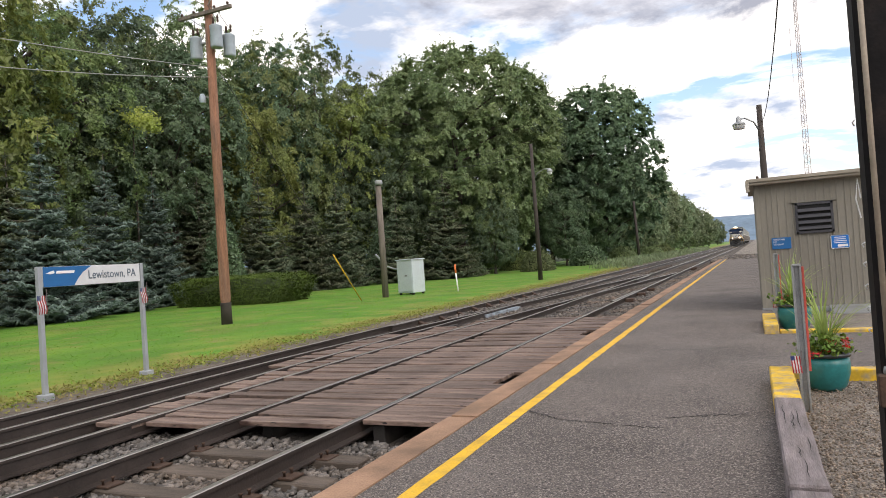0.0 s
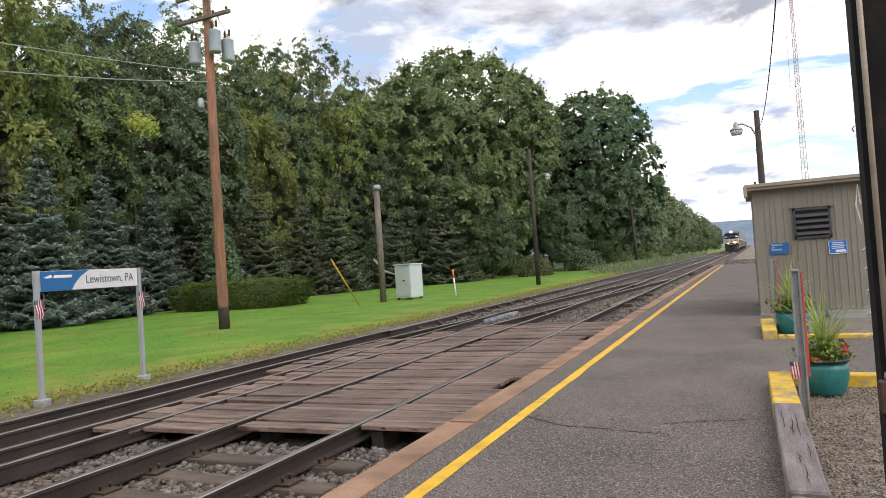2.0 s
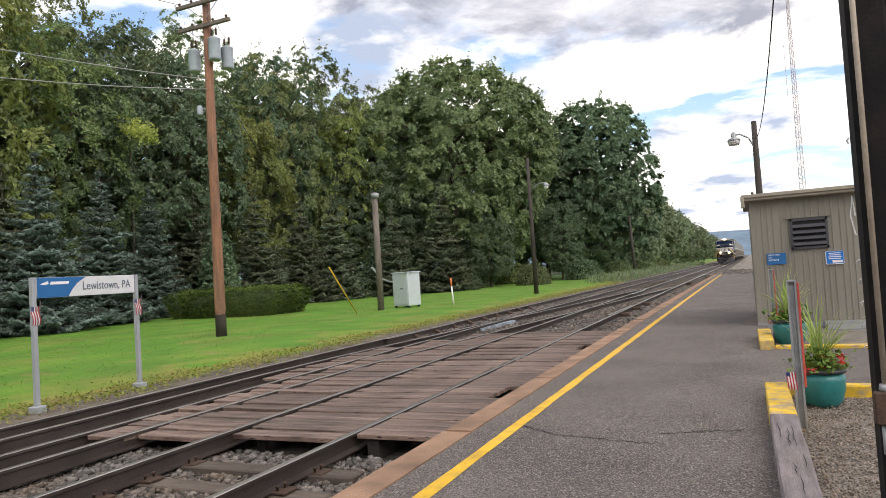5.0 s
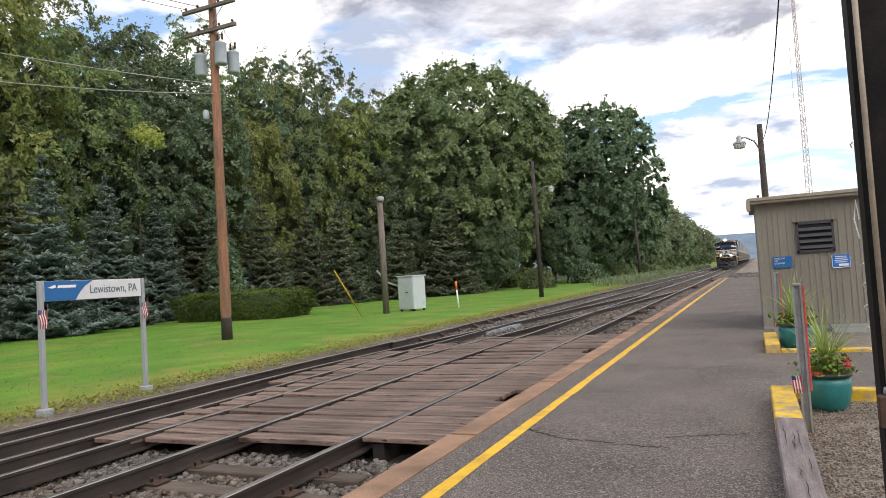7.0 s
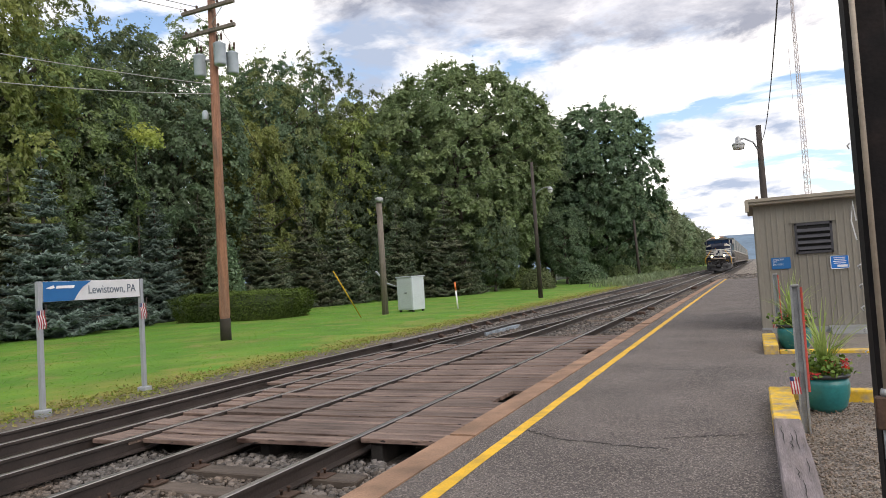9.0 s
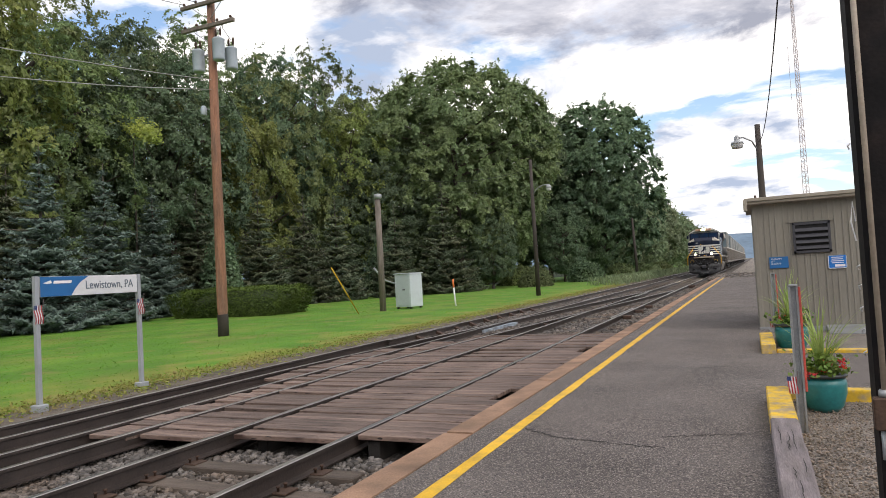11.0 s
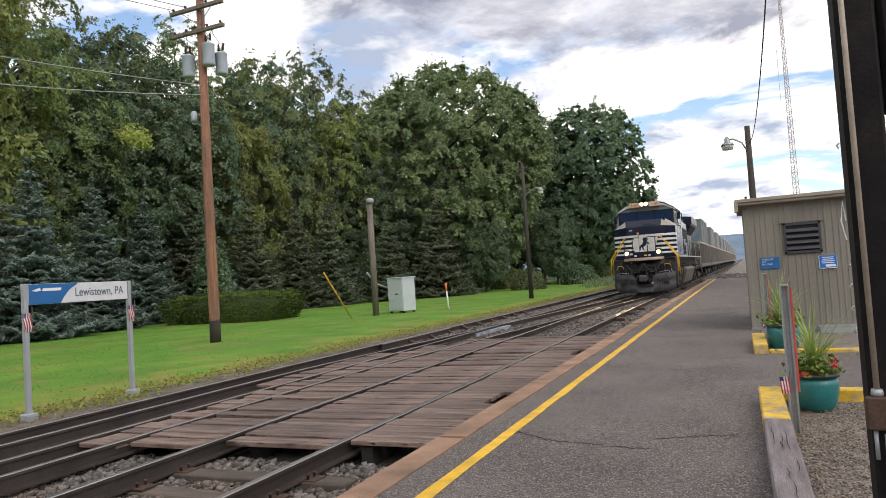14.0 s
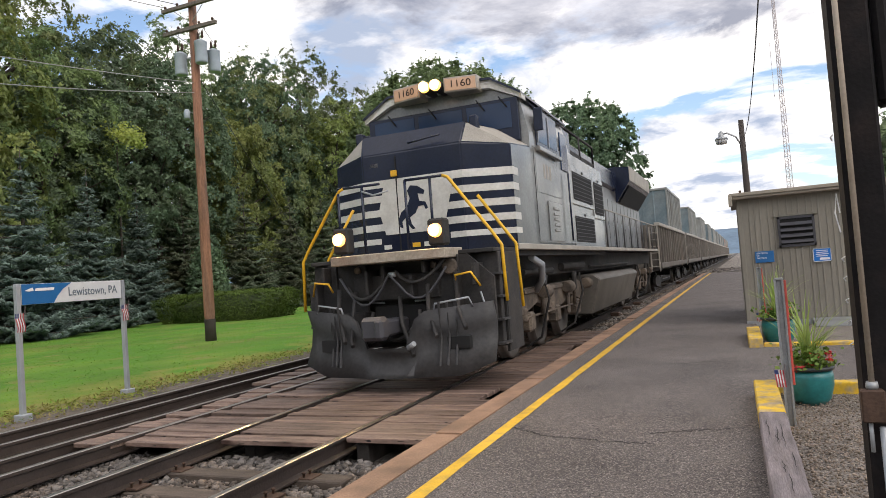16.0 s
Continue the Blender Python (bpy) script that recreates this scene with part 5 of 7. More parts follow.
# the big round maple and its dark neighbour
maple = broadleaf("maple_tree", "broad round maple with dense dull green foliage", 26.0, 12.0, 0.6, 2300, 270000, 0.35, "leaf_maple", 31, at(-30.0, 72.0), 0.5, 1.4)
broadleaf("maple_tree", "tall dark green maple with an uneven crown", 24.5, 8.6, 0.6, 1500, 150000, 0.42, "leaf_dark", 32, at(-18.6, 95.0), 0.45, 0.8)
broadleaf("maple_tree", "tall dark green maple behind a round one", 23.0, 7.4, 1.0, 500, 38000, 0.5, "leaf_dark", 33, at(-25.0, 92.0), 0.45, 0.8)

# woodland: a few kinds, repeated with turns and sizes of their own
WOOD = "tall woodland tree with yellowing green foliage"
kinds = [
    broadleaf("woodland_tree", WOOD, 21, 6.6, 1.5, 620, 46000, 0.26, "leaf_wood", 41, at(-42, 30), airy=0.9),
    broadleaf("woodland_tree", "tall woodland tree with dark green foliage", 20, 6.6, 1.0, 760, 54000, 0.28, "leaf_dark", 42, at(-41, 40)),
    broadleaf("woodland_tree", "tall woodland tree with dull green foliage", 22, 6.8, 1.5, 720, 54000, 0.28, "leaf_maple", 43, at(-46, 22), airy=0.5),
    broadleaf("woodland_tree", "slim woodland tree with yellow-green foliage", 17, 4.9, 2.0, 420, 32000, 0.26, "leaf_yellow", 44, at(-43, 47), airy=0.9),
]
wood_rng = random.Random(77)
SPOTS = (  # x, y, kind, scale
    (-42.5, 18.5, 0, 1.0), (-44, 14, 2, 1.1), (-44, 8, 1, 1.0), (-41.5, 31.0, 1, 0.8), (-49, 33, 0, 1.15), (-43.5, 38, 1, 0.9), 
    (-47, 42, 0, 1.05), (-50, 52, 2, 1.1), (-43, 55, 1, 1.0), (-41.5, 54, 0, 0.95), (-43, 64, 2, 1.06), (-37, 60, 3, 1.0), (-52, 68, 1, 1.15),
    (-47, 80, 0, 1.1), (-41, 88, 2, 1.05), (-33, 88, 1, 1.0), (-40, 48.5, 3, 0.85), (-40.5, 24.5, 3, 1.1),
    (-46, 3, 0, 1.1), (-33.5, 62, 1, 0.8), (-41.5, 20.5, 3, 0.95), (-37.5, 59.5, 1, 0.7), (-24, 66, 1, 0.45),
    (-21, 84, 1, 0.45), (-48, 100, 2, 1.2), (-33, 104, 2, 1.1))
for x, y, k, s in SPOTS:
    w = s * wood_rng.uniform(0.94, 1.06)
    copy_thing(kinds[k], at(x, y, w, wood_rng.uniform(0, 6.28), w * (1.22 if s > 0.8 else 1.0)))



def yellow_sapling():
    """A thin leaning tree whose one bough has turned bright yellow."""
    t = thing("sapling_tree", "slender sapling with a bright yellow bough before the woods", "tree", Matrix.Translation((-37.6, 33.5, -0.15)), group="trees")
    b = bmesh.new()
    bough = [(0, 0, -0.2), (0.3, -0.2, 6), (1.0, -0.8, 11.6), (2.4, -1.6, 12.6), (4.6, -2.4, 11.3)]
    tube(b, bough, [0.09, 0.07, 0.05, 0.035, 0.01], 6)
    part("trunk", b, M["bark"], t)
    rg = np.random.default_rng(88)
    n = 900
    u = rg.uniform(0, 1, n) ** 0.8
    c = np.stack([1.0 + 3.8 * u, -0.8 - 1.8 * u, 12.5 - 1.5 * u ** 2], 1) + rg.normal(0, 1, (n, 3)) * np.array([0.5, 0.5, 0.3]) * (1.1 - 0.6 * u)[:, None]
    v, f = leaves(rg, c, np.tile([0.3, -0.6, 0.7], (n, 1)), 0.24, 0.15)
    raw_mesh("bough_leaves", v, f, M["leaf_bright"], t, label="bright yellow leaves")


M["leaf_bright"] = leaf_material("leaf_bright_yellow", (0.25, 0.29, 0.06), (0.34, 0.34, 0.065), 0.3, 0.45)
yellow_sapling()

# trees along the line into the distance, with haze painted into their leaf colour
far = broadleaf("trackside_tree", "light green trackside tree along the line, haze painted in, also unseen behind the camera", 15, 5.9, 0.4, 330, 16000, 0.56, "leaf_far_haze", 51, at(-18.2, 123))
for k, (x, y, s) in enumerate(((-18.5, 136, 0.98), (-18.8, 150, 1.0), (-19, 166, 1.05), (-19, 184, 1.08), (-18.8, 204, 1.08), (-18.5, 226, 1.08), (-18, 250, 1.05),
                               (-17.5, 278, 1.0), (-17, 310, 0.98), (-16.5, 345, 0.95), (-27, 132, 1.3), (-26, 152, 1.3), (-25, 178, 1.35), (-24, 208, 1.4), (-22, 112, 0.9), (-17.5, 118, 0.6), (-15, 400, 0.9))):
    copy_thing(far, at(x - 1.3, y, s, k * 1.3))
for k, (x, y, s) in enumerate(((8.5, 34, 0.5), (10, 44, 0.6), (14, 60, 0.8), (7.6, 26, 0.42))):
    copy_thing(far, at(x, y, s, k * 2.1))
# unseen trees added behind the camera to darken reflections and cut sky light
for k, (x, y) in enumerate(((-60, -30), (-48, -48), (-34, -62), (-18, -70), (-2, -72), (14, -66), (30, -56), (44, -40), (52, -20))):
    copy_thing(far, at(x, y, 1.5, k * 1.7))


def bush(name, label, x, y, w, d, h, count, mat, seed, leaf=0.13, flat=0.0, group="bushes"):
    rng = np.random.default_rng(seed)
    t = thing(name, label, "bush" if not flat else "hedge", Matrix.Translation((x, y, -0.16)), group=group)
    p = 2 + flat * 6
    n = rng.normal(0, 1, (count, 3))
    n[:, 2] = np.abs(n[:, 2])
    n /= ((np.abs(n) ** p).sum(1) ** (1 / p))[:, None]
    lump = 1 + 0.06 * np.sin(n[:, 0] * 9 + seed) * np.cos(n[:, 1] * 7) + rng.normal(0, 0.025 if flat else 0.09, count)
    c = n * lump[:, None] * np.array([w / 2, d / 2, h])
    taper = 0.80 + 0.20 * np.clip(c[:, 2] / h, 0, 1) if flat else np.ones(count)
    c[:, 0] *= taper
    c[:, 1] *= taper
    c[:, 2] = np.maximum(c[:, 2], 0.05)
    v, f = leaves(rng, c, n * np.array([1 / w, 1 / d, 1 / h]) * 2, leaf, leaf * 0.6)
    raw_mesh("foliage", v, f, M[mat], t)
    # dark solid inside the leaves, standing in for the shade between them
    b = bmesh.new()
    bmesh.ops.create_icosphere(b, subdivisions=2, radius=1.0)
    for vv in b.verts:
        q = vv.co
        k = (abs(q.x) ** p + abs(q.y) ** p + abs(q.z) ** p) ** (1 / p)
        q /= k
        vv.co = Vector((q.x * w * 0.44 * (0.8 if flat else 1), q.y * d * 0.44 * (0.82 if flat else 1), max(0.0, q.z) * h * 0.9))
    part("core", b, M["forest_floor_and_shade"], t)
    return t


bush("clipped_hedge", "clipped dark green hedge with a flat top on the lawn", -27.6, 32.0, 8.4, 4.6, 1.62, 34000, "hedge_leaf", 61, 0.10, 0.9, group="hedges")
bush("shrub", "low green shrub at the edge of the trees", -19.5, 66.0, 3.2, 2.4, 2.0, 3500, "leaf_maple", 62, 0.2)
for k, (x, y, w, h) in enumerate(((-39, 33, 4, 3.5), (-34.0, 37.5, 3.2, 4.6), (-39.5, 41, 5, 3), (-38, 51.5, 5, 4), (-32, 58, 5, 5), (-28, 62, 5, 2.4), (-25, 77, 4.5, 2.2), (-17.5, 80, 4, 2.2), (-15.5, 92, 3.5, 1.8), (-38, 19, 4, 4), (-38, 11, 5, 4), (-13.2, 104, 3, 1.5), (-12.8, 114, 3.5, 1.7), (-27, 64, 5, 2.2))):
    bush("shrub", "leafy green undergrowth below the trees", x, y, w, w * 0.8, h, 3800, ("leaf_wood", "leaf_dark", "leaf_maple")[k % 3], 70 + k, 0.26)

# weeds along the edge of the ballast, and grass blades on the near lawn
rng = np.random.default_rng(9)
n = 14000
yy = 3 + 57 * rng.uniform(0, 1, n) ** 1.6
xx = -10.45 + rng.normal(0, 0.42, n) + np.array([track_shift(q) for q in yy]) + 0.15 * np.sin(yy * 1.7)
c = np.stack([xx, yy, -0.15 + rng.uniform(0, 0.05, n)], 1)
v, f = leaves(rng, c, np.tile([0, 0, 1.0], (n, 1)), 0.08, 0.035, wild=0.5)
tagged(raw_mesh("weeds", v, f, M["weeds"]), "yellow-green weeds along the ballast edge", "weeds", kind="stuff")
n = 45000
u = rng.uniform(0, 1, n)
yy = 3 + 45 * u ** 1.5
xx = rng.uniform(-30, -9.8, n)
c = np.stack([xx, yy, np.full(n, -0.112)], 1)
v, f = leaves(rng, c, np.tile([0, 0, 1.0], (n, 1)), 0.07, 0.022, simple=True, wild=0.3)
M["lawn_blade"] = leaf_material("lawn_blade", (0.11, 0.265, 0.016), (0.18, 0.285, 0.022), 0.25, 0.4, 0.5)
tagged(raw_mesh("lawn_grass", v, f, M["lawn_blade"]), "short mown green grass blades of the lawn", "grass", kind="stuff")
n = 9000
yy = rng.uniform(60, 170, n)
xx = np.array([track_shift(q) for q in yy]) - rng.uniform(9.6, 13.5, n)
c = np.stack([xx, yy, rng.uniform(-0.1, 0.5, n)], 1)
v, f = leaves(rng, c, rng.normal(0, 1, (n, 3)) * np.array([1, 1, 0.3]), 0.5, 0.09, np.tile([0, 0, 1.0], (n, 1)))
tagged(raw_mesh("tall_grass", v, f, M["leaf_far_haze"]), "tall pale grass along the far lineside", "grass", kind="stuff")

# wooded ridge on the horizon, haze painted as blue; unseen rear arc closes the place
b = bmesh.new()
prev = None
for k in range(121):
    a = radians(-180 + k * 3)
    r = 1700
    hgt = 62 + 22 * noise.noise((k * 0.13, 0, 0)) + 7 * noise.noise((k * 0.9, 4, 0)) + 4 * math.cos(a)
    row = [b.verts.new((math.sin(a) * r, math.cos(a) * r, -5)), b.verts.new((math.sin(a) * (r + 250), math.cos(a) * (r + 250), hgt)),
           b.verts.new((math.sin(a) * (r + 800), math.cos(a) * (r + 800), -5))]
    if prev:
        b.faces.new((prev[0], row[0], row[1], prev[1]))
        b.faces.new((prev[1], row[1], row[2], prev[2]))
    prev = row
tagged(mesh_object("distant_ridge", b, M["hill"]), "wooded ridge on the horizon with haze painted in as blue", "hill", kind="structure")

# ---------------------------------------------------------------- the freight train
TC = (RAIL_E + RAIL_F) / 2 + 0.03
M.update({
    # black with the blue of reflected sky mixed into the colour
    "loco_black": material("locomotive_black", (0.010, 0.015, 0.036), 0.22, vary=0.2, scale=1.2, fine=25, bump=0.02,
                           tint=(0.022, 0.023, 0.032), tint_amount=0.35, tint_scale=0.9, gloss=0.42),
    # dusty black paint; the grey is sky sheen put into the colour
    "loco_side": material("locomotive_side_sheen", (0.18, 0.187, 0.19), 0.22, vary=0.2, scale=1.1, fine=30, bump=0.03,
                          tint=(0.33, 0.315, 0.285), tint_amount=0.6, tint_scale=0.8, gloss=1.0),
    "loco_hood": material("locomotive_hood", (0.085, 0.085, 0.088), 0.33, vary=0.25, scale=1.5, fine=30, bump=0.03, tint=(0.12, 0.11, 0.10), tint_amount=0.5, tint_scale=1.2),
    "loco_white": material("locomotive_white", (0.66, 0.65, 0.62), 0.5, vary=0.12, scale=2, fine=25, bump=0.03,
                           tint=(0.40, 0.37, 0.33), tint_amount=0.5, tint_scale=1.6),
    "loco_grime": material("underframe_grime", (0.022, 0.021, 0.022), 0.75, vary=0.35, scale=2.5, fine=30, bump=0.3,
                           tint=(0.055, 0.047, 0.042), tint_amount=0.6, tint_scale=2.2),
    "plow_grey": material("plow_steel", (0.048, 0.047, 0.05), 0.55, metal=0.15, vary=0.3, scale=2, fine=20, bump=0.15,
                          tint=(0.06, 0.058, 0.058), tint_amount=0.6, tint_scale=1.3),
    "truck_dust": material("dusty_truck", (0.12, 0.095, 0.075), 0.9, vary=0.35, scale=4, fine=30, bump=0.4,
                           tint=(0.045, 0.038, 0.034), tint_amount=0.8, tint_scale=3),
    "anticlimber": material("worn_anticlimber", (0.36, 0.31, 0.25), 0.8, vary=0.3, scale=2, fine=25, bump=0.3, tint=(0.17, 0.09, 0.055), tint_amount=0.95, tint_scale=0.9),
    "tank": material("fuel_tank", (0.12, 0.11, 0.098), 0.55, vary=0.2, scale=1.5, fine=20, bump=0.1, tint=(0.09, 0.08, 0.07), tint_amount=0.6),
    "rail_yellow": material("handrail_yellow", (0.75, 0.42, 0.02), 0.45, vary=0.12, bump=0.02),
    # blue sky reflection is put into the glass colour, gloss kept low
    "glass": material("cab_glass", (0.012, 0.03, 0.075), 0.08, vary=0.05, bump=0, gloss=0.35),
    "lit_lamp": material("lit_headlight", (1, 0.9, 0.7), 0.3, vary=0, bump=0, emit=(1.0, 0.70, 0.32), emit_strength=450.0),
    # orange glow given to the bezels to imitate the halo round the lamps
    "halo_rim": material("lamp_halo", (0.7, 0.6, 0.45), 0.3, vary=0, bump=0, emit=(1.0, 0.42, 0.09), emit_strength=2.2),
    "board_lit": material("lit_number_board", (0.26, 0.225, 0.195), 0.5, vary=0.15, scale=5, bump=0, emit=(1.0, 0.45, 0.16), emit_strength=0.22),
    "wheel": material("wheel_steel", (0.12, 0.105, 0.095), 0.6, metal=0.5, vary=0.25, bump=0.1),
    # darker copy of the car colour: shade between the posts painted in
    "gondola_shaded_sheet": material("gondola_shaded_sheet", (0.06, 0.054, 0.049), 0.7, vary=0.3, scale=1.5, fine=20, bump=0.08, tint=(0.16, 0.12, 0.09), tint_amount=0.6),
    "gondola": material("gondola_paint", (0.135, 0.12, 0.105), 0.65, vary=0.25, scale=1.2, fine=20, bump=0.08,
                        tint=(0.12, 0.09, 0.07), tint_amount=0.7, tint_scale=1.4, piece=0.12),
    "gondola_chord": material("gondola_chord", (0.36, 0.33, 0.29), 0.6, vary=0.2, scale=2, bump=0.05),
    "box_blue": material("container_blue_grey", (0.15, 0.205, 0.235), 0.6, vary=0.15, scale=1.0, fine=12, bump=0.06,
                         tint=(0.30, 0.31, 0.30), tint_amount=0.6, tint_scale=0.7, piece=0.15),
    "box_grey": material("container_grey", (0.30, 0.31, 0.30), 0.6, vary=0.15, scale=1.0, fine=12, bump=0.06,
                         tint=(0.2, 0.17, 0.14), tint_amount=0.6, tint_scale=0.7, piece=0.15),
    "box_orange": material("container_orange", (0.50, 0.10, 0.04), 0.6, vary=0.15, scale=1.0, bump=0.05),
})


def rods(points, r, sides=8):
    return tube(bmesh.new(), points, r, sides)


def wheel_part(parent, x, y, r=0.53):
    s = 1 if x > 0 else -1
    b = bmesh.new()
    lathe(b, [(r * 0.25, 0), (r * 0.3, 0.06), (r * 0.8, 0.02), (r * 0.86, 0.06), (r, 0.06), (r, 0.0), (r, -0.07), (r * 1.05, -0.08), (r * 1.05, -0.1), (r * 0.3, -0.08)],
          24, at=(0, 0, 0), axis="X")
    if s < 0:
        bmesh.ops.scale(b, vec=(-1, 1, 1), verts=b.verts[:])
        bmesh.ops.reverse_faces(b, faces=b.faces[:])
    w = part("wheel", b, M["wheel"], parent)
    w.location = (x, y, r)
    return w


def build_loco():
    L = thing("locomotive", "black and white diesel freight locomotive with lit headlights", "locomotive")
    # -------- frame, walkway, pilot
    part("underframe", boxes((-1.15, 1.15, 0.9, 21.6, 1.4, 1.86), bevel=0.02), M["loco_grime"], L)
    part("deck_plate", boxes((-1.46, 1.46, 1.35, 9.3, 1.78, 1.94)), M["loco_grime"], L)
    for s in (-1, 1):
        part("side_sill", boxes((s * 1.45, s * 1.57, 1.35, 21.6, 1.87, 1.96), bevel=0.008), M["gondola_chord"], L, "pale sill stripe")
    part("walkway", boxes((-1.54, 1.54, 9.3, 21.6, 1.86, 1.93)), M["loco_grime"], L)
    part("pilot_plate", boxes((-1.52, 1.52, 0.42, 0.55, 0.55, 1.84), bevel=0.01), M["loco_grime"], L)
    part("front_platform", boxes((-1.5, 1.5, 0.3, 1.4, 1.84, 1.90), bevel=0.01), M["loco_grime"], L)
    b = bmesh.new()
    prism(b, [(-1.0, 0.42), (-0.92, -0.04), (-0.4, -0.14), (0.4, -0.14), (0.92, -0.04), (1.0, 0.42)], "Z", 1.80, 1.94)
    bmesh.ops.bevel(b, geom=b.edges[:], offset=0.012, segments=1, affect="EDGES")
    part("anticlimber", b, M["anticlimber"], L, "worn brown and white anticlimber")
    # plow: one curved blade, low before the coupler, swept back to the sides
    b = bmesh.new()
    rows = []
    for k in range(-10, 11):
        u = abs(k) / 10
        x = 1.5 * k / 10
        fw = -0.22 + 0.36 * u ** 1.7
        lift = min(1.0, max(0.0, (u - 0.26) / 0.05))
        top = 0.60 + lift * (0.44 + 0.13 * u)
        bot = 0.20 + 0.16 * max(0.0, u - 0.72) / 0.28
        rows.append([(x, fw - 0.02, top), (x, fw + 0.10, (top + bot) / 2 + 0.12), (x, fw + 0.06, (top + bot) / 2 - 0.12), (x, fw - 0.1, bot)])
    vv = [[b.verts.new(p) for p in r] for r in rows]
    vb = [[b.verts.new((p[0], p[1] + 0.035, p[2])) for p in r] for r in rows]
    for k in range(20):
        for j in range(3):
            b.faces.new((vv[k][j], vv[k + 1][j], vv[k + 1][j + 1], vv[k][j + 1])).smooth = True
            b.faces.new((vb[k][j + 1], vb[k + 1][j + 1], vb[k + 1][j], vb[k][j]))
        b.faces.new((vb[k][0], vb[k + 1][0], vv[k + 1][0], vv[k][0]))
        b.faces.new((vv[k][3], vv[k + 1][3], vb[k + 1][3], vb[k][3]))
    for k in (0, 20):
        b.faces.new((vv[k][0], vv[k][1], vv[k][2], vv[k][3], vb[k][3], vb[k][2], vb[k][1], vb[k][0]))
    bmesh.ops.recalc_face_normals(b, faces=b.faces[:])
    blade = part("plow", b, M["plow_grey"], L, "curved grey steel snow plow")
    for s in (-1, 1):
        # step wells at the corners
        steps = part("step_well", boxes((s * 0.98, s * 1.55, 0.62, 0.66, 0.5, 1.84), (s * 1.5, s * 1.54, 0.6, 1.3, 0.42, 1.84), (s * 0.98, s * 1.0, 0.2, 0.66, 1.0, 1.84), bevel=0.006), M["loco_grime"], L, "dark corner step well")
        for z in (0.55, 0.88, 1.2, 1.52):
            part("tread", boxes((s * 1.0, s * 1.58, 0.32, 0.62, z, z + 0.03)), M["plow_grey"], steps)
        part("side_step", boxes((s * 1.2, s * 1.5, 1.35, 1.42, 0.5, 1.84), bevel=0.005), M["loco_grime"], L)
        # yellow stair rails
        part("stair_rail", rods([(s * 0.82, 0.3, 2.98), (s * 0.9, 0.3, 2.95), (s * 1.5, 0.3, 2.12), (s * 1.63, 0.3, 1.92), (s * 1.65, 0.3, 1.15)], 0.024), M["rail_yellow"], L, "yellow stair handrail")
        part("stair_rail", rods([(s * 1.08, 1.0, 2.72), (s * 1.5, 1.0, 2.12), (s * 1.62, 1.0, 1.95), (s * 1.66, 1.0, 1.02)], 0.024), M["rail_yellow"], L, "yellow stair handrail")
        part("grab_iron", rods([(s * 1.0, 0.1, 1.42), (s * 1.02, 0.02, 1.55), (s * 1.25, 0.02, 1.58), (s * 1.35, 0.1, 1.38)], 0.016), M["rail_yellow"], L, "yellow grab iron")
        part("plow_slot", boxes((s * 0.85, s * 1.18, -0.02, 0.09, 0.55, 0.72), bevel=0.005), M["dark"], blade)
        for q in range(3):
            part("bracket", rods([(s * (0.78 + 0.1 * q), -0.17 + 0.05 * q, 0.34), (s * (0.79 + 0.1 * q), -0.08 + 0.05 * q, 0.7), (s * (0.8 + 0.1 * q), -0.12 + 0.05 * q, 1.2)], 0.02, 6), M["plow_grey"], blade)
        part("plow_rail", rods([(s * 0.72, -0.1, 1.06), (s * 0.74, -0.12, 1.18), (s * 1.2, 0.0, 1.24), (s * 1.24, 0.03, 1.12)], 0.014), M["alu"], blade)
        part("uncoupling_lever", rods([(s * 0.25, 0.3, 1.22), (s * 0.7, 0.28, 1.24), (s * 1.3, 0.3, 1.22)], 0.016), M["alu"], L)
        # ditch lights
        dl = part("ditch_light", boxes((s * 0.775 - 0.13, s * 0.775 + 0.13, 0.03, 0.24, 1.98, 2.36), bevel=0.03), M["loco_grime"], L, "lit ditch light in a dark housing")
        b = bmesh.new()
        lathe(b, [(0.02, -0.05), (0.068, -0.045), (0.07, 0.0)], 20, at=(s * 0.775, 0.0, 2.19), axis="Y")
        part("lamp", b, M["lit_lamp"], dl)
        b = bmesh.new()
        lathe(b, [(0.07, -0.035), (0.09, -0.04), (0.1, 0.02), (0.08, 0.03)], 20, at=(s * 0.775, 0.0, 2.19), axis="Y")
        # bezel glows as a stand-in for the lamp's halo
        part("bezel", b, M["halo_rim"], dl)
        b = bmesh.new()
        prism(b, [(s * 0.5, 0.62), (s * 1.5, 0.9), (s * 1.5, 1.5), (s * 1.12, 1.84), (s * 0.5, 1.84)], "Y", 0.24, 0.3)
        part("pilot_wing", b, M["loco_grime"], L, "dark pilot sheet beside the coupler")
        part("step_light", lathe(bmesh.new(), [(0.02, -0.02), (0.05, -0.015), (0.05, 0.03)], 12, at=(s * 0.62, 0.2, 1.72), axis="Y"), M["truck_dust"], L)
        part("corner_chain", rods([(s * 1.3, 0.22, 1.3), (s * 1.36, 0.2, 1.1), (s * 1.42, 0.2, 0.95)], 0.014, 5), M["alu"], L)
    mu = [(-0.86 + 1.72 * k / 14, 0.1 - 0.08 * math.sin(math.pi * k / 14), 1.62 - 0.42 * abs(math.sin(2 * math.pi * k / 14)) + 0.06 * (k > 7)) for k in range(15)]
    part("jumper_cable", rods(mu, 0.018), M["vent_dark"], L, "black jumper cable with a pale coupling")
    part("cable_coupling", rods([(-0.03, 0.08, 1.62), (0.07, 0.08, 1.62)], 0.036), M["alu"], L)
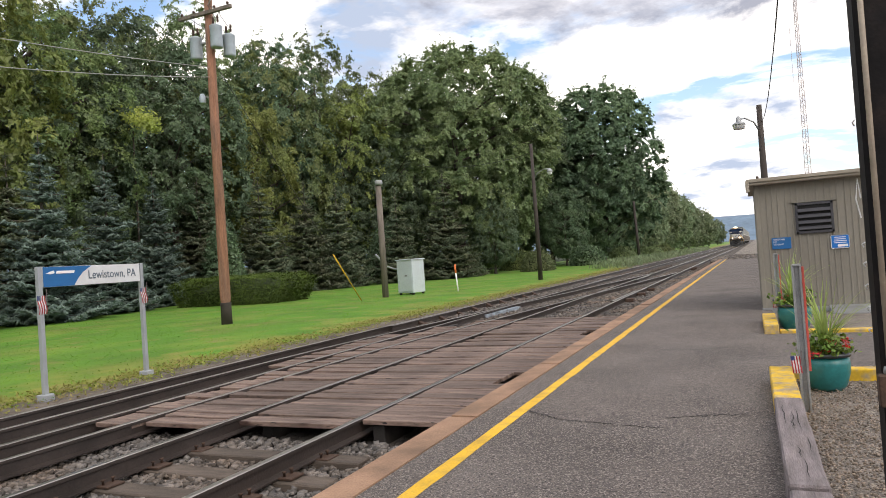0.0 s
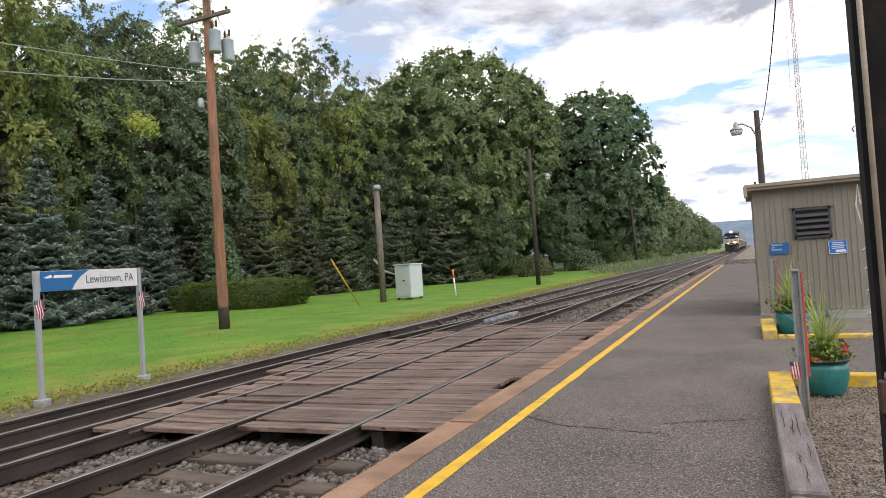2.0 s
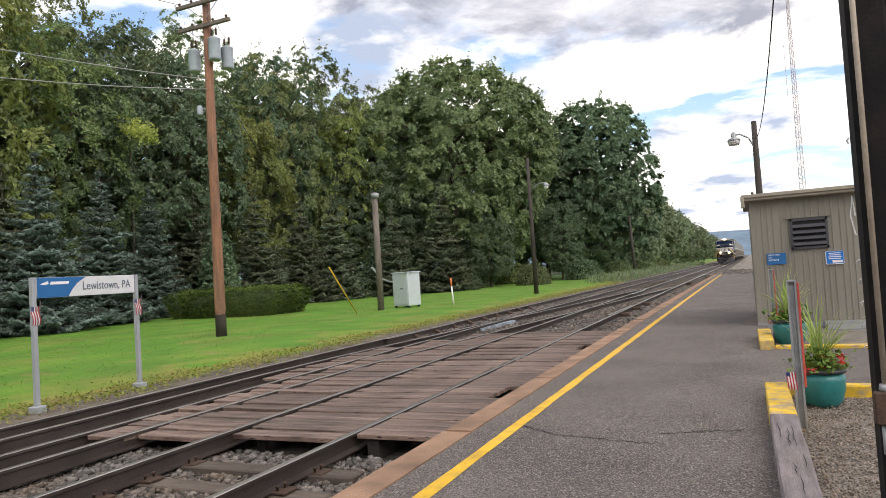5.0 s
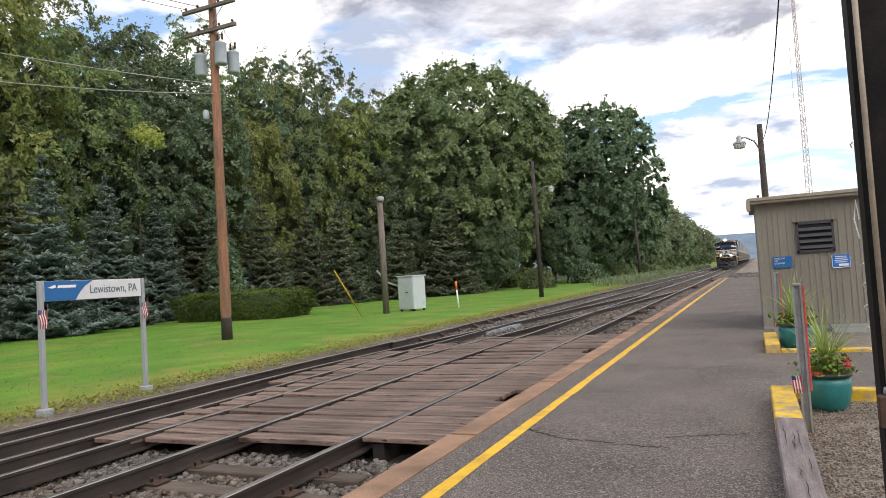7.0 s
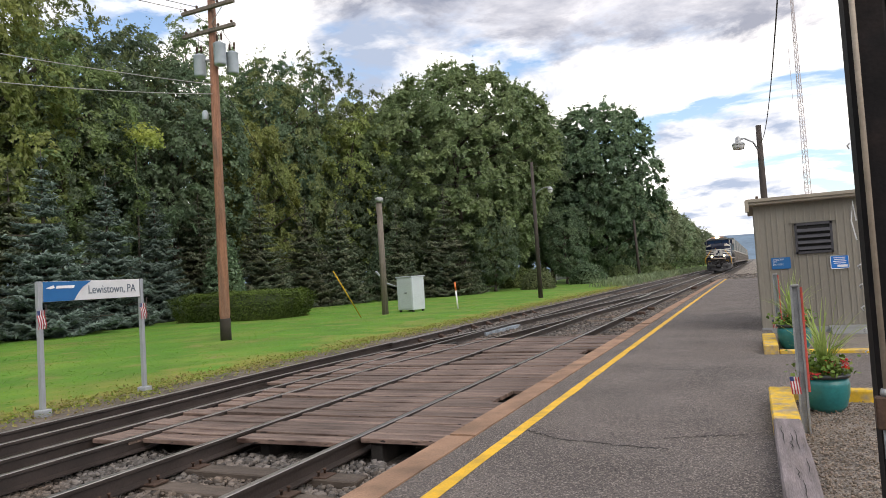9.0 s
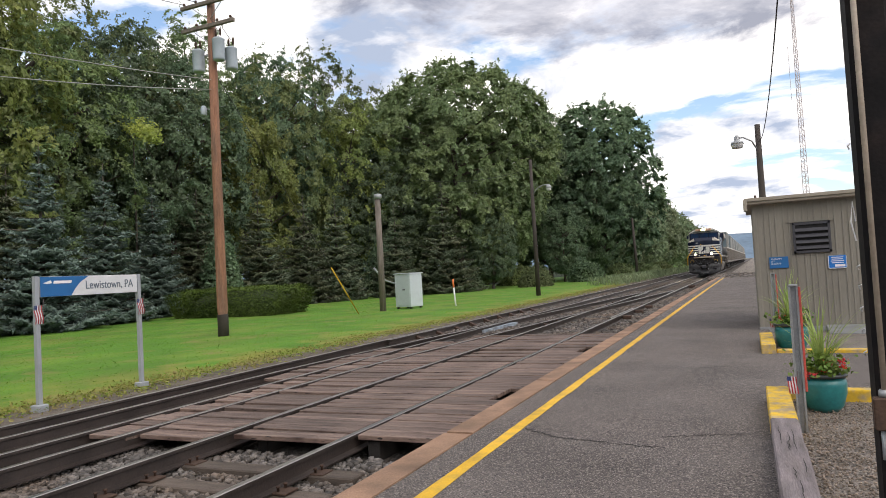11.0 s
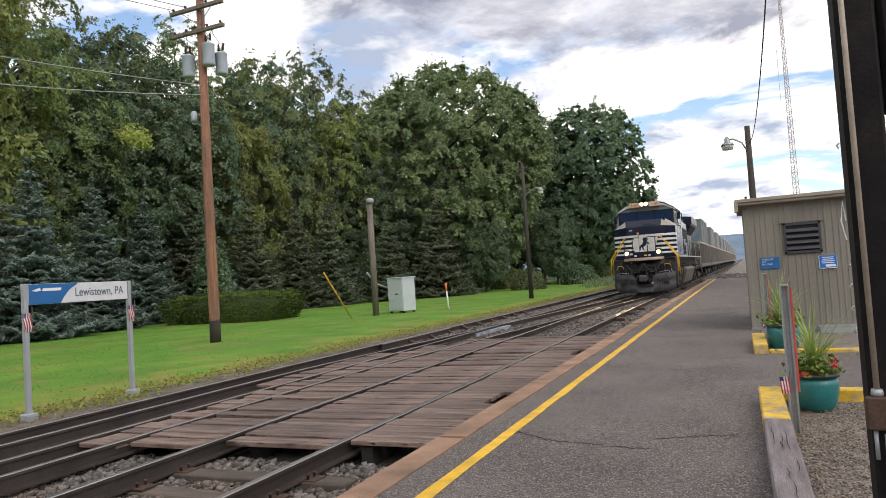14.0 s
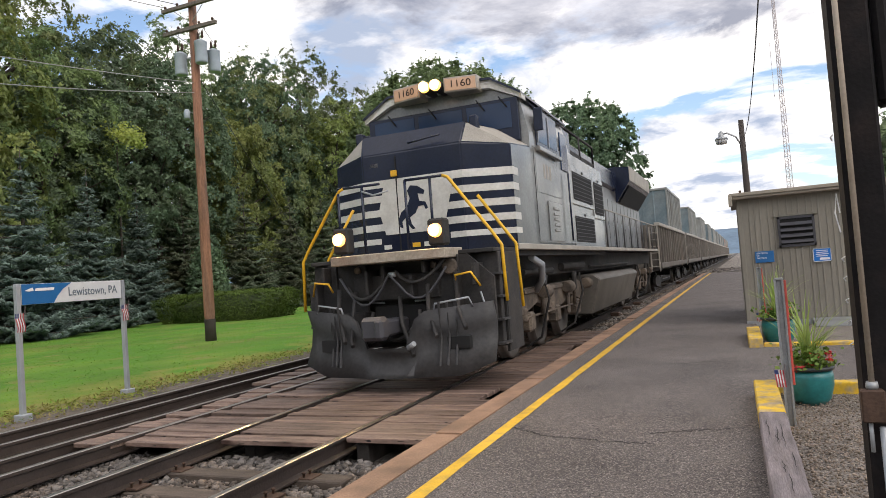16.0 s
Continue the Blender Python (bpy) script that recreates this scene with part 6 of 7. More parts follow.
    # coupler, hoses
    b = boxes((-0.13, 0.13, -0.42, 0.4, 0.78, 1.0), bevel=0.03)
    box(b, -0.2, 0.16, -0.56, -0.34, 0.74, 1.06, bevel=0.05)
    box(b, 0.06, 0.2, -0.66, -0.5, 0.76, 1.04, bevel=0.04)
    part("coupler", b, M["vent_dark"], L, "dark knuckle coupler")
    part("coupler_pocket", boxes((-0.42, 0.42, 0.30, 0.44, 0.62, 1.18), bevel=0.02), M["dark"], L)
    part("hose_box", boxes((-0.7, 0.7, 0.2, 0.43, 1.25, 1.62), bevel=0.02), M["loco_grime"], L)
    for x0, x1 in ((-0.95, -0.5), (0.5, 0.95)):
        part("hose_box", boxes((x0, x1, 0.15, 0.43, 0.62, 1.1), bevel=0.02), M["loco_grime"], L)
    for x0, zz, ln in ((-1.3, 1.1, 0.5), (-0.42, 1.35, 0.35), (0.3, 1.3, 0.3), (0.98, 1.05, 0.55), (-0.15, 1.55, 0.2), (0.5, 1.62, 0.16), (1.25, 1.4, 0.3), (-1.15, 1.55, 0.25)):
        part("hose_bracket", boxes((x0, x0 + 0.05, 0.05, 0.42, zz, zz + ln), bevel=0.01), M["loco_grime"], L)
    for x0, x1, z0, z1 in ((-0.9, -0.72, 1.45, 0.75), (-0.62, -0.6, 1.4, 0.7), (0.55, 0.72, 1.45, 0.8), (0.1, 0.35, 1.3, 0.55), (1.0, 1.15, 1.3, 0.9)):
        part("air_hose", rods([(x0, 0.12, z0), (x0 * 0.7 + x1 * 0.3, -0.02, (z0 + z1) / 2), (x1, -0.12, z1), (x1 + 0.06, -0.2, z1 - 0.06)], 0.03), M["loco_grime"], L)
    part("hose_coupling", rods([(0.34, -0.2, 0.6), (0.45, -0.24, 0.66)], 0.04), M["alu"], L)
    for x0, x1, zz in ((-0.75, -0.05, 1.22), (0.05, 0.85, 1.42), (0.3, -0.3, 0.62), (-0.55, -0.35, 0.7), (0.55, 0.4, 0.7)):
        pts = [(x0 + (x1 - x0) * k / 8, 0.12 - 0.1 * math.sin(math.pi * k / 8), zz + 0.25 * (2 * k / 8 - 1) ** 2 + 0.15 * k / 8) for k in range(9)]
        part("air_hose", rods(pts, 0.026), M["loco_grime"], L)
    part("mu_receptacle", lathe(bmesh.new(), [(0.1, 0), (0.12, 0.05), (0.1, 0.12)], 14, at=(0.88, 0.16, 1.68), axis="Y"), M["truck_dust"], L)
    # front handrail
    for x in (-0.92, -0.5, 0.22, 0.62):
        part("stanchion", rods([(x, 0.3, 1.9), (x, 0.3, 2.98)], 0.022), M["loco_black"], L)
    part("front_handrail", rods([(-0.92, 0.3, 2.98), (-0.2, 0.3, 2.98)], 0.02), M["loco_black"], L)
    part("front_handrail", rods([(0.22, 0.3, 2.98), (0.82, 0.3, 2.98)], 0.02), M["loco_black"], L)
    part("chain", rods([(-0.5, 0.28, 2.9), (-0.3, 0.28, 2.82), (-0.05, 0.28, 2.86)], 0.014), M["alu"], L)

    # -------- nose
    def nose_plan(z, front=1.0, side=1.33, w=1.55, c=0.86):
        return [(-w, side), (-c, front), (c, front), (w, side)]
    b = bmesh.new()
    low = [b.verts.new((x, y, 1.90)) for x, y in nose_plan(0)] + [b.verts.new((1.55, 2.6, 1.90)), b.verts.new((-1.55, 2.6, 1.90))]
    shoulder = [b.verts.new((x, y, z)) for (x, y), z in zip(nose_plan(0), (3.5, 3.56, 3.56, 3.5))] + [b.verts.new((1.55, 2.6, 3.62)), b.verts.new((-1.55, 2.6, 3.62))]
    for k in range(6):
        # nose sides take the grey with the painted sky sheen
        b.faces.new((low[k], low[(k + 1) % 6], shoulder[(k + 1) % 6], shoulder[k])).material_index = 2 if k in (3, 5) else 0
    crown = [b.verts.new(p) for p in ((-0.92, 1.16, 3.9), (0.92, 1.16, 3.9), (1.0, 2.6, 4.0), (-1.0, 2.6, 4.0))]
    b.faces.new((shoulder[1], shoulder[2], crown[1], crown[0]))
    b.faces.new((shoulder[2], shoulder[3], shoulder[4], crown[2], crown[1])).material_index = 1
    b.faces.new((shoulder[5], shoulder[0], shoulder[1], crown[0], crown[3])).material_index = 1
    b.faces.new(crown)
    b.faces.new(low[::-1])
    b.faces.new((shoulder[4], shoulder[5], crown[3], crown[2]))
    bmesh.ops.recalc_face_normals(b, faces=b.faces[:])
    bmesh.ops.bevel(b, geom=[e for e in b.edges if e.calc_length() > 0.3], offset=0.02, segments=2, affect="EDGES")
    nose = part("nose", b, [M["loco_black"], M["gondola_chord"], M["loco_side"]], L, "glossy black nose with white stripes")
    # stripes on the angled and front faces, and round the side
    sl = (1.33 - 1.0) / (1.55 - 0.86)
    for z0, z1, inner in ((3.02, 3.14, 0.0), (2.79, 2.90, 0.52), (2.56, 2.67, 0.5), (2.33, 2.44, 0.48), (2.12, 2.21, 0.6)):
        for s in (-1, 1):
            b = bmesh.new()
            f0 = [(s * inner, 0.994), (s * 0.86, 0.994), (s * 1.554, 1.327), (s * 1.554, 1.36), (s * 0.86, 1.03), (s * inner, 1.03)]
            prism(b, f0, "Z", z0, z1)
            part("stripe", b, M["loco_white"], nose)
            part("stripe", boxes((s * 1.551, s * 1.556, 1.35, 1.62, z0, z1)), M["loco_white"], nose, "stripe end fading round the corner")
    b = bmesh.new()
    prism(b, [(-0.50, 2.26), (0.50, 2.26), (0.60, 2.64), (0.70, 3.02), (-0.50, 3.02), (-0.60, 2.64)], "Y", 0.986, 1.02)
    part("emblem_field", b, M["loco_white"], nose, "white emblem field")
    b = bmesh.new()
    prism(b, [(-0.02, 3.0), (0.10, 2.98), (0.22, 2.90), (0.20, 2.84), (0.10, 2.86), (0.12, 2.74), (0.22, 2.72), (0.26, 2.62), (0.22, 2.60), (0.19, 2.67),
              (0.10, 2.66), (0.04, 2.56), (-0.06, 2.50), (-0.04, 2.40), (0.02, 2.32), (-0.03, 2.31), (-0.10, 2.40), (-0.14, 2.50), (-0.20, 2.44), (-0.19, 2.34),
              (-0.24, 2.36), (-0.26, 2.48), (-0.20, 2.60), (-0.10, 2.66), (-0.04, 2.80), (-0.08, 2.92)], "Y", 0.978, 0.986)
    part("emblem", b, M["loco_black"], nose, "dark plain emblem")
    part("door_seam", boxes((-0.27, -0.25, 0.985, 1.01, 1.95, 3.5)), M["dark"], nose)
    part("nose_door_handle", rods([(0.0, 0.96, 3.66), (0.55, 0.96, 3.72)], 0.014), M["loco_black"], nose)
    part("amber_marker", boxes((-0.34, -0.24, 0.95, 1.0, 3.17, 3.27), bevel=0.01), M["rail_yellow"], nose)
    for x in (-0.55, -0.05, 0.15):
        part("placard", boxes((x, x + 0.13, 0.985, 0.997, 2.03, 2.1)), M["loco_white"] if x != -0.05 else M["rail_yellow"], nose)
    part("nose_light_bar", boxes((-0.72, -0.58, 1.0, 1.07, 3.36, 3.42)), M["loco_white"], nose)
    for s in (-1, 1):
        part("horn_bracket", boxes((s * 0.95, s * 1.08, 1.22, 1.36, 3.78, 4.0), bevel=0.02), M["loco_black"], nose)

    # -------- cab
    b = bmesh.new()
    sect = [(-1.55, 1.96), (-1.55, 3.85), (-1.42, 4.5), (-0.95, 4.74), (0, 4.82), (0.95, 4.74), (1.42, 4.5), (1.55, 3.85), (1.55, 1.96)]
    prism(b, sect, "Y", 2.45, 5.5)
    bmesh.ops.bevel(b, geom=[e for e in b.edges if abs(e.verts[0].co.y - e.verts[1].co.y) > 1], offset=0.03, segments=2, affect="EDGES")
    cab = part("cab", b, M["loco_side"], L, "tall cab with dusty black sides, sky sheen painted in as grey")
    # windscreen band and brow
    part("windscreen_band", boxes((-1.42, 1.42, 2.36, 2.46, 3.72, 4.46), bevel=0.01), M["loco_black"], cab)
    for x0, x1 in ((-1.3, -0.5), (-0.42, 0.42), (0.5, 1.3)):
        part("windscreen", boxes((x0, x1, 2.345, 2.362, 3.95, 4.4), bevel=0.006), M["glass"], cab, "dark glossy windscreen")
    for x in (-1.0, -0.2, 0.7, 1.1):
        part("wiper", rods([(x, 2.33, 4.5), (x + 0.14, 2.32, 4.3)], 0.012), M["dark"], cab)
    b = bmesh.new()
    prism(b, [(-1.5, 4.42), (-0.95, 4.68), (0, 4.74), (0.95, 4.68), (1.5, 4.42), (1.5, 4.5), (0.98, 4.82), (0, 4.88), (-0.98, 4.82), (-1.5, 4.5)], "Y", 2.34, 2.6)
    for v in b.verts:
        if v.co.y < 2.35 and v.co.z < 4.75 - abs(v.co.x) * 0.1 and v.co.z not in (4.5,) and (v.co.z < 4.45 or 4.6 < v.co.z < 4.76):
            v.co.y = 2.37
    part("brow", b, M["loco_white"], cab, "white brow over the windscreen")
    b = bmesh.new()
    prism(b, [(-1.5, 4.49), (-0.98, 4.81), (0, 4.87), (0.98, 4.81), (1.5, 4.49), (1.5, 4.53), (0.98, 4.85), (0, 4.91), (-0.98, 4.85), (-1.5, 4.53)], "Y", 2.3, 5.55)
    part("cab_roof", b, M["loco_black"], cab)
    for s in (-1, 1):
        sweep = math.atan2(0.13, 0.56)
        b = bmesh.new()
        prism(b, [(s * 0.23, 2.06), (s * 0.80, 2.19), (s * 0.80, 2.45), (s * 0.23, 2.45)], "Z", 4.655, 4.915)
        bmesh.ops.bevel(b, geom=b.edges[:], offset=0.012, segments=1, affect="EDGES")
        nb = part("number_board", b, M["gondola_chord"], cab, "lit number board")
        b = bmesh.new()
        prism(b, [(s * 0.26, 2.055), (s * 0.77, 2.171), (s * 0.77, 2.2), (s * 0.26, 2.1)], "Z", 4.685, 4.885)
        part("face", b, M["board_lit"], nb)
        text_mesh("1160", 0.17, M["dark"], nb, Matrix.Translation((s * 0.515, 2.107, 4.785)) @ Matrix.Rotation(s * sweep, 4, "Z") @ Matrix.Rotation(radians(90), 4, "X"), width=0.34)
        b = bmesh.new()
        lathe(b, [(0.02, -0.06), (0.07, -0.055), (0.075, 0.0)], 20, at=(s * 0.105, 2.0, 4.80), axis="Y")
        hl = part("headlight", b, M["lit_lamp"], cab, "lit headlight")
        b = bmesh.new()
        lathe(b, [(0.078, -0.045), (0.094, -0.045), (0.098, 0.02), (0.08, 0.02)], 20, at=(s * 0.105, 2.0, 4.80), axis="Y")
        # glow added here too, for the headlight's halo
        part("bezel", b, M["halo_rim"], hl)
        b = bmesh.new()
        lathe(b, [(0.085, 0.02), (0.1, 0.022), (0.1, 0.42), (0.08, 0.42)], 20, at=(s * 0.105, 2.0, 4.80), axis="Y")
        part("barrel", b, M["loco_grime"], hl)
        # side window, door, panels
        win = part("side_window", boxes((s * 1.545, s * 1.575, 2.85, 4.35, 3.68, 4.36), bevel=0.008), M["loco_black"], cab, "side window with a sliding pane")
        for y0 in (2.93, 3.68):
            part("pane", boxes((s * 1.574, s * 1.583, y0, y0 + 0.6, 3.76, 4.28)), M["glass"], win)
            part("pane_frame", boxes((s * 1.576, s * 1.59, y0 - 0.03, y0, 3.74, 4.3)), M["alu"], win)
        part("door_window", boxes((s * 1.545, s * 1.572, 4.62, 5.2, 3.45, 4.2), bevel=0.01), M["glass"], cab, "dark door window")
        part("armrest", boxes((s * 1.55, s * 1.64, 2.8, 4.4, 3.58, 3.66), bevel=0.01), M["loco_side"], cab)
        part("mirror", boxes((s * 1.58, s * 1.74, 2.7, 2.74, 3.9, 4.3), bevel=0.01), M["loco_black"], cab)
        door = part("access_door", boxes((s * 1.552, s * 1.575, 3.35, 4.4, 2.02, 2.75), bevel=0.008), M["loco_side"], cab)
        for q in range(5):
            part("louvre", boxes((s * 1.574, s * 1.595, 3.65, 4.05, 2.2 + q * 0.1, 2.25 + q * 0.1), bevel=0.008), M["loco_side"], door)
        for q in range(3):
            part("faded_bar", boxes((s * 1.556, s * 1.559, 3.22 + q * 0.2, 3.34 + q * 0.2, 3.14, 3.40)), M["gondola_chord"], cab, "faded pale lettering bar")
        part("cab_panel", boxes((s * 1.549, s * 1.557, 2.72, 4.42, 2.86, 3.5), bevel=0.004), M["loco_side"], cab)
        for zz in (2.0, 3.62):
            part("rivet_strip", boxes((s * 1.55, s * 1.562, 2.6, 5.45, zz, zz + 0.03), bevel=0.004), M["loco_side"], cab)
        part("drip_rail", rods([(s * 1.47, 2.5, 4.44), (s * 1.47, 5.5, 4.44)], 0.022, 6), M["loco_black"], cab)
        part("seam", boxes((s * 1.549, s * 1.556, 2.62, 2.64, 2.0, 3.6)), M["dark"], cab)
        part("grab_rail", rods([(s * 1.62, 4.9, 2.05), (s * 1.62, 4.9, 3.4)], 0.018), M["loco_black"], cab)

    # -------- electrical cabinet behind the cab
    # same painted-in sky sheen on the body behind the cab
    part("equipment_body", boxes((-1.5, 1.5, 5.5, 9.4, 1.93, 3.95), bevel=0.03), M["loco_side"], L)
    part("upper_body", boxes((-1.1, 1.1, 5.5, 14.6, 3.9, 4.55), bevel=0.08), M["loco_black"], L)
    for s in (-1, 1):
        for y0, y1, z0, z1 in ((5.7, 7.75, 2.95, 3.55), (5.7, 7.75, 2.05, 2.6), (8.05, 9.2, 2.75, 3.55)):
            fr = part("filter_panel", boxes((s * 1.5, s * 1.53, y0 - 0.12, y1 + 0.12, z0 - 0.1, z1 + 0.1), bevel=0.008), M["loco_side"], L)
            part("latch", boxes((s * 1.528, s * 1.55, (y0 + y1) / 2 - 0.05, (y0 + y1) / 2 + 0.05, z1 + 0.03, z1 + 0.08), bevel=0.006), M["loco_grime"], fr)
            part("filter_mesh", boxes((s * 1.528, s * 1.54, y0, y1, z0, z1)), M["dark"], fr)
            for q in range(7):
                zz = z0 + (z1 - z0) * (q + 0.5) / 7
                part("filter_bar", boxes((s * 1.538, s * 1.546, y0, y1, zz - 0.006, zz + 0.006)), M["vent_dark"], fr)
        part("roof_duct", boxes((s * 1.0, s * 1.36, 5.62, 9.2, 3.94, 4.16), bevel=0.03), M["loco_grime"], L)
        part("roof_box", boxes((s * 0.95, s * 1.38, 5.6, 6.4, 3.96, 4.5), bevel=0.02), M["loco_black"], L)
        part("roof_post", rods([(s * 1.36, 7.6, 3.95), (s * 1.34, 7.6, 4.62)], 0.02), M["loco_grime"], L)
        part("roof_rail", rods([(s * 1.3, 5.5, 4.6), (s * 1.3, 9.5, 4.62), (s * 1.28, 9.6, 4.0)], 0.028), M["loco_grime"], L)

    # -------- long hood
    part("long_hood", boxes((-1.0, 1.0, 9.4, 20.9, 1.93, 4.05), bevel=0.08), M["loco_hood"], L)
    for s in (-1, 1):
        y = 9.7
        while y < 20.3:
            d = part("hood_door", boxes((s * 1.0, s * 1.025, y, y + 0.78, 2.05, 3.55), bevel=0.01), M["loco_hood"], L)
            part("door_latch", boxes((s * 1.025, s * 1.045, y + 0.62, y + 0.7, 2.7, 2.84), bevel=0.005), M["alu"], d)
            y += 0.84
        # handrail along the walkway
        y = 9.5
        while y < 21.6:
            part("stanchion", rods([(s * 1.52, y, 1.93), (s * 1.52, y, 2.95)], 0.022), M["loco_hood"], L)
            y += 1.5
        part("handrail", rods([(s * 1.52, 9.4, 2.95), (s * 1.52, 21.4, 2.95), (s * 1.52, 21.6, 2.2)], 0.02), M["gondola_chord"], L)
        # flared radiator
        b = bmesh.new()
        prism(b, [(s * 0.95, 3.45), (s * 1.5, 4.25), (s * 1.5, 4.72), (s * 0.95, 4.78)], "Y", 14.9, 20.4)
        rad = part("radiator", b, M["loco_black"], L, "dark flared radiator")
        b = bmesh.new()
        prism(b, [(s * 1.06, 3.56), (s * 1.44, 4.12), (s * 1.452, 4.11), (s * 1.07, 3.55)], "Y", 15.2, 20.1)
        part("radiator_mesh", b, M["dark"], rad)
        part("radiator_edge", boxes((s * 1.49, s * 1.53, 14.9, 20.45, 4.25, 4.74), bevel=0.01), M["gondola_chord"], rad)
    part("radiator_top", boxes((-0.98, 0.98, 14.9, 20.4, 4.0, 4.76), bevel=0.03), M["loco_black"], L)
    part("exhaust_stack", boxes((-0.4, 0.4, 12.3, 13.4, 4.5, 4.75), bevel=0.05), M["loco_black"], L)

    # -------- tank, trucks, piping
    part("belly", boxes((-0.7, 0.7, 1.6, 20.8, 0.7, 1.45), bevel=0.02), M["loco_grime"], L)
    b = bmesh.new()
    prism(b, [(-1.3, 1.3), (-1.46, 1.18), (-1.2, 0.32), (1.2, 0.32), (1.46, 1.18), (1.3, 1.3)], "Y", 8.3, 15.2)
    bmesh.ops.bevel(b, geom=b.edges[:], offset=0.03, segments=1, affect="EDGES")
    part("fuel_tank", b, M["tank"], L, "grey-brown fuel tank")
    for s in (-1, 1):
        for k, (y0, y1, z, r) in enumerate(((2.6, 4.6, 1.5, 0.06), (5.4, 7.6, 1.55, 0.08), (8.4, 14.8, 1.5, 0.035))):
            part("air_pipe", rods([(s * 1.2, y0, z), (s * 1.2, y1, z)], r, 10), M["loco_grime"], L)
        part("sand_pipe", rods([(s * 1.38, 2.6, 1.75), (s * 1.42, 3.1, 1.62), (s * 1.38, 3.2, 1.35), (s * 1.2, 3.4, 1.15)], 0.06), M["alu"], L)
    for ty in (4.9, 17.7):
        tr = part("truck_frame", boxes((-1.0, 1.0, ty - 0.4, ty + 0.4, 0.6, 1.1), bevel=0.04), M["loco_grime"], L, "dusty three-axle truck")
        for s in (-1, 1):
            b = bmesh.new()
            prism(b, [(ty - 2.75, 0.82), (ty - 2.75, 1.06), (ty - 2.2, 1.22), (ty + 2.2, 1.22), (ty + 2.75, 1.06), (ty + 2.75, 0.82), (ty + 2.3, 0.78), (ty + 1.4, 0.94), (ty + 0.5, 0.78),
                      (ty - 0.5, 0.78), (ty - 1.4, 0.94), (ty - 2.3, 0.78)], "X", s * 1.0, s * 1.17)
            part("side_frame", b, M["truck_dust"], tr)
            for dy in (-1.9, 0, 1.9):
                wheel_part(tr, s * 0.755, ty + dy)
                part("journal_box", boxes((s * 0.98, s * 1.22, ty + dy - 0.17, ty + dy + 0.17, 0.46, 0.8), bevel=0.04), M["truck_dust"], tr)
                part("spring", lathe(bmesh.new(), [(0.09, 0.6), (0.11, 0.66), (0.09, 0.72), (0.11, 0.78), (0.09, 0.84)], 10, at=(s * 1.12, ty + dy - 0.32, 0.05)), M["truck_dust"], tr)
                part("brake_cylinder", lathe(bmesh.new(), [(0.1, -0.2), (0.13, -0.15), (0.13, 0.15), (0.1, 0.2)], 12, at=(s * 1.27, ty + dy + 0.75, 1.12), axis="Y"), M["truck_dust"], tr)
            for dy in (-1.35, 1.35):
                part("damper", rods([(s * 1.24, ty + dy, 0.72), (s * 1.3, ty + dy * 0.92, 1.42)], 0.04), M["truck_dust"], tr)
                part("damper_sleeve", rods([(s * 1.27, ty + dy * 0.96, 1.05), (s * 1.3, ty + dy * 0.92, 1.42)], 0.058), M["loco_grime"], tr)
            for dy in (-0.95, 0.95):
                part("brake_hanger", boxes((s * 1.16, s * 1.22, ty + dy - 0.09, ty + dy + 0.09, 0.55, 1.05), bevel=0.02), M["truck_dust"], tr)
                part("sand_hose", rods([(s * 1.34, ty + dy * 1.6, 1.4), (s * 1.42, ty + dy * 1.55, 1.0), (s * 1.2, ty + dy * 1.45, 0.3), (s * 0.9, ty + dy * 1.42, 0.12)], 0.024, 6), M["loco_grime"], tr)
            part("frame_rib", boxes((s * 1.165, s * 1.2, ty - 2.2, ty + 2.2, 1.12, 1.2), bevel=0.01), M["truck_dust"], tr)
            part("brake_rod", rods([(s * 1.2, ty - 2.2, 0.72), (s * 1.2, ty + 2.2, 0.72)], 0.022), M["truck_dust"], tr)
    return L


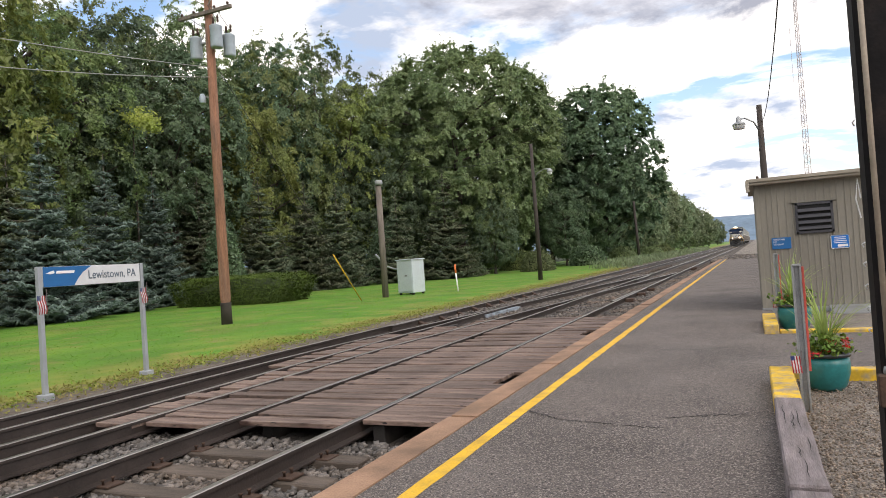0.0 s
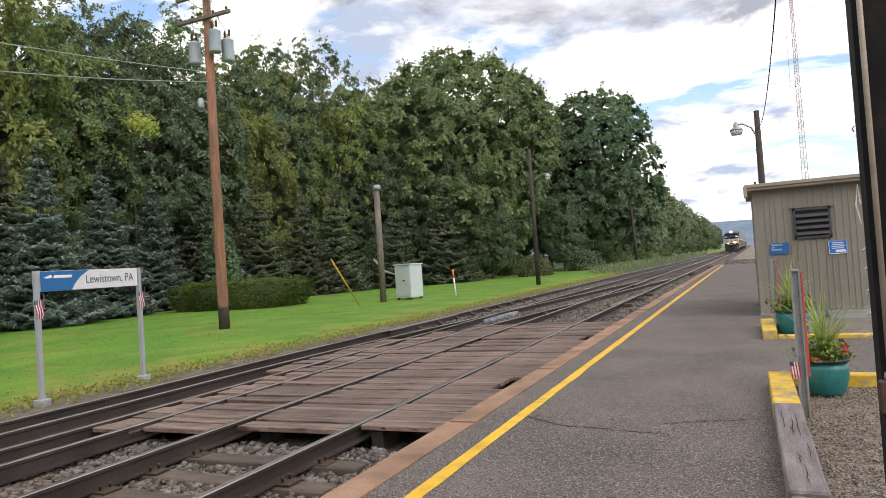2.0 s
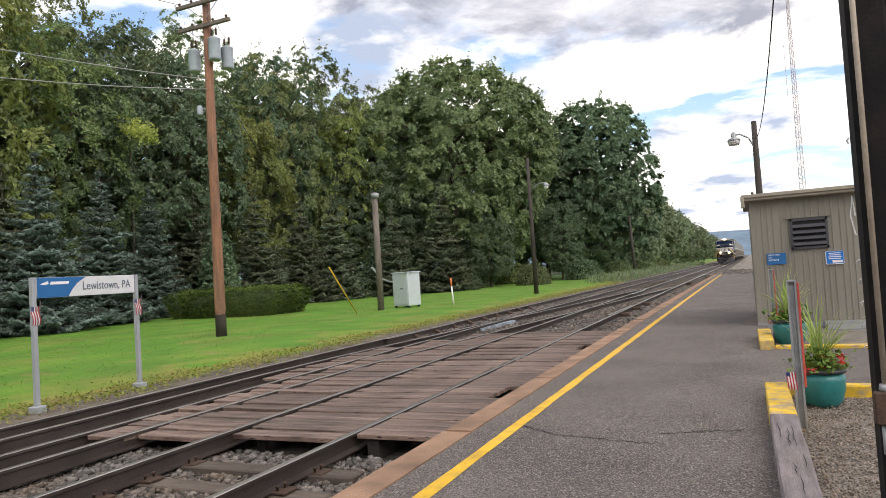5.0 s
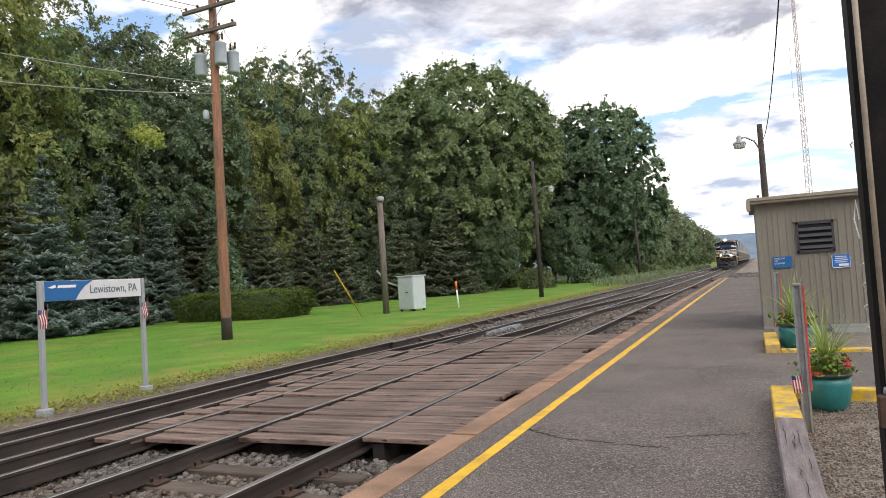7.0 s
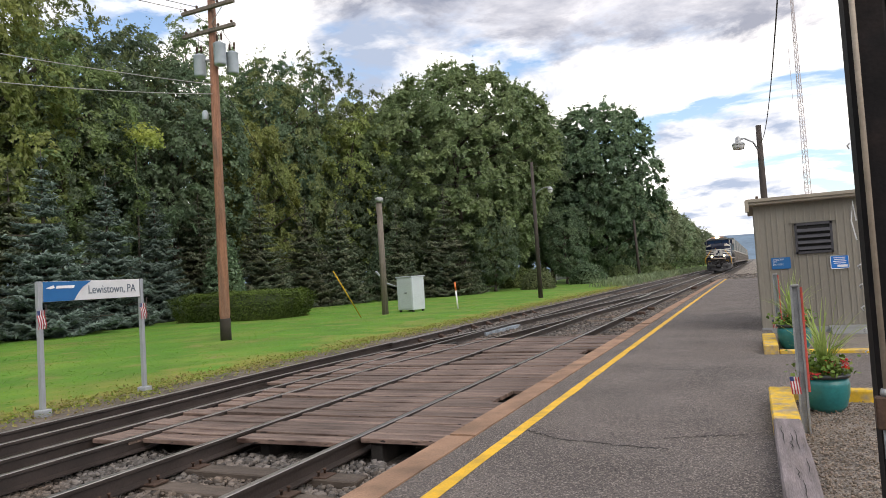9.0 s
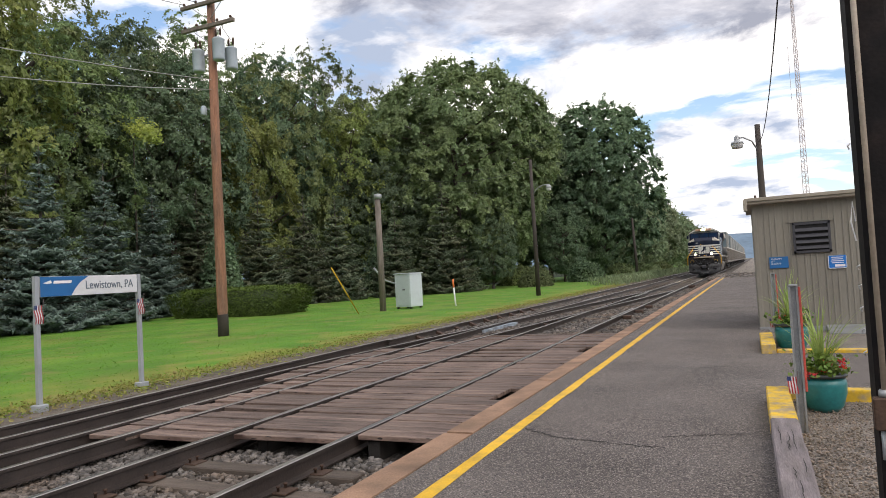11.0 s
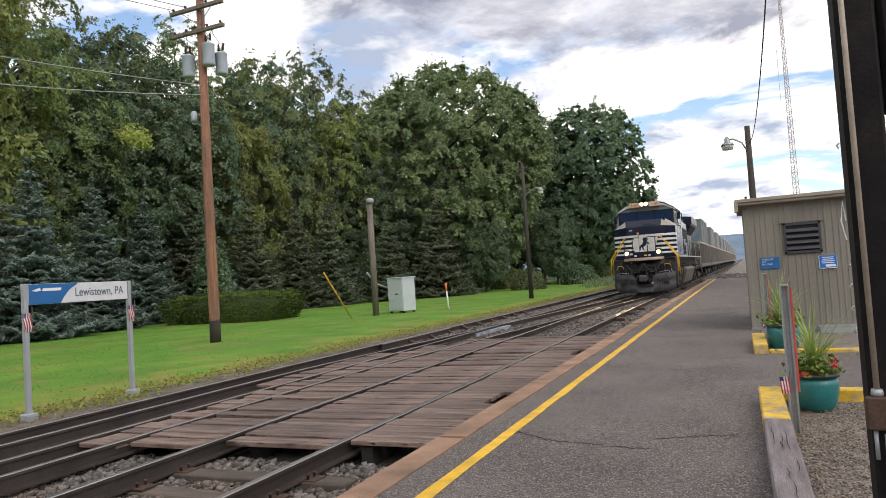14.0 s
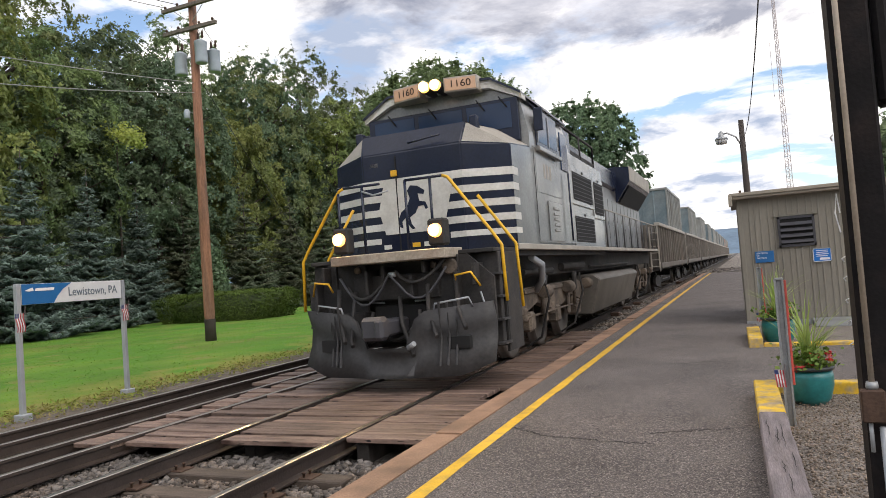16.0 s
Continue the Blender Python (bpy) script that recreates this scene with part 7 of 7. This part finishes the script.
def build_gondola():
    g = thing("gondola_car", "grey ribbed gondola car loaded with a container", "freight car", group="freight cars")
    part("floor", boxes((-1.4, 1.4, 0.3, 15.9, 1.15, 1.32)), M["gondola"], g)
    for s in (-1, 1):
        # sheet coloured darker than the posts to imitate shade between them
        part("side_sheet", boxes((s * 1.34, s * 1.38, 0.2, 16.0, 1.2, 3.1)), M["gondola_shaded_sheet"], g)
        part("top_chord", boxes((s * 1.3, s * 1.53, 0.15, 16.05, 3.02, 3.17), bevel=0.015), M["gondola_chord"], g)
        part("side_sill", boxes((s * 1.32, s * 1.52, 0.15, 16.05, 1.12, 1.36), bevel=0.015), M["gondola"], g)
        for k in range(15):
            y = 0.3 + k * 1.114
            part("side_post", boxes((s * 1.38, s * 1.5, y - 0.07, y + 0.07, 1.3, 3.05), bevel=0.02), M["gondola"], g)
    for y in (0.2, 15.92):
        part("end_sheet", boxes((-1.38, 1.38, y, y + 0.08, 1.2, 3.1), bevel=0.01), M["gondola"], g)
    for x in (-0.9, -0.3, 0.3, 0.9):
        part("end_post", boxes((x - 0.05, x + 0.05, 0.1, 0.21, 1.25, 3.05), bevel=0.01), M["gondola"], g)
    part("end_ladder", boxes((1.05, 1.1, 0.05, 0.12, 1.0, 3.0), (1.4, 1.45, 0.05, 0.12, 1.0, 3.0), *[(1.05, 1.45, 0.05, 0.09, 1.2 + 0.3 * q, 1.23 + 0.3 * q) for q in range(6)]), M["gondola_chord"], g)
    part("centre_sill", boxes((-0.25, 0.25, -0.7, 16.8, 0.85, 1.15), bevel=0.02), M["loco_grime"], g)
    for ty in (2.2, 14.0):
        tr = part("truck_bolster", boxes((-1.0, 1.0, ty - 0.2, ty + 0.2, 0.5, 0.9), bevel=0.03), M["loco_grime"], g)
        for s in (-1, 1):
            b = bmesh.new()
            prism(b, [(ty - 1.15, 0.42), (ty - 1.15, 0.62), (ty - 0.5, 0.78), (ty + 0.5, 0.78), (ty + 1.15, 0.62), (ty + 1.15, 0.42), (ty + 0.5, 0.25), (ty - 0.5, 0.25)], "X", s * 0.95, s * 1.08)
            part("side_frame", b, M["loco_grime"], tr)
            for dy in (-0.87, 0.87):
                wheel_part(tr, s * 0.755, ty + dy, 0.42)
    return g


def build_container(mat, label, length=8.9, height=2.25):
    c = thing("container", label, "container", group="containers")
    part("shell", boxes((-1.25, 1.25, 0.06, length - 0.06, 0.05, height - 0.05)), M[mat], c)
    for s in (-1, 1):
        for k in range(9):
            y = 0.08 + k * (length - 0.16) / 8
            part("post", boxes((s * 1.25, s * 1.34, y - 0.06, y + 0.06, 0, height), bevel=0.015), M["box_grey"], c)
        for z in (0.0, height - 0.12):
            part("rail", boxes((s * 1.24, s * 1.35, 0, length, z, z + 0.12), bevel=0.012), M["box_grey"], c)
    for z in (0.0, height - 0.12):
        part("end_rail", boxes((-1.34, 1.34, 0.0, 0.1, z, z + 0.12), bevel=0.012), M["box_grey"], c)
    for x in (-0.6, 0.0, 0.6):
        part("end_rib", boxes((x - 0.03, x + 0.03, 0.02, 0.07, 0.1, height - 0.1)), M[mat], c)
    return c


loco = build_loco()
cars, loads = [build_gondola()], []
for k in range(1, 12):
    cars.append(copy_thing(cars[0], Matrix()))
loads.append(build_container("box_blue", "weathered blue-grey ribbed container on a gondola"))
loads.append(build_container("box_grey", "weathered grey ribbed container on a gondola"))
loads.append(build_container("box_orange", "faded orange ribbed container on a gondola"))
LOAD_KIND = (0, 0, 1, 0, 0, 1, 0, 1, 0, 2, 2, 1)
used, placed = set(), []
for k in range(12):
    kind = LOAD_KIND[k]
    placed.append(loads[kind] if kind not in used else copy_thing(loads[kind], Matrix()))
    used.add(kind)

# ---------------------------------------------------------------- what moves


RUN = ((0.0, 192.0), (3.0, 166.2), (7.0, 122.2), (9.0, 99.8), (11.5, 68.7), (13.0, 49.2), (14.0, 35.5), (15.0, 22.0), (16.0, 8.65))


def rail_pose(y, z=0.0):
    slope = 2 * 0.77e-4 * min(max(y, 0), 50)
    return pose(TC + track_shift(y), y, z, 0, 0, -math.degrees(math.atan(slope)))


def motions():
    walk(loco, [(t, rail_pose(y)) for t, y in RUN])
    for k in range(12):
        walk(cars[k], [(t, rail_pose(y + 22.8 + 17.3 * k)) for t, y in RUN])
        walk(placed[k], [(t, rail_pose(y + 30.4 + 17.3 * k, 3.17)) for t, y in RUN])


motions()
